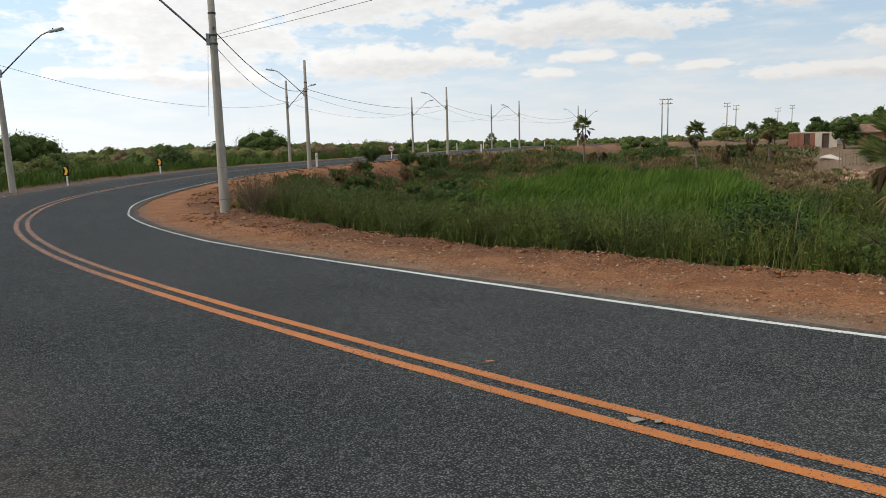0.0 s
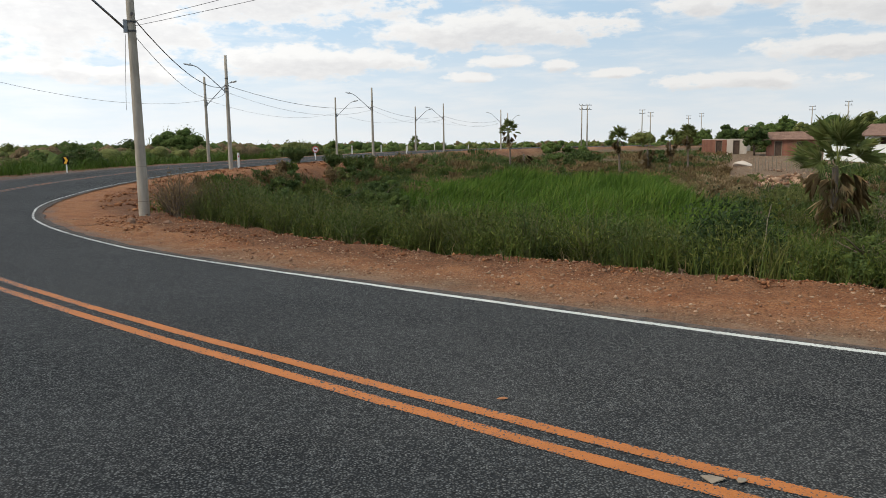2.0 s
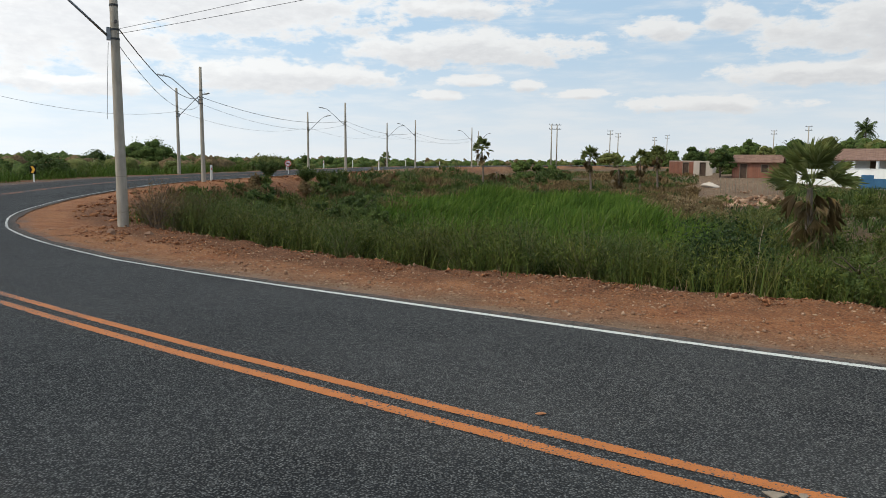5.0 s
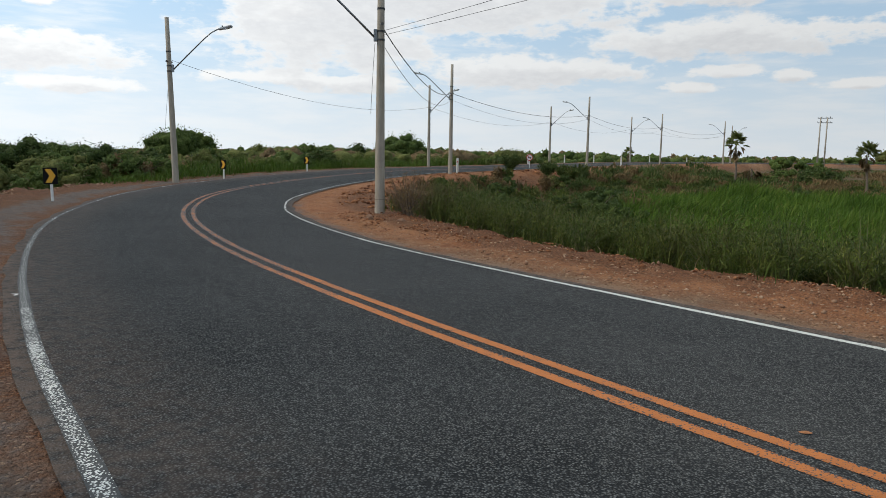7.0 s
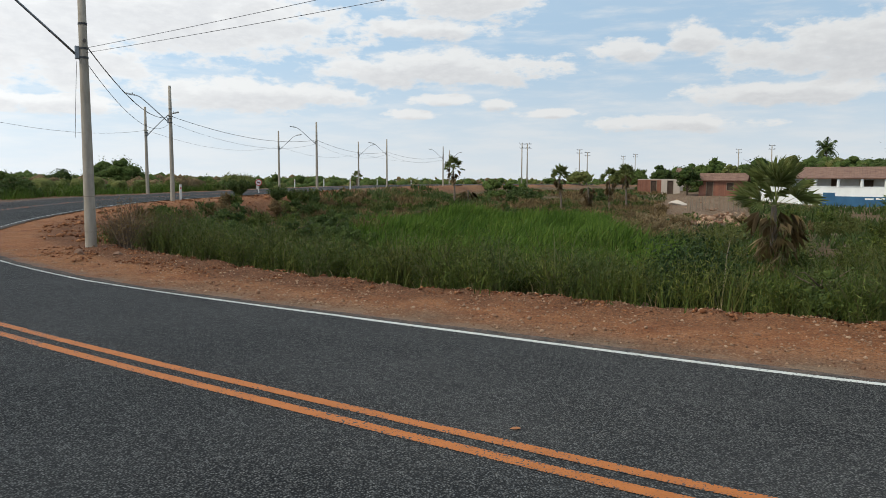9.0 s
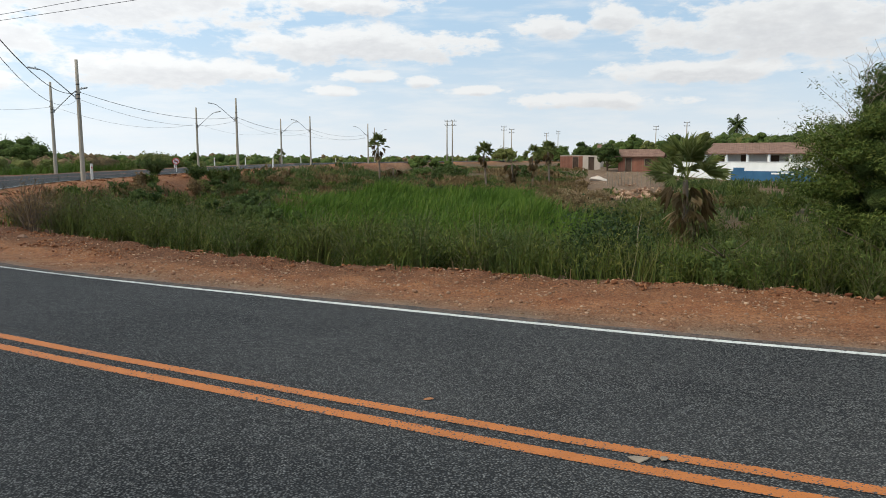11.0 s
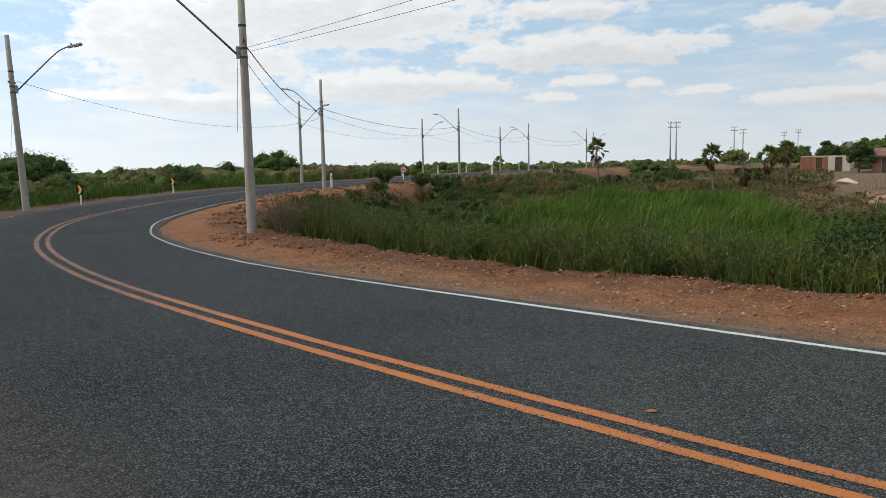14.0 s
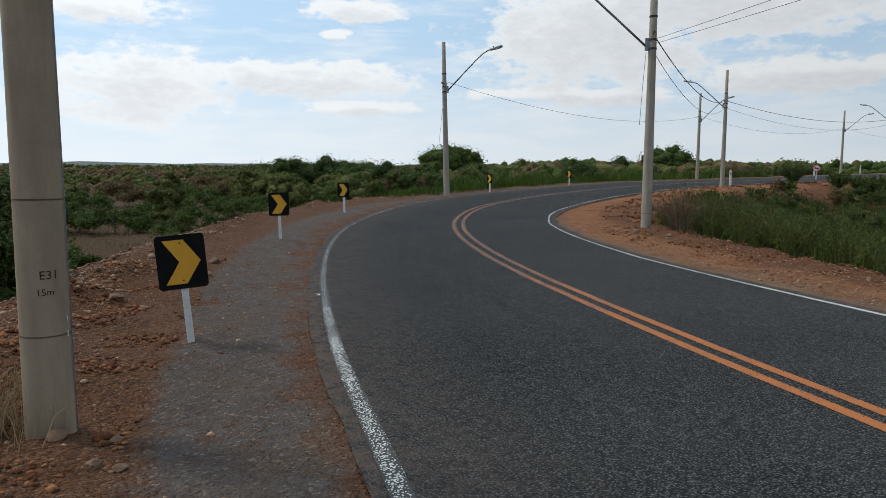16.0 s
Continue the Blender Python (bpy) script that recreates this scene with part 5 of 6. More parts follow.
def loose_stones():
    def past(x, y):
        d, _, k = beside(x, y)
        k = k.astype(int)
        return d, np.where(d > 0, d - COARSE_IN[k], COARSE_OUT[k] - d)

    def near_in(x, y):
        d, o = past(x, y)
        return (d > 0) & (o > 0.25) & (d < edge_in(x, y) + 0.5) & (waves(x, y, 2.1, 91) > -0.9) & (np.hypot(x, y) < 22)

    p = np.concatenate([scatter(50000, -16, 14, 0, 30, near_in, 92), scatter(12000, -5, 13, 0, 15, near_in, 192)])
    stones("shoulder_stones", p, 0.0125, "small pale stones strewn over the red earth", 93)
    p = scatter(75000, -16, 14, 0, 30, lambda x, y: near_in(x, y) & (inner(x, y) > edge_in(x, y) - 0.45 - 1.6 * step(y, 11, 17)) & (waves(x, y, 2.3, 94) > -0.35), 95)
    stones("earth_clods", p, 0.02, "reddish clods of earth heaped along the edge", 96, M_CLOD)

    p = scatter(34000, -24, 6, 22, 80, lambda x, y: (inner(x, y) > 4.6) & (inner(x, y) < 11) & (waves(x, y, 3.5, 194) > -0.1), 195)
    stones("bank_clods", p, 0.045, "reddish clods and stones on the far bank", 196, M_CLOD)

    def near_out(x, y):
        d, o = past(x, y)
        return (d < 0) & (o > 0.3) & (d > -12)
    p = scatter(70000, -20, 4, -3, 22, near_out, 97)
    d = inner(p[:, 0], p[:, 1])
    r = np.random.default_rng(98)
    p = p[(np.hypot(p[:, 0], p[:, 1]) < 14) & (r.uniform(size=len(p)) < np.where(d > -5.2, 0.12, 0.7) * np.where(waves(p[:, 0], p[:, 1], 1.6, 104) > -0.2, 1, 0.35))]
    stones("gravel_stones", p, 0.013, "small stones and gravel beside the road", 99)
    p = scatter(40000, -11, 0, -3, 10, lambda x, y: near_out(x, y) & (inner(x, y) < -4.75) & (inner(x, y) > -8) & (waves(x, y, 1.3, 105) > -0.1), 106)
    stones("soil_crumbs", p, 0.016, "brown crumbs and clods of earth beside the path", 107, M_CLOD)
    p = scatter(52000, -26, 0, -3, 28, lambda x, y: near_out(x, y) & (np.abs(inner(x, y) + 7.6) < 1.9) & (waves(x, y, 2.4, 100) > -0.3), 101)
    stones("berm_stones", p, 0.022, "reddish and pale stones piled along the berm", 102)


loose_stones()


def rocks():
    for i, (x, y, s) in enumerate(((4.28, 12.5, 0.24), (4.7, 12.28, 0.21), (9.0, 9.85, 0.32), (7.6, 10.35, 0.16), (-5.0, 1.78, 0.1), (-4.62, 2.0, 0.075), (-4.42, 2.25, 0.05), (-4.1, 1.95, 0.06), (-3.95, 2.02, 0.05), (-9.3, 6.2, 0.13), (-10.2, 7.0, 0.12), (-8.4, 4.4, 0.1), (-7.7, 17.9, 0.16), (-6.9, 18.2, 0.13), (-8.0, 18.6, 0.11))):
        me = bpy.data.meshes.new("rock")
        bm = rock_mesh(i + 1)
        bmesh.ops.scale(bm, vec=(s, s * 0.85, s), verts=bm.verts)
        bm.to_mesh(me)
        bm.free()
        me.materials.append(M_ROCK)
        ob = new("rock", me)
        ob.matrix_world = pose(x, y, gz(x, y) + s * 0.2, 0, 0, 57 * i)
        tagged(ob, "reddish brown rock lying on bare earth", "rock", "rocks")
    # litter
    x, y = -7.0, 6.2
    z = gz(x, y)
    bm = box(0.15, 0.035, 0.02, Matrix.Translation((0, 0, 0.012)), 0.006)
    box(0.035, 0.1, 0.02, Matrix.Translation((0.06, -0.045, 0.012)), 0.006, bm)
    ob = tagged(part("litter", bm, M_LITTER), "pale scrap of litter at the edge of the asphalt", "litter")
    ob.matrix_world = pose(x, y, z + 0.0, 0, 0, 25)
    for i, (dx, dy, s) in enumerate(((1.72, 3.66, 0.075), (1.86, 3.64, 0.05))):
        bm = rock_mesh(40 + i, 0.16, 1)
        bmesh.ops.scale(bm, vec=(s, s * 0.7, s), verts=bm.verts)
        ob = tagged(part("paint_flake", bm, M_OLD_WOOD), "flat greyish scrap lying on the yellow line", "scrap")
        ob.matrix_world = pose(dx, dy, 0.012, 0, 0, 40 * i)
    bm = rock_mesh(50, 0.1, 1)
    bmesh.ops.scale(bm, vec=(0.05, 0.035, 0.03), verts=bm.verts)
    ob = tagged(part("mud_lump", bm, M_CLOD), "flat reddish lump of mud on the asphalt", "mud")
    ob.matrix_world = pose(0.7, 4.92, 0.0035)


rocks()


# ---- palms ----
def fan_leaf(name, material, reach, stalk, segments=20, seed=0, dry=False, spread=100):
    """A fan palm leaf: a stalk and a folded fan of narrow pointed segments."""
    r = np.random.default_rng(seed)
    out = []
    st = np.array([(0, -0.014, 0), (0, 0.014, 0), (stalk, 0.008, 0.05 * stalk), (stalk, -0.008, 0.05 * stalk)], float)
    out.append((st, np.array([[0, 1, 2, 3]])))
    for i, a in enumerate(np.radians(np.linspace(-spread, spread, segments))):
        ln = reach * (0.66 + 0.34 * math.cos(a)) * r.uniform(0.85, 1.1)
        fold = ln * r.uniform(0.05, 0.5) * (1.7 if dry else 0.8)
        way, side = np.array([math.cos(a), math.sin(a), 0.0]), np.array([-math.sin(a), math.cos(a), 0.0])
        w = (0.018 if dry else 0.026) * reach
        c = np.array([stalk, 0, 0.05 * stalk])
        rib = 0.22 * abs(math.sin(a)) * ln
        v = np.stack([c, c + way * ln * 0.5 + side * w + [0, 0, 0.012 + rib * 0.5], c + way * ln * 0.5 - side * w + [0, 0, -0.012 + rib * 0.5], c + way * ln + np.array([0, 0, rib - fold])])
        out.append((v, np.array([[0, 1, 3, 2]])))
    v, t = join(*out)
    return tri_mesh(name, v, t, material)


LEAF_GREEN = [fan_leaf("palm_leaf", M_PALM, 0.74, 0.85, 30, s) for s in (1, 2, 3)]
LEAF_DEAD = [fan_leaf("dead_leaf", m, 0.8, 0.6, 12, s, True, 34) for m, s in ((M_LEAF_DRY, 4), (M_STRAW, 5))]


def fan_palm(x, y, height, size, green, dead, label, seed, z=None, trunk=0.16):
    r = random.Random(seed)
    z = gz(x, y) if z is None else z
    top = thing("fan_palm", pose(x, y, z, 0, 0, r.uniform(0, 360)), label, "palm", "fan palms")
    hs = np.linspace(-0.2, height, 9)
    bm = tube([(0.04 * height * math.sin(h * 0.8 + seed), 0.02 * h, h) for h in hs], [trunk * (1.25 - 0.45 * k / 8) * (1.08 if k % 2 else 0.94) for k in range(9)], 10)
    part("trunk", bm, M_PALM_BARK, top)
    for i in range(green):
        up = 86 - 84 * (i / green)**1.1 + r.uniform(-10, 10)
        m = pose(0, 0, height - 0.1 + 0.25 * size * (1 - i / green), 0, 0, 137.5 * i + r.uniform(-15, 15)) @ pose(0, 0, 0, r.uniform(-70, 70), -up, 0)
        leaf = mesh_part("leaf", LEAF_GREEN[i % 3], top)
        leaf.matrix_local = m @ Matrix.Scale(size * r.uniform(0.85, 1.1), 4)
    for i in range(dead):
        down = -18 - 70 * min(1.0, (i / dead + 0.5 * r.random()))**1.2
        m = pose(0, 0, height + 0.15 - (1.9 if dead > 20 else 0.7) * size * (i + r.random()) / dead, 0, 0, 137.5 * i + r.uniform(-20, 20)) @ pose(0, 0, 0, r.uniform(-25, 25), -down, 0)
        leaf = mesh_part("dead_leaf", LEAF_DEAD[i % 2], top, "dry hanging leaf" if i == 0 else "")
        leaf.matrix_local = m @ Matrix.Scale(size * r.uniform(0.65, 1.1), 4)
    return top


fan_palm(12.6, 23.4, 2.55, 1.0, 25, 34, "young fan palm with green fans over hanging dry leaves", 1, trunk=0.11)
for i, (az, dist, height, size, green, dead, label) in enumerate((
        (4.6, 75, 3.85, 0.85, 15, 8, "slender fan palm with a ragged crown on scrubby ground"), (13.0, 72, 3.3, 0.78, 18, 10, "fan palm with a round crown on scrubby ground"),
        (15.2, 69, 2.35, 0.8, 3, 22, "fan palm with mostly dead hanging leaves"), (16.8, 73, 2.9, 0.75, 12, 16, "fan palm with green and dead leaves"),
        (18.0, 75, 3.3, 0.75, 16, 12, "fan palm with green and dead leaves"), (-2.9, 150, 2.7, 0.9, 12, 6, "slender fan palm behind the road"),
        (5.75, 75, 1.7, 1.0, 0, 34, "low dead palm hung with dry brown leaves"))):
    fan_palm(*polar(az, dist), height, size, int(green * 1.7), int(dead * 1.4), label, 10 + i, trunk=0.16 if dist > 100 else 0.09)


def coconut_palm(x, y, z, height):
    top = thing("coconut_palm", pose(x, y, z), "tall coconut palm rising behind the houses", "palm")
    part("trunk", tube([(0.3 * math.sin(h / 3), 0, h) for h in np.linspace(-0.3, height, 8)], [0.2 - 0.0115 * k for k in range(8)], 8), M_PALM_BARK, top)
    r = np.random.default_rng(5)
    for i in range(34):
        a, rise = 2.4 * i, r.uniform(-0.9, 3.0)
        u = np.linspace(0, 1, 12)[:, None]
        ln = r.uniform(2.0, 2.7)
        way = np.array([math.cos(a), math.sin(a), 0])
        spine = np.array([0.3 * math.sin(height / 3), 0, height]) + way * ln * u * (1 - 0.25 * u) + np.array([0, 0, 1.0]) * (rise * ln * 0.6 * u - ln * 0.75 * u**2)
        side = np.array([-math.sin(a), math.cos(a), 0])
        pieces = []
        for k in range(1, 11):
            for s in (-1, 1):
                tip = spine[k] + side * s * 0.75 * math.sin(math.pi * (k + 1) / 12) + way * 0.25 + np.array([0, 0, -0.35])
                pieces.append((np.stack([spine[k], spine[k + 1], tip]), np.array([[0, 1, 2]])))
        v, t = join(*pieces)
        mesh_part("frond", tri_mesh("frond", v, t, M_LEAF_DARK), top)


coconut_palm(*polar(31.6, 150), 0.3, 8.0)


# ---- shrubs and trees ----
def growth():
    r = random.Random(3)
    seed = 200
    # the spreading tree at the edge of the bank
    x, y = 9.45, 10.0
    z = gz(x, y)
    top = thing("thorn_tree", Matrix.Translation((x, y, z)), "spreading green thorn tree with fine leaves and bare twigs", "tree")
    part("trunk", limbs(4.2, 2.2, 11, 77, 0.09, 0.1), M_BARK, top, smooth=True)
    q = np.random.default_rng(78)
    lump = 120
    a, f = q.uniform(0, 6.28, lump), np.sqrt(q.uniform(0, 1, lump))
    h = q.uniform(0.1, 1.0, lump)**0.8
    c = np.stack([np.cos(a) * f * 1.75, np.sin(a) * f * 1.75, 0.4 + 3.9 * h * (1 - 0.35 * f**2)], 1)
    w = q.integers(0, lump, 105000)
    u = q.normal(size=(len(w), 3))
    u /= np.linalg.norm(u, axis=1)[:, None]
    p = c[w] + u * (q.uniform(0.25, 0.6, lump)[w] * q.uniform(0.1, 1.0, len(w))**0.5)[:, None] * np.array([1, 1, 0.5])
    p[:, 2] = np.abs(p[:, 2] - 0.08) + 0.08
    # thin sprays reaching out of the crown
    a, h = q.uniform(0, 6.28, 70), q.uniform(0, 1, 70)
    tip = np.stack([np.cos(a) * (1.4 + 0.9 * h), np.sin(a) * (1.4 + 0.9 * h), 2.7 + 1.3 * q.uniform(0, 1, 70)], 1)
    k, s = np.repeat(np.arange(70), 220), q.uniform(0.3, 1.0, (15400, 1))
    spray = tip[k] * np.concatenate([s, s, 0.35 + 0.65 * s**0.6], 1) + q.normal(size=(15400, 3)) * np.array([0.07, 0.07, 0.05])
    u = np.concatenate([u * 0.6 + np.array([0, 0, 0.4]), np.tile([0, 0, 1.0], (15400, 1))])
    v, t = leaves(np.concatenate([p, spray]), np.concatenate([np.full(len(p), 0.0185), np.full(15400, 0.013)]), seed=78, long=3.6, facing=u)
    crown = mesh_part("crown", tri_mesh("crown", v, t, M_LEAF_MID), top)
    ball_v, ball_t = BALLS[2]
    near_in = np.hypot(c[:, 0], c[:, 1]) < 1.5
    v = (c[near_in][:, None, :] * np.array([0.9, 0.9, 0.94]) + ball_v[None] * q.uniform(0.18, 0.36, (near_in.sum(), 1, 1)) * q.uniform(0.7, 1.2, (near_in.sum(), len(ball_v), 1))).reshape(-1, 3)
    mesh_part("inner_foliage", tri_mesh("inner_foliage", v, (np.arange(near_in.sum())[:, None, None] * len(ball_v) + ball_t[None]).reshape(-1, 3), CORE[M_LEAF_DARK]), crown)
    bm = bmesh.new()
    for i in range(420):
        a, h = r.uniform(0, 6.28), r.uniform(2.4, 4.0)
        b = Vector((math.cos(a) * r.uniform(0.2, 1.4), math.sin(a) * r.uniform(0.2, 1.4), h))
        pts = [b]
        for _ in range(4):
            pts.append(pts[-1] + Vector((r.uniform(-0.16, 0.16), r.uniform(-0.16, 0.16), r.uniform(0.04, 0.24))))
        tube(pts, [0.0045, 0.0035, 0.003, 0.0025, 0.002], 3, bm)
    for p in tip:
        p = Vector(p)
        tube([Vector((p.x * s, p.y * s, p.z * (0.35 + 0.65 * s**0.6))) for s in (0.25, 0.5, 0.75, 1.0)], [0.008, 0.006, 0.004, 0.002], 3, bm)
    part("bare_twig_tangle", bm, M_OLD_WOOD, top, "bare grey twigs")

    green = "bushy green shrub on the low ground beside the road"
    brown = "dry brown shrub on the low ground beside the road"
    far_kinds = (M_LEAF_DARK, M_FAR_GREEN, M_FAR_OLIVE, M_LEAF_DRY)
    kinds = ((M_LEAF_DARK, "dark green bush beside the road"), (M_LEAF_MID, green), (M_LEAF_OLIVE, "yellowish green bush beside the road"), (M_LEAF_DRY, brown))

    def bush(x, y, w, h, k, name="shrub", leaf=None, n=None, group="shrubs", lift=0.0, label=None, z=None, trunk=0.03, fill=0.76, fall=0.75):
        nonlocal seed
        seed += 1
        dist = math.hypot(x, y)
        near = dist < 12
        plain_side = math.degrees(math.atan2(x, y)) < (-10 if name == "tree" else -34)
        if plain_side and name == "shrub" and k == 0 and h < 2.5 and dist > 20:
            k = 1
        leaf = leaf or (0.018 + 0.00085 * dist if plain_side else 0.02 + 0.0009 * dist)
        n = n or int(min(5200 if plain_side else (1600 if dist > 50 else 3600) if x < 0 or name == "tree" else 1500, 1.9 * (w * w * 1.5 + w * h * 2) / (leaf * leaf)))
        shrub(name, x, y, w, h, leaf, n, kinds[k][0] if near else far_kinds[k], label or kinds[k][1], seed, group, max(12, int((8.0 if plain_side and h > 2.8 else 5.5) * w * max(1.0, 2.2 * h / w))), trunk, lift, "shrub" if name == "shrub" else "tree", z=z, long=1.7 if near else 2.8, fill=0.52 if near else min(fill, 0.62) if plain_side else fill, full=not near, fall=0.5 if plain_side and h > 2.8 and fall > 0.5 else fall)

    # the low ground left of the road
    for az, dist, w, h, k in ((-56.5, 33, 4.0, 1.9, 1), (-51.5, 39, 4.6, 2.2, 0), (-48.8, 42, 4.0, 2.3, 0), (-62, 41, 4.6, 1.9, 1), (-66, 43, 5, 2.2, 0), (-69, 13.5, 2.2, 2.7, 0), (-71.5, 15, 3.0, 3.0, 0), (-75, 13, 3, 2.6, 1),
                          (-57, 52, 6, 2.3, 0), (-61, 57, 6, 2.3, 3), (-55, 63, 6, 2.5, 3), (-52, 60, 6, 2.4, 2), (-49.3, 61, 5.0, 3.9, 0), (-46.6, 63, 5.5, 4.0, 0), (-44.0, 60, 5.0, 3.8, 1), (-42.0, 56, 5.0, 3.2, 0), (-51.5, 66, 6, 3.0, 1), (-40.0, 60, 5, 3.0, 2), (-38.6, 52, 4, 2.2, 1),
                          (-41, 48, 4, 2.4, 1), (-46.5, 35, 2.6, 1.2, 1), (-44, 37, 3.0, 1.4, 1), (-41.0, 41, 3, 1.8, 3), (-35, 66, 4, 2.6, 1), (-32, 58, 3, 2.2, 3), (-67, 29, 3.5, 1.5, 1),
                          (-67, 54, 6, 2.4, 0), (-71, 45, 6, 2.6, 0), (-75, 38, 6, 2.6, 1), (-79, 28, 4, 2.4, 1), (-58, 25, 1.0, 0.5, 2), (-64, 21, 1.2, 0.6, 1), (-54, 46, 4, 1.6, 0), (-59, 47, 4, 1.7, 1), (-64, 50, 5, 2, 0)):
        x, y = polar(az, dist)
        bush(x, y, w, h, k)
    # a broad tree behind the pole, and taller ones beyond the bend
    for az, dist, w, h, k, text in ((-37.0, 76, 8.0, 4.7, 1, "broad green tree standing out behind the pole"), (-20.5, 88, 7.0, 4.5, 1, "rounded green tree beyond the road"), (-24, 86, 4, 3.4, 0, "dark tree beyond the road"), (-15.6, 95, 5, 2.8, 1, "dark tree beyond the road"),
                                    (-12, 98, 5.5, 2.8, 2, "pale green tree beyond the road"), (-27.5, 80, 5, 3.2, 1, "green tree beyond the road"), (-31, 78, 5, 3.0, 2, "pale green tree beyond the road")):
        x, y = polar(az, dist)
        broad = az == -37.0
        bush(x, y, w, h * (1.02 if broad else 1.3), k, "tree", lift=0.25 if broad else 0.12, label=text, trunk=0.09, group="trees beyond the road", fill=0.56 if broad else 0.7, fall=0.45 if broad else 0.75)
    # a close belt of bushes along the outer side of the bend and of the road beyond
    for i in range(74):
        y0 = 27 + 66 * (i + r.random()) / 74
        k = int(np.argmin(np.abs(ROAD[:, 1] - y0) + 1e3 * (ROAD[:, 0] > 0) * (ROAD[:, 1] < 100)))
        d = r.uniform(7.2, 11) if i % 2 else r.uniform(12, 19)
        x, y = ROAD[k] - INWARD[k] * d
        w = r.uniform(2.4, 4.0)
        top_z = 1.85 + 0.005 * math.hypot(x, y) + r.uniform(-0.5, 0.25) + (0.25 if i % 2 == 0 else -0.25)
        bush(x, y, w, max(1.0, top_z - gz(x, y)), r.choice((1, 2, 2, 1, 0, 2) if y < 60 else (1, 1, 2, 2)), n=1500, group="bushes along the outer verge")
    # the far bank on the inside of the bend
    for i in range(26):
        y = r.uniform(50, 105)
        k = int(np.argmin(np.abs(ROAD[:, 1] - y) + 1e3 * (ROAD[:, 0] > 0) * (ROAD[:, 1] < 100)))
        d = r.uniform(8.0, 18)
        x, yy = ROAD[k] + INWARD[k] * d
        w = r.uniform(0.8, 2.2)
        bush(x, yy, w, w * r.uniform(0.45, 0.6), r.choice((0, 0, 1, 1, 2, 3)), group="shrubs on the far bank")
    # feathery bushes along the edge of the bank
    for i in range(125):
        u = i / 125
        k = index_near(7 - 20 * u + r.uniform(-0.4, 0.4), 0.7 + 20 * u)
        d = r.triangular(6.0, 13.0, 6.8)
        x, y = ROAD[k] + INWARD[k] * d
        e = float(edge_in(np.array([x]), np.array([y]))[0])
        if d < e + 0.25 or math.hypot(x + 7.6, y - 19.9) < 1.2 or math.hypot(x - 4.75, y - 12.4) < 0.8 or math.hypot(x - 12.6, y - 23.4) < 2.5:
            continue
        seed += 1
        far = d - e
        h = r.uniform(0.7, 1.35) + 0.14 * far
        w = h * r.uniform(0.8, 1.3)
        if u > 0.86:
            tone = r.choice((M_LEAF_DRY, M_LEAF_OLIVE, M_WEED))
        else:
            tone = r.choice((M_WEED, M_WEED, M_WEED, M_LEAF_MID, M_LEAF_OLIVE, M_LEAF_DARK))
        text = "dry brown feathery weed bush on the bank" if tone is M_LEAF_DRY else "feathery green weed bush with thin leaves on the bank"
        broom(x, y, w, h, tone, text, seed, stems=42 if u < 0.86 else 24, per=34 if u < 0.86 else 18, leaf=0.0135)
    for x, y, h, tone in ((-7.25, 19.5, 1.75, M_LEAF_DRY), (-7.0, 19.25, 1.5, M_LEAF_DRY), (-7.55, 20.2, 1.5, M_LEAF_DRY), (-6.9, 20.4, 1.4, M_LEAF_DRY), (-6.7, 20.0, 1.3, M_LEAF_OLIVE), (-6.2, 20.8, 1.5, M_LEAF_DRY), (-7.0, 21.8, 1.2, M_LEAF_OLIVE), (-5.6, 19.4, 1.0, M_WEED), (-8.6, 22.4, 1.0, M_LEAF_DRY)):
        seed += 1
        broom(x, y, h * 0.9, h, tone, "dry straggly weed bush beside a pole", seed, 40, 18, 0.014, leaf=0.014)
    for i in range(46):
        u = (i + r.random()) / 46
        k = index_near(8 - 20 * u, 0.4 + 20 * u)
        x, y = ROAD[k] + INWARD[k] * r.uniform(7.4, 11.5)
        if math.hypot(x - 4.75, y - 12.4) < 1.4 or math.hypot(x - 12.6, y - 23.4) < 2.5:
            continue
        seed += 1
        h = r.uniform(1.2, 1.8)
        broom(x, y, h * r.uniform(0.7, 1.1), h, r.choice((M_WEED, M_LEAF_DARK, M_LEAF_MID, M_WEED)), "tall feathery green weed bush on the bank", seed, 44, 34, 0.01, 0.013, 6.5)
    # dark shrubs added to imitate the pockets of shade under the weeds
    for i in range(26):
        u = (i + r.random()) / 26
        k = index_near(8 - 20 * u, 0.4 + 20 * u)
        x, y = ROAD[k] + INWARD[k] * r.uniform(7.2, 11.0)
        if math.hypot(x - 4.75, y - 12.4) < 1.4 or math.hypot(x - 12.6, y - 23.4) < 2.5 or math.hypot(x + 7.6, y - 19.9) < 1.6:
            continue
        w = r.uniform(0.9, 1.6)
        bush(x, y, w, w * r.uniform(0.65, 0.9), 0, leaf=0.028, n=1500, group="dark shrubs on the bank", label="low dark shrub added for the shade under the weeds")
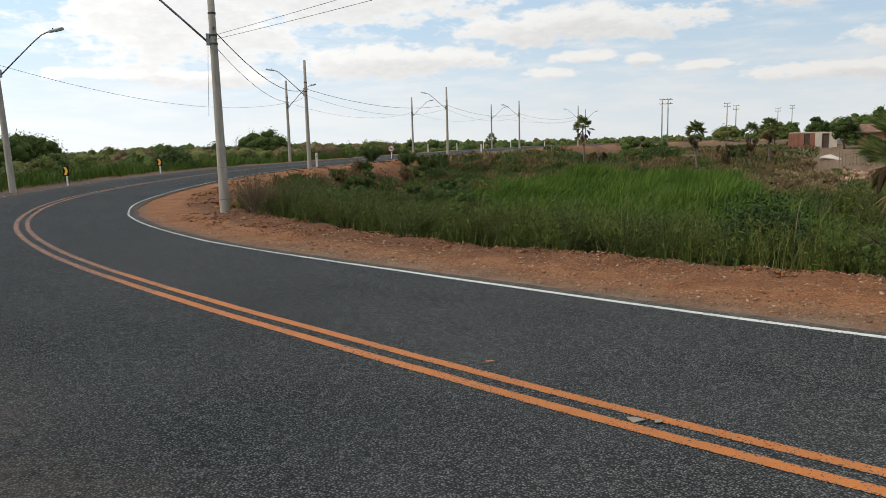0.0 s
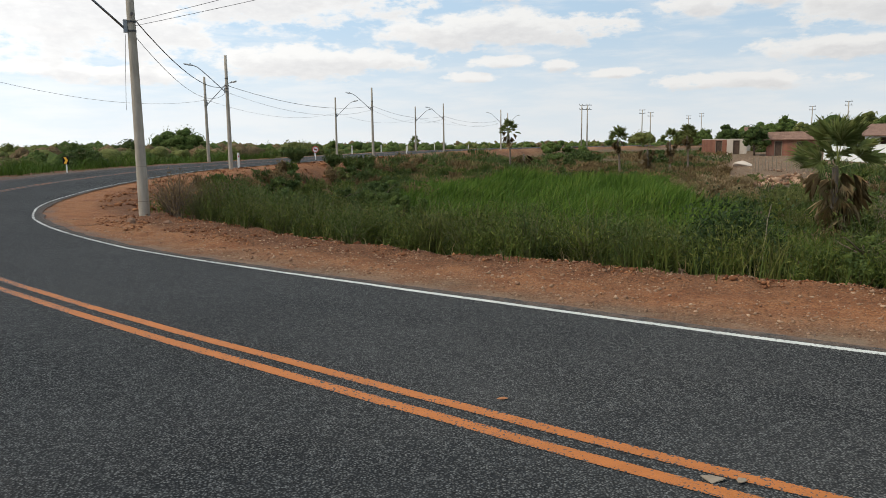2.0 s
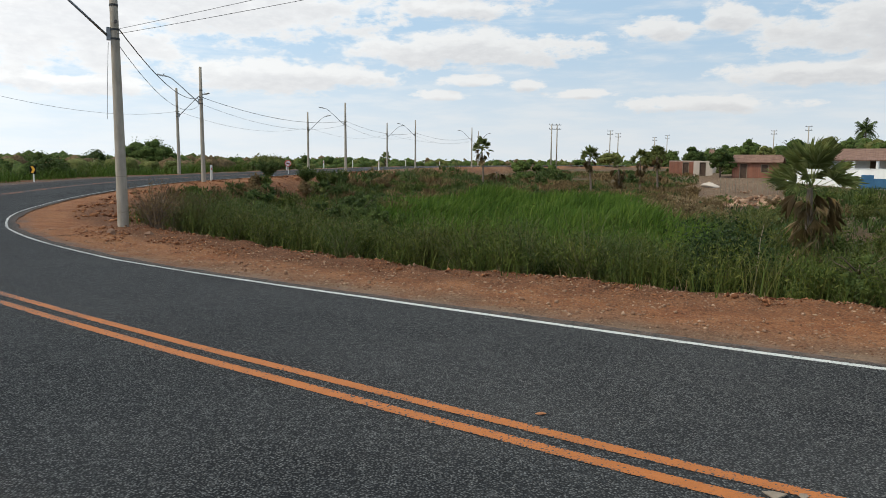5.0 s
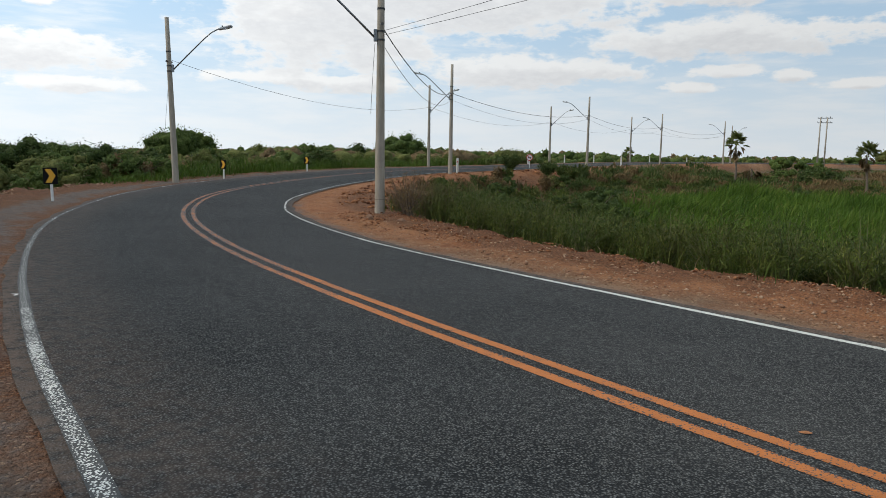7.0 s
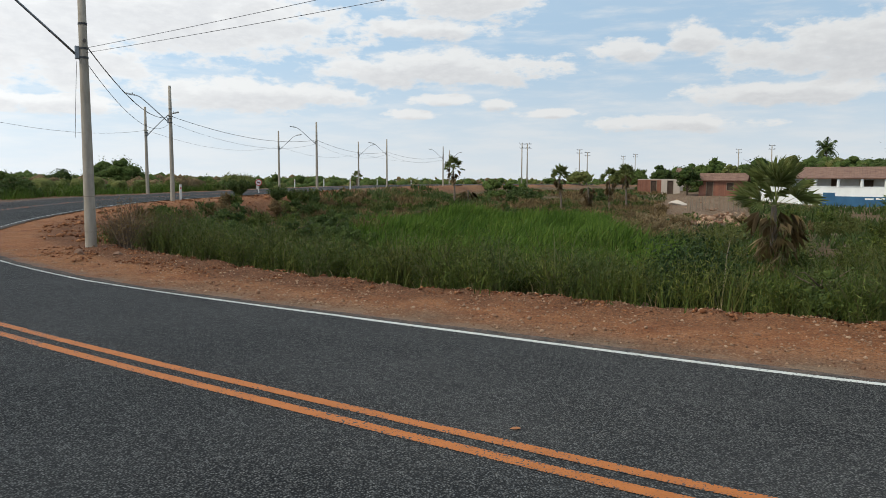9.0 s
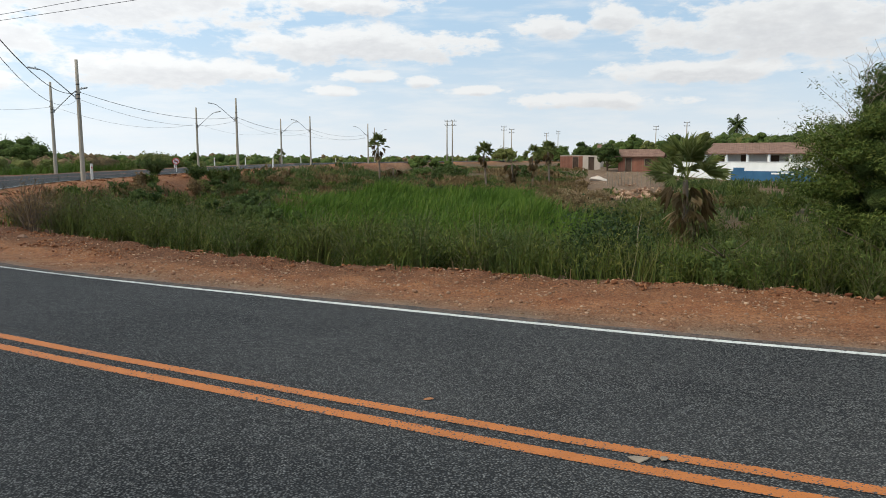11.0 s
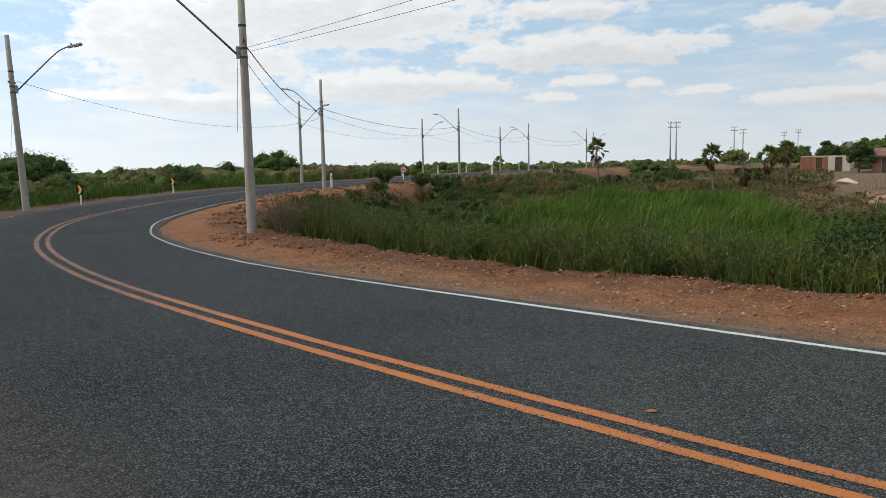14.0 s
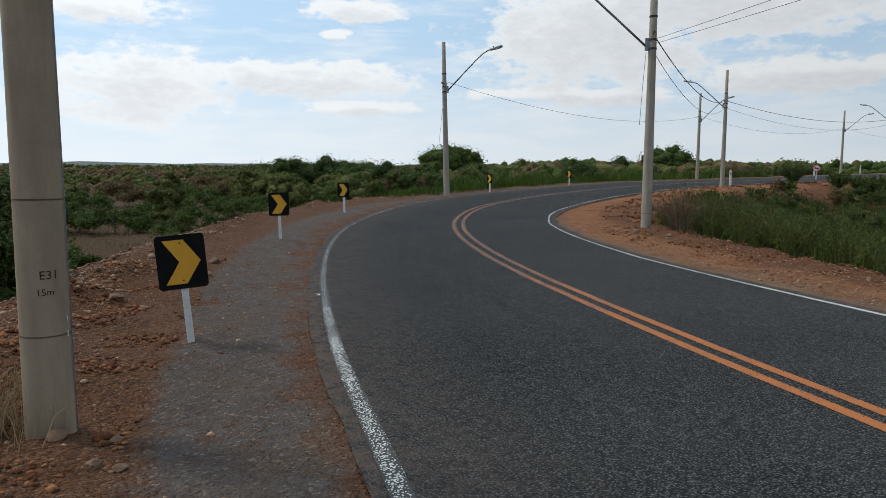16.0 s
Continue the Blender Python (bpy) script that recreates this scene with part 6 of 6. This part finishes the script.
    # larger feathery bushes on the far bank and across the hollow
    for i in range(66):
        y0 = r.uniform(24, 76)
        k = int(np.argmin(np.abs(ROAD[:, 1] - y0) + 1e3 * (ROAD[:, 0] > 0) * (ROAD[:, 1] < 100)))
        d = r.triangular(7.5, 24, 11)
        x, y = ROAD[k] + INWARD[k] * d
        seed += 1
        dist = math.hypot(x, y)
        h = r.uniform(0.8, 1.4)
        broom(x, y, h * r.uniform(1.1, 1.8), h, r.choice((M_LEAF_MID, M_LEAF_MID, M_WEED, M_LEAF_DARK, M_LEAF_OLIVE, M_LEAF_DRY)), "feathery bush across the hollow", seed, 34, 28, 0.006 + 0.0004 * dist, 0.01 + 0.0008 * dist, 5.0, "bushes across the hollow")
    for i in range(44):
        y0 = r.uniform(36, 78)
        k = int(np.argmin(np.abs(ROAD[:, 1] - y0) + 1e3 * (ROAD[:, 0] > 0) * (ROAD[:, 1] < 100)))
        x, y = ROAD[k] + INWARD[k] * r.uniform(6.6, 11.0)
        if abs(math.degrees(math.atan2(x, y)) + 10.5) < 0.9:
            continue
        seed += 1
        h = r.uniform(0.8, 1.7)
        broom(x, y, h * r.uniform(0.9, 1.5), h, r.choice((M_LEAF_MID, M_LEAF_MID, M_LEAF_DARK, M_LEAF_DRY)), "feathery bush on the slope of the far bank", seed, 30, 32, 0.025, 0.052, 4.5, "bushes across the hollow")
    for az, dist, w, h in ((-12.0, 62, 2.4, 1.7), (-9.1, 61, 1.7, 1.5), (-6.6, 58, 2.4, 1.7), (-4.6, 54, 2.2, 1.4), (-14.5, 31, 2.0, 1.1), (-16.0, 28.5, 1.8, 1.0)):
        x, y = polar(az, dist)
        seed += 1
        broom(x, y, w, h, M_LEAF_DARK, "tall feathery dark green bush on the far bank", seed, 60, 60, 0.006 + 0.0004 * dist, 0.008 + 0.0006 * dist, 5.0, "bushes across the hollow")
    for i in range(58):
        x, y = r.uniform(-13, 2.5), r.uniform(14.5, 48)
        d = float(inner(x, y)[0])
        if d < 8.6 or bool(reed_zone(np.array([x]), np.array([y]))[0]) or math.hypot(x + 7.6, y - 19.9) < 2.0:
            continue
        w = r.uniform(1.3, 2.8)
        tone = r.choice((0, 0, 0, 1))
        bush(x, y, w, min(1.7, w * r.uniform(0.5, 0.75)), tone, leaf=0.012 + 0.0009 * math.hypot(x, y), n=1600, group="shrubs in the hollow", label="dark green feathery shrub in the hollow" if tone == 0 else "green feathery shrub in the hollow")
    # scrub between the marsh and the houses
    for i in range(48):
        az, dist = r.uniform(-3, 27), r.uniform(58, 135)
        x, y = polar(az, dist)
        if float(inner(x, y)[0]) < 8 or (az > 19 and 60 < dist < 110):
            continue
        w = r.uniform(2.0, 4.2)
        bush(x, y, w, w * r.uniform(0.25, 0.4), r.choice((0, 1, 2, 3, 3)), group="scrub behind the marsh")
    for az, dist, w, h, k in ((9.5, 96, 3.6, 1.6, 0), (8.2, 98, 4.4, 1.7, 1), (10.8, 97, 4.0, 1.5, 0), (7.0, 92, 3.0, 1.2, 1)):
        x, y = polar(az, dist)
        bush(x, y, w, h, k, group="scrub behind the marsh")
    for i in range(66):
        az, dist = (r.uniform(16.2, 22.3), r.uniform(43, 57)) if i % 2 else (r.uniform(9, 32), r.uniform(50, 80))
        x, y = polar(az, dist)
        seed += 1
        w = r.uniform(1.6, 3.0)
        tone = (M_STRAW if i % 4 == 1 else M_LEAF_DRY) if i % 2 else r.choice((M_LEAF_MID, M_WEED, M_LEAF_OLIVE, M_LEAF_DRY))
        broom(x, y, w, w * r.uniform(0.35, 0.5) if i % 2 == 0 else r.uniform(0.8, 1.25), tone, "heap of dry brown brush beyond the marsh" if tone in (M_LEAF_DRY, M_STRAW) else "low green brush beyond the marsh", seed, 34, 24, 0.03, 0.05, 4.0, "brush beyond the marsh")
    # trees among the houses
    for az, dist, w, h, k in ((20.6, 135, 4.5, 4.8, 0), (22.5, 101, 4.2, 3.8, 0), (24.2, 128, 6.5, 5.2, 1), (25.5, 126, 5, 4.6, 2), (27.6, 112, 6.5, 5.4, 0), (29.5, 120, 6, 5.2, 2), (30.6, 118, 5.0, 4.8, 1), (33.0, 115, 6, 5, 1), (35.5, 110, 6, 5.2, 0), (19.0, 118, 3.2, 3.6, 1), (38, 100, 7, 5.2, 0), (17.8, 160, 6, 4, 2), (22, 170, 8, 4.6, 1), (14.5, 190, 7, 3.4, 2), (23.2, 150, 8, 4.6, 1), (26.6, 150, 8, 4.8, 1), (28.4, 142, 7, 4.7, 2), (30.2, 150, 8, 5.0, 0), (31.2, 140, 9, 6.2, 1), (32.6, 138, 8, 5.4, 2), (34.2, 135, 8, 4.8, 1), (37.0, 132, 9, 5.0, 2)):
        x, y = polar(az, dist)
        bush(x, y, w, h * 1.28, k, "tree", lift=0.15, label="leafy green tree among the houses", trunk=0.12, group="trees among the houses")
    for i in range(28):
        x, y = r.uniform(8.5, 19), r.uniform(13, 31)
        if float(inner(x, y)[0]) < 8.5 or math.hypot(x - 12.6, y - 23.4) < 1.6:
            continue
        seed += 1
        h = r.uniform(0.9, 1.6)
        broom(x, y, h * r.uniform(0.9, 1.4), h, r.choice((M_WEED, M_WEED, M_LEAF_OLIVE, M_LEAF_MID)), "feathery green weed bush with thin leaves on the bank", seed, 28, 26, 0.012, 0.02, 5.5)
    for i in range(34):
        x, y = r.uniform(4.2, 11.5), r.uniform(11.2, 19)
        d = float(inner(x, y)[0])
        if d < 7.6 or abs(math.degrees(math.atan2(x, y)) - 28.3) < 2.2 or math.hypot(x - 4.8, y - 12.5) < 1.0:
            continue
        seed += 1
        h = r.uniform(1.3, 1.9)
        broom(x, y, h * r.uniform(0.7, 1.0), h, r.choice((M_WEED, M_WEED, M_LEAF_OLIVE, M_LEAF_OLIVE)), "tall feathery yellowish green weed bush on the bank", seed, 36, 34, 0.009, 0.012, 6.5)
    for i in range(26):
        az, dist = r.uniform(24, 38), r.uniform(27, 62)
        if abs(az - 28.3) < 1.6 and dist < 30:
            continue
        x, y = polar(az, dist)
        seed += 1
        h = r.uniform(1.0, 1.7)
        broom(x, y, h * r.uniform(1.1, 1.7), h, r.choice((M_LEAF_MID, M_WEED, M_LEAF_OLIVE)), "green feathery bush beyond the palm", seed, 28, 28, 0.01 + 0.0003 * dist, 0.014 + 0.0008 * dist, 4.5, "bushes across the hollow")
    for i in range(14):
        x, y = r.uniform(13.5, 21), r.uniform(24, 40)
        seed += 1
        h = r.uniform(1.1, 1.7)
        broom(x, y, h * r.uniform(1.0, 1.5), h, r.choice((M_WEED, M_LEAF_OLIVE)), "feathery green weed bush with thin leaves on the bank", seed, 30, 26, 0.016, 0.03, 5.0)
    # a bluish broad-leaved plant and the pale stick beside it
    p = np.random.default_rng(9).normal(size=(8000, 3)) * np.array([0.38, 0.4, 0.34])
    x, y = 5.2, 12.55
    top = thing("milkweed_bush", Matrix.Translation((x, y, gz(x, y))), "bluish green broad-leaved bush at the edge of the bank", "shrub")
    part("trunk", limbs(1.1, 0.4, 7, 91, 0.02, 0.05), M_BARK, top)
    p[:, 2] = np.abs(p[:, 2] + 0.7)
    v, q = leaves(p, 0.034, seed=91, long=2.2)
    mesh_part("crown", tri_mesh("crown", v, q, M_LEAF_BLUE), top)
    x, y = 5.42, 11.85
    z = gz(x, y)
    ob = tagged(part("stick", tube([(0, 0, -0.1), (0.01, 0, 0.4), (0.04, 0, 0.8), (0.06, 0.0, 1.15), (0.12, 0.02, 1.42)], [0.013, 0.012, 0.01, 0.008, 0.005], 6), M_OLD_WOOD), "pale thin stick standing upright among the weeds", "stick")
    ob.matrix_world = pose(x, y, z)
    # dry grass round the foot of the near pole, and tall grass beyond the outer shoulder
    p = np.random.default_rng(11).normal(size=(1500, 2)) * np.array([0.26, 0.24]) + np.array([-5.35, 1.65])
    stuff("dry_tuft", blades(p, ground_z(p[:, 0], p[:, 1]), 0.34 + 0 * p[:, 0], 0.005, 0.8, 0.6, 12), M_STRAW, "tuft of dry brown grass at the foot of a pole", "grass")
    p = scatter(52000, -36, -12, 14, 75, lambda x, y: (inner(x, y) < -4.7) & (inner(x, y) > -13) & (y > 26) & (waves(x, y, 6, 13) > -0.5), 14)
    stuff("tall_verge_grass", blades(p, ground_z(p[:, 0], p[:, 1]), 0.5 + (0.4 + 0.4 * waves(p[:, 0], p[:, 1], 5, 15)) * step(p[:, 1], 29, 36), 0.026, 1.2, 0.6, 16), M_REED, "tall green grass beyond the outer shoulder", "grass")
    p = scatter(26000, -48, -7, -2, 42, lambda x, y: (inner(x, y) < -9.5) & (waves(x, y, 5, 17) < 0.35) & (waves(x, y, 2.2, 21) > -0.4), 22)
    stuff("dry_plain_grass", blades(p, ground_z(p[:, 0], p[:, 1]), 0.28 + 0.12 * waves(p[:, 0], p[:, 1], 3, 23), 0.014, 1.0, 0.6, 24), M_LEAF_DRY, "dry brown grass on the plain below the road", "grass")
    p = scatter(30000, -48, -7, -2, 42, lambda x, y: (inner(x, y) < -11.5) & (waves(x, y, 5, 17) > 0.1), 18)
    stuff("low_plain_grass", blades(p, ground_z(p[:, 0], p[:, 1]), 0.3 + 0.12 * waves(p[:, 0], p[:, 1], 4, 19), 0.016, 0.9, 0.6, 20), M_FAR_OLIVE, "patchy low grass on the plain below the road", "grass")


growth()


# ---- houses ----
def wall_with_openings(w, h, thick, openings):
    """A wall along x, standing on z = 0, with rectangular openings (x0, x1, z0, z1) right through it."""
    bm = bmesh.new()
    xs = sorted({-w / 2, w / 2, *[v for o in openings for v in o[:2]]})
    zs = sorted({0.0, h, *[v for o in openings for v in o[2:]]})
    for x0, x1 in zip(xs, xs[1:]):
        for z0, z1 in zip(zs, zs[1:]):
            mx, mz = (x0 + x1) / 2, (z0 + z1) / 2
            if any(o[0] < mx < o[1] and o[2] < mz < o[3] for o in openings):
                continue
            box(x1 - x0, thick, z1 - z0, Matrix.Translation((mx, 0, mz)), 0, bm)
    bmesh.ops.remove_doubles(bm, verts=bm.verts, dist=0.0005)
    inside = [f for f in bm.faces if sum(1 for g in bm.faces if g is not f and (g.calc_center_median() - f.calc_center_median()).length < 1e-4)]
    bmesh.ops.delete(bm, geom=inside, context="FACES")
    return bm


def gable_roof(w, d, h, rise, over=0.35, thick=0.12):
    bm = bmesh.new()
    a, b = w / 2 + over, d / 2 + over
    drop = rise * over / (d / 2)
    prof = [(-b, h - drop), (0, h + rise), (b, h - drop)]
    lo = [[bm.verts.new((x, y, z)) for y, z in prof] for x in (-a, a)]
    hi = [[bm.verts.new((x, y, z + thick)) for y, z in prof] for x in (-a, a)]
    for k in (0, 1):
        bm.faces.new((lo[0][k], lo[1][k], lo[1][k + 1], lo[0][k + 1]))
        bm.faces.new((hi[0][k], hi[0][k + 1], hi[1][k + 1], hi[1][k]))
    for s in (0, 1):
        bm.faces.new((lo[s][0], lo[s][1], hi[s][1], hi[s][0]))
        bm.faces.new((lo[s][1], lo[s][2], hi[s][2], hi[s][1]))
    for k in (0, 2):
        bm.faces.new((lo[0][k], hi[0][k], hi[1][k], lo[1][k]))
    bmesh.ops.recalc_face_normals(bm, faces=bm.faces)
    return bm


def house(x, y, z, w, d, h, rise, turn, wall, label, openings, roof=True):
    top = thing("house", pose(x, y, z, 0, 0, turn), label, "house", "houses behind the marsh")
    t = 0.15
    part("wall", wall_with_openings(w, h, t, openings), wall, top).matrix_local = pose(0, -d / 2 + t / 2, 0)
    part("wall", wall_with_openings(w, h, t, []), wall, top).matrix_local = pose(0, d / 2 - t / 2, 0)
    for s in (-1, 1):
        bm = wall_with_openings(d - 2 * t, h, t, [])
        if roof:
            vs = [bm.verts.new((u, k * t / 2, v)) for k in (-1, 1) for u, v in ((-(d / 2 - t), h), (d / 2 - t, h), (0, h + rise * 0.95))]
            bm.faces.new(vs[:3])
            bm.faces.new(vs[3:][::-1])
        part("wall", bm, wall, top).matrix_local = pose(s * (w / 2 - t / 2), 0, 0, 0, 0, 90)
    part("footing", box(w + 0.1, d + 0.1, 0.8, Matrix.Translation((0, 0, -0.4))), M_PLASTER, top)
    if roof:
        part("roof", gable_roof(w, d, h, rise), M_ROOF, top, "weathered clay tile roof")
    else:
        part("roof", box(w, d, 0.12, Matrix.Translation((0, 0, h + 0.06))), M_PLASTER, top)
    for x0, x1, z0, z1 in openings:
        name = "door" if z0 < 0.05 else "window"
        p = part(name, box(x1 - x0 - 0.06, 0.05, z1 - z0 - 0.04, Matrix.Translation(((x0 + x1) / 2, -d / 2 + t * 0.75, (z0 + z1) / 2)), 0.01), M_DARK_WOOD, top)
        part("frame", wall_with_openings(x1 - x0, z1 - z0, 0.08, [(-(x1 - x0) / 2 + 0.06, (x1 - x0) / 2 - 0.06, 0.06, z1 - z0 - 0.06)]), M_OLD_WOOD, p).matrix_local = pose((x0 + x1) / 2, -d / 2 + 0.02, z0)
    return top


def village():
    house(*polar(25.0, 103), 0.0, 5.6, 5, 2.2, 0.85, -30, M_BRICK, "low bare brick house with a clay tile roof", [(-1.9, -1.0, 0, 2.0), (0.6, 1.5, 0.9, 1.9)])
    house(*polar(20.0, 116), 0.2, 4.5, 4.5, 2.1, 1.0, -18, M_BRICK, "small bare brick building without a finished roof", [(-0.4, 0.5, 0, 2.0)], False)
    house(*polar(21.3, 112), 0.2, 2.6, 4.0, 2.05, 0.8, -22, M_PLASTER, "small pale plastered house front", [(-0.5, 0.4, 0, 2.0)], False)
    house(*polar(23.9, 140), 0.5, 10, 7, 2.6, 1.4, -25, M_PLASTER, "plastered house with a clay tile roof", [(-2.4, -1.5, 0, 2.0), (0.6, 1.5, 0.9, 1.9)])
    # the long white and blue wall and the building behind it
    ax, ay = polar(27.0, 92)
    bx, by = polar(31.4, 86)
    cx, cy = polar(39.5, 78)
    z = -0.45
    for (x0, y0), (x1, y1), blue in (((ax, ay), (bx, by), False), ((bx, by), (cx, cy), True)):
        ln, turn = math.hypot(x1 - x0, y1 - y0), math.degrees(math.atan2(y1 - y0, x1 - x0))
        top = thing("boundary_wall", pose((x0 + x1) / 2, (y0 + y1) / 2, z, 0, 0, turn), "whitewashed boundary wall painted blue below" if blue else "plain whitewashed boundary wall", "wall", "boundary walls")
        part("panel", box(ln, 0.18, 3.0, Matrix.Translation((0, 0, 0.4)), 0.01), M_WALL_WHITE, top)
        part("coping", box(ln + 0.02, 0.26, 0.08, Matrix.Translation((0, 0, 1.93)), 0.01), M_WALL_WHITE, top)
        if blue:
            part("blue_band", box(ln - 0.1, 0.03, 1.05, Matrix.Translation((0, -0.108, 0.45)), 0.004), M_WALL_BLUE, top, "painted blue band")
            for u in (-0.46, 0.12):
                part("blue_panel", box(1.4, 0.04, 1.45, Matrix.Translation((u * ln + 0.5, -0.115, 0.6)), 0.004), M_WALL_BLUE, top, "painted blue panel")
            for k in range(6):
                part("painted_sign_bar", box(0.9, 0.02, 0.16, Matrix.Translation((-1.5 + k * 1.15, -0.134, 0.75 + 0.05 * (k % 2))), 0.004), M_WALL_WHITE, top, "illegible white painted lettering")
    hx, hy = polar(34.5, 98)
    top = house(hx, hy, 0.25, 17, 8, 2.5, 0.95, -33, M_WALL_WHITE, "long white building with a veranda under clay tiles", [(-7, -6, 0.9, 2.0), (-4.2, -3.3, 0, 2.1), (-1, 0, 0.9, 2.0), (2.5, 3.4, 0, 2.1), (5.4, 6.4, 0.9, 2.0)])
    part("veranda_roof", box(17.4, 2.6, 0.12, Matrix.Translation((0, -5.2, 2.38)) @ Matrix.Rotation(radians(10), 4, "X")), M_ROOF, top, "veranda roof of clay tiles")
    for k in range(8):
        part("column", tube([(-8 + k * 16 / 7, -6.2, -0.6), (-8 + k * 16 / 7, -6.2, 2.2)], [0.17, 0.17], 10), M_WALL_WHITE, top, "white column")
    # a stake fence, rubble and a sand heap
    r = random.Random(8)
    fx, fy = polar(24.4, 74)
    fence = thing("stake_fence", pose(fx, fy, gz(fx, fy)), "rough fence of grey wooden stakes", "fence")
    for i in range(16):
        u = -2.6 + i * 0.36
        part("stake", tube([(u, 0.9 * math.sin(i * 0.3), -0.3), (u + r.uniform(-0.1, 0.1), 0.9 * math.sin(i * 0.3), r.uniform(1.0, 1.5))], [0.045, 0.03], 5), M_OLD_WOOD, fence)
    x, y = polar(21.8, 86)
    bm = rock_mesh(70, 0.32, 3)
    bmesh.ops.scale(bm, vec=(1.15, 0.9, 1.7), verts=bm.verts)
    ob = tagged(part("sand_heap", bm, M_PLASTER, smooth=True), "pale heap of sand on the bare ground", "sand heap")
    ob.matrix_world = pose(x, y, gz(x, y) + 0.1)
    p = np.random.default_rng(21).normal(size=(900, 2)) * np.array([4.2, 2.6]) + np.array([20.5, 56.5])
    stones("rubble", p, 0.17, "heap of reddish rubble and broken bricks", 22)
    q = np.random.default_rng(23)
    a, far = np.radians(q.uniform(19.4, 26.5, 1100)), q.uniform(60, 98, 1100)
    p = np.stack([far * np.sin(a), far * np.cos(a)], 1)
    stones("yard_rubble", p[waves(p[:, 0], p[:, 1], 6, 24) > 0.0], 0.055, "scattered broken bricks and stones on the bare yard", 25)


village()


def power_pole(x, y, z, height, twin, label, turn=0):
    top = thing("power_pole", pose(x, y, z, 0, 0, turn), label, "power pole", "power poles")
    for u in ((-0.55, 0.55) if twin else (0,)):
        part("pole", tube([(u, 0, -0.3), (u, 0, height)], [0.16, 0.1], 10), M_CONCRETE, top, smooth=True)
    for h in (0.12, 0.95):
        part("crossarm", box(2.4 if twin else 1.5, 0.1, 0.13, Matrix.Translation((0.2 if twin else 0, 0.12, height - h)), 0.01), M_STEEL, top)
        for u in (-1.0, -0.4, 0.4, 1.0) if twin else (-0.6, 0.6):
            part("insulator", tube([(u, 0.12, height - h + 0.05), (u, 0.12, height - h + 0.3)], [0.05, 0.035], 6), M_PORCELAIN, top)
    return top


for az, dist, height, twin, z in ((10.25, 150, 8.6, True, 1.2), (14.5, 190, 9.0, False, 1.4), (15.1, 195, 8.5, False, 1.4), (17.8, 240, 9, False, 1.5), (18.7, 250, 10, False, 1.5), (28.2, 190, 10, False, 1.0), (26.0, 210, 10, False, 1.0)):
    x, y = polar(az, dist)
    power_pole(x, y, gz(x, y), height + max(0.0, z - gz(x, y)), twin, "pair of concrete power poles with steel crossarms" if twin else "concrete power pole with steel crossarms", -az)
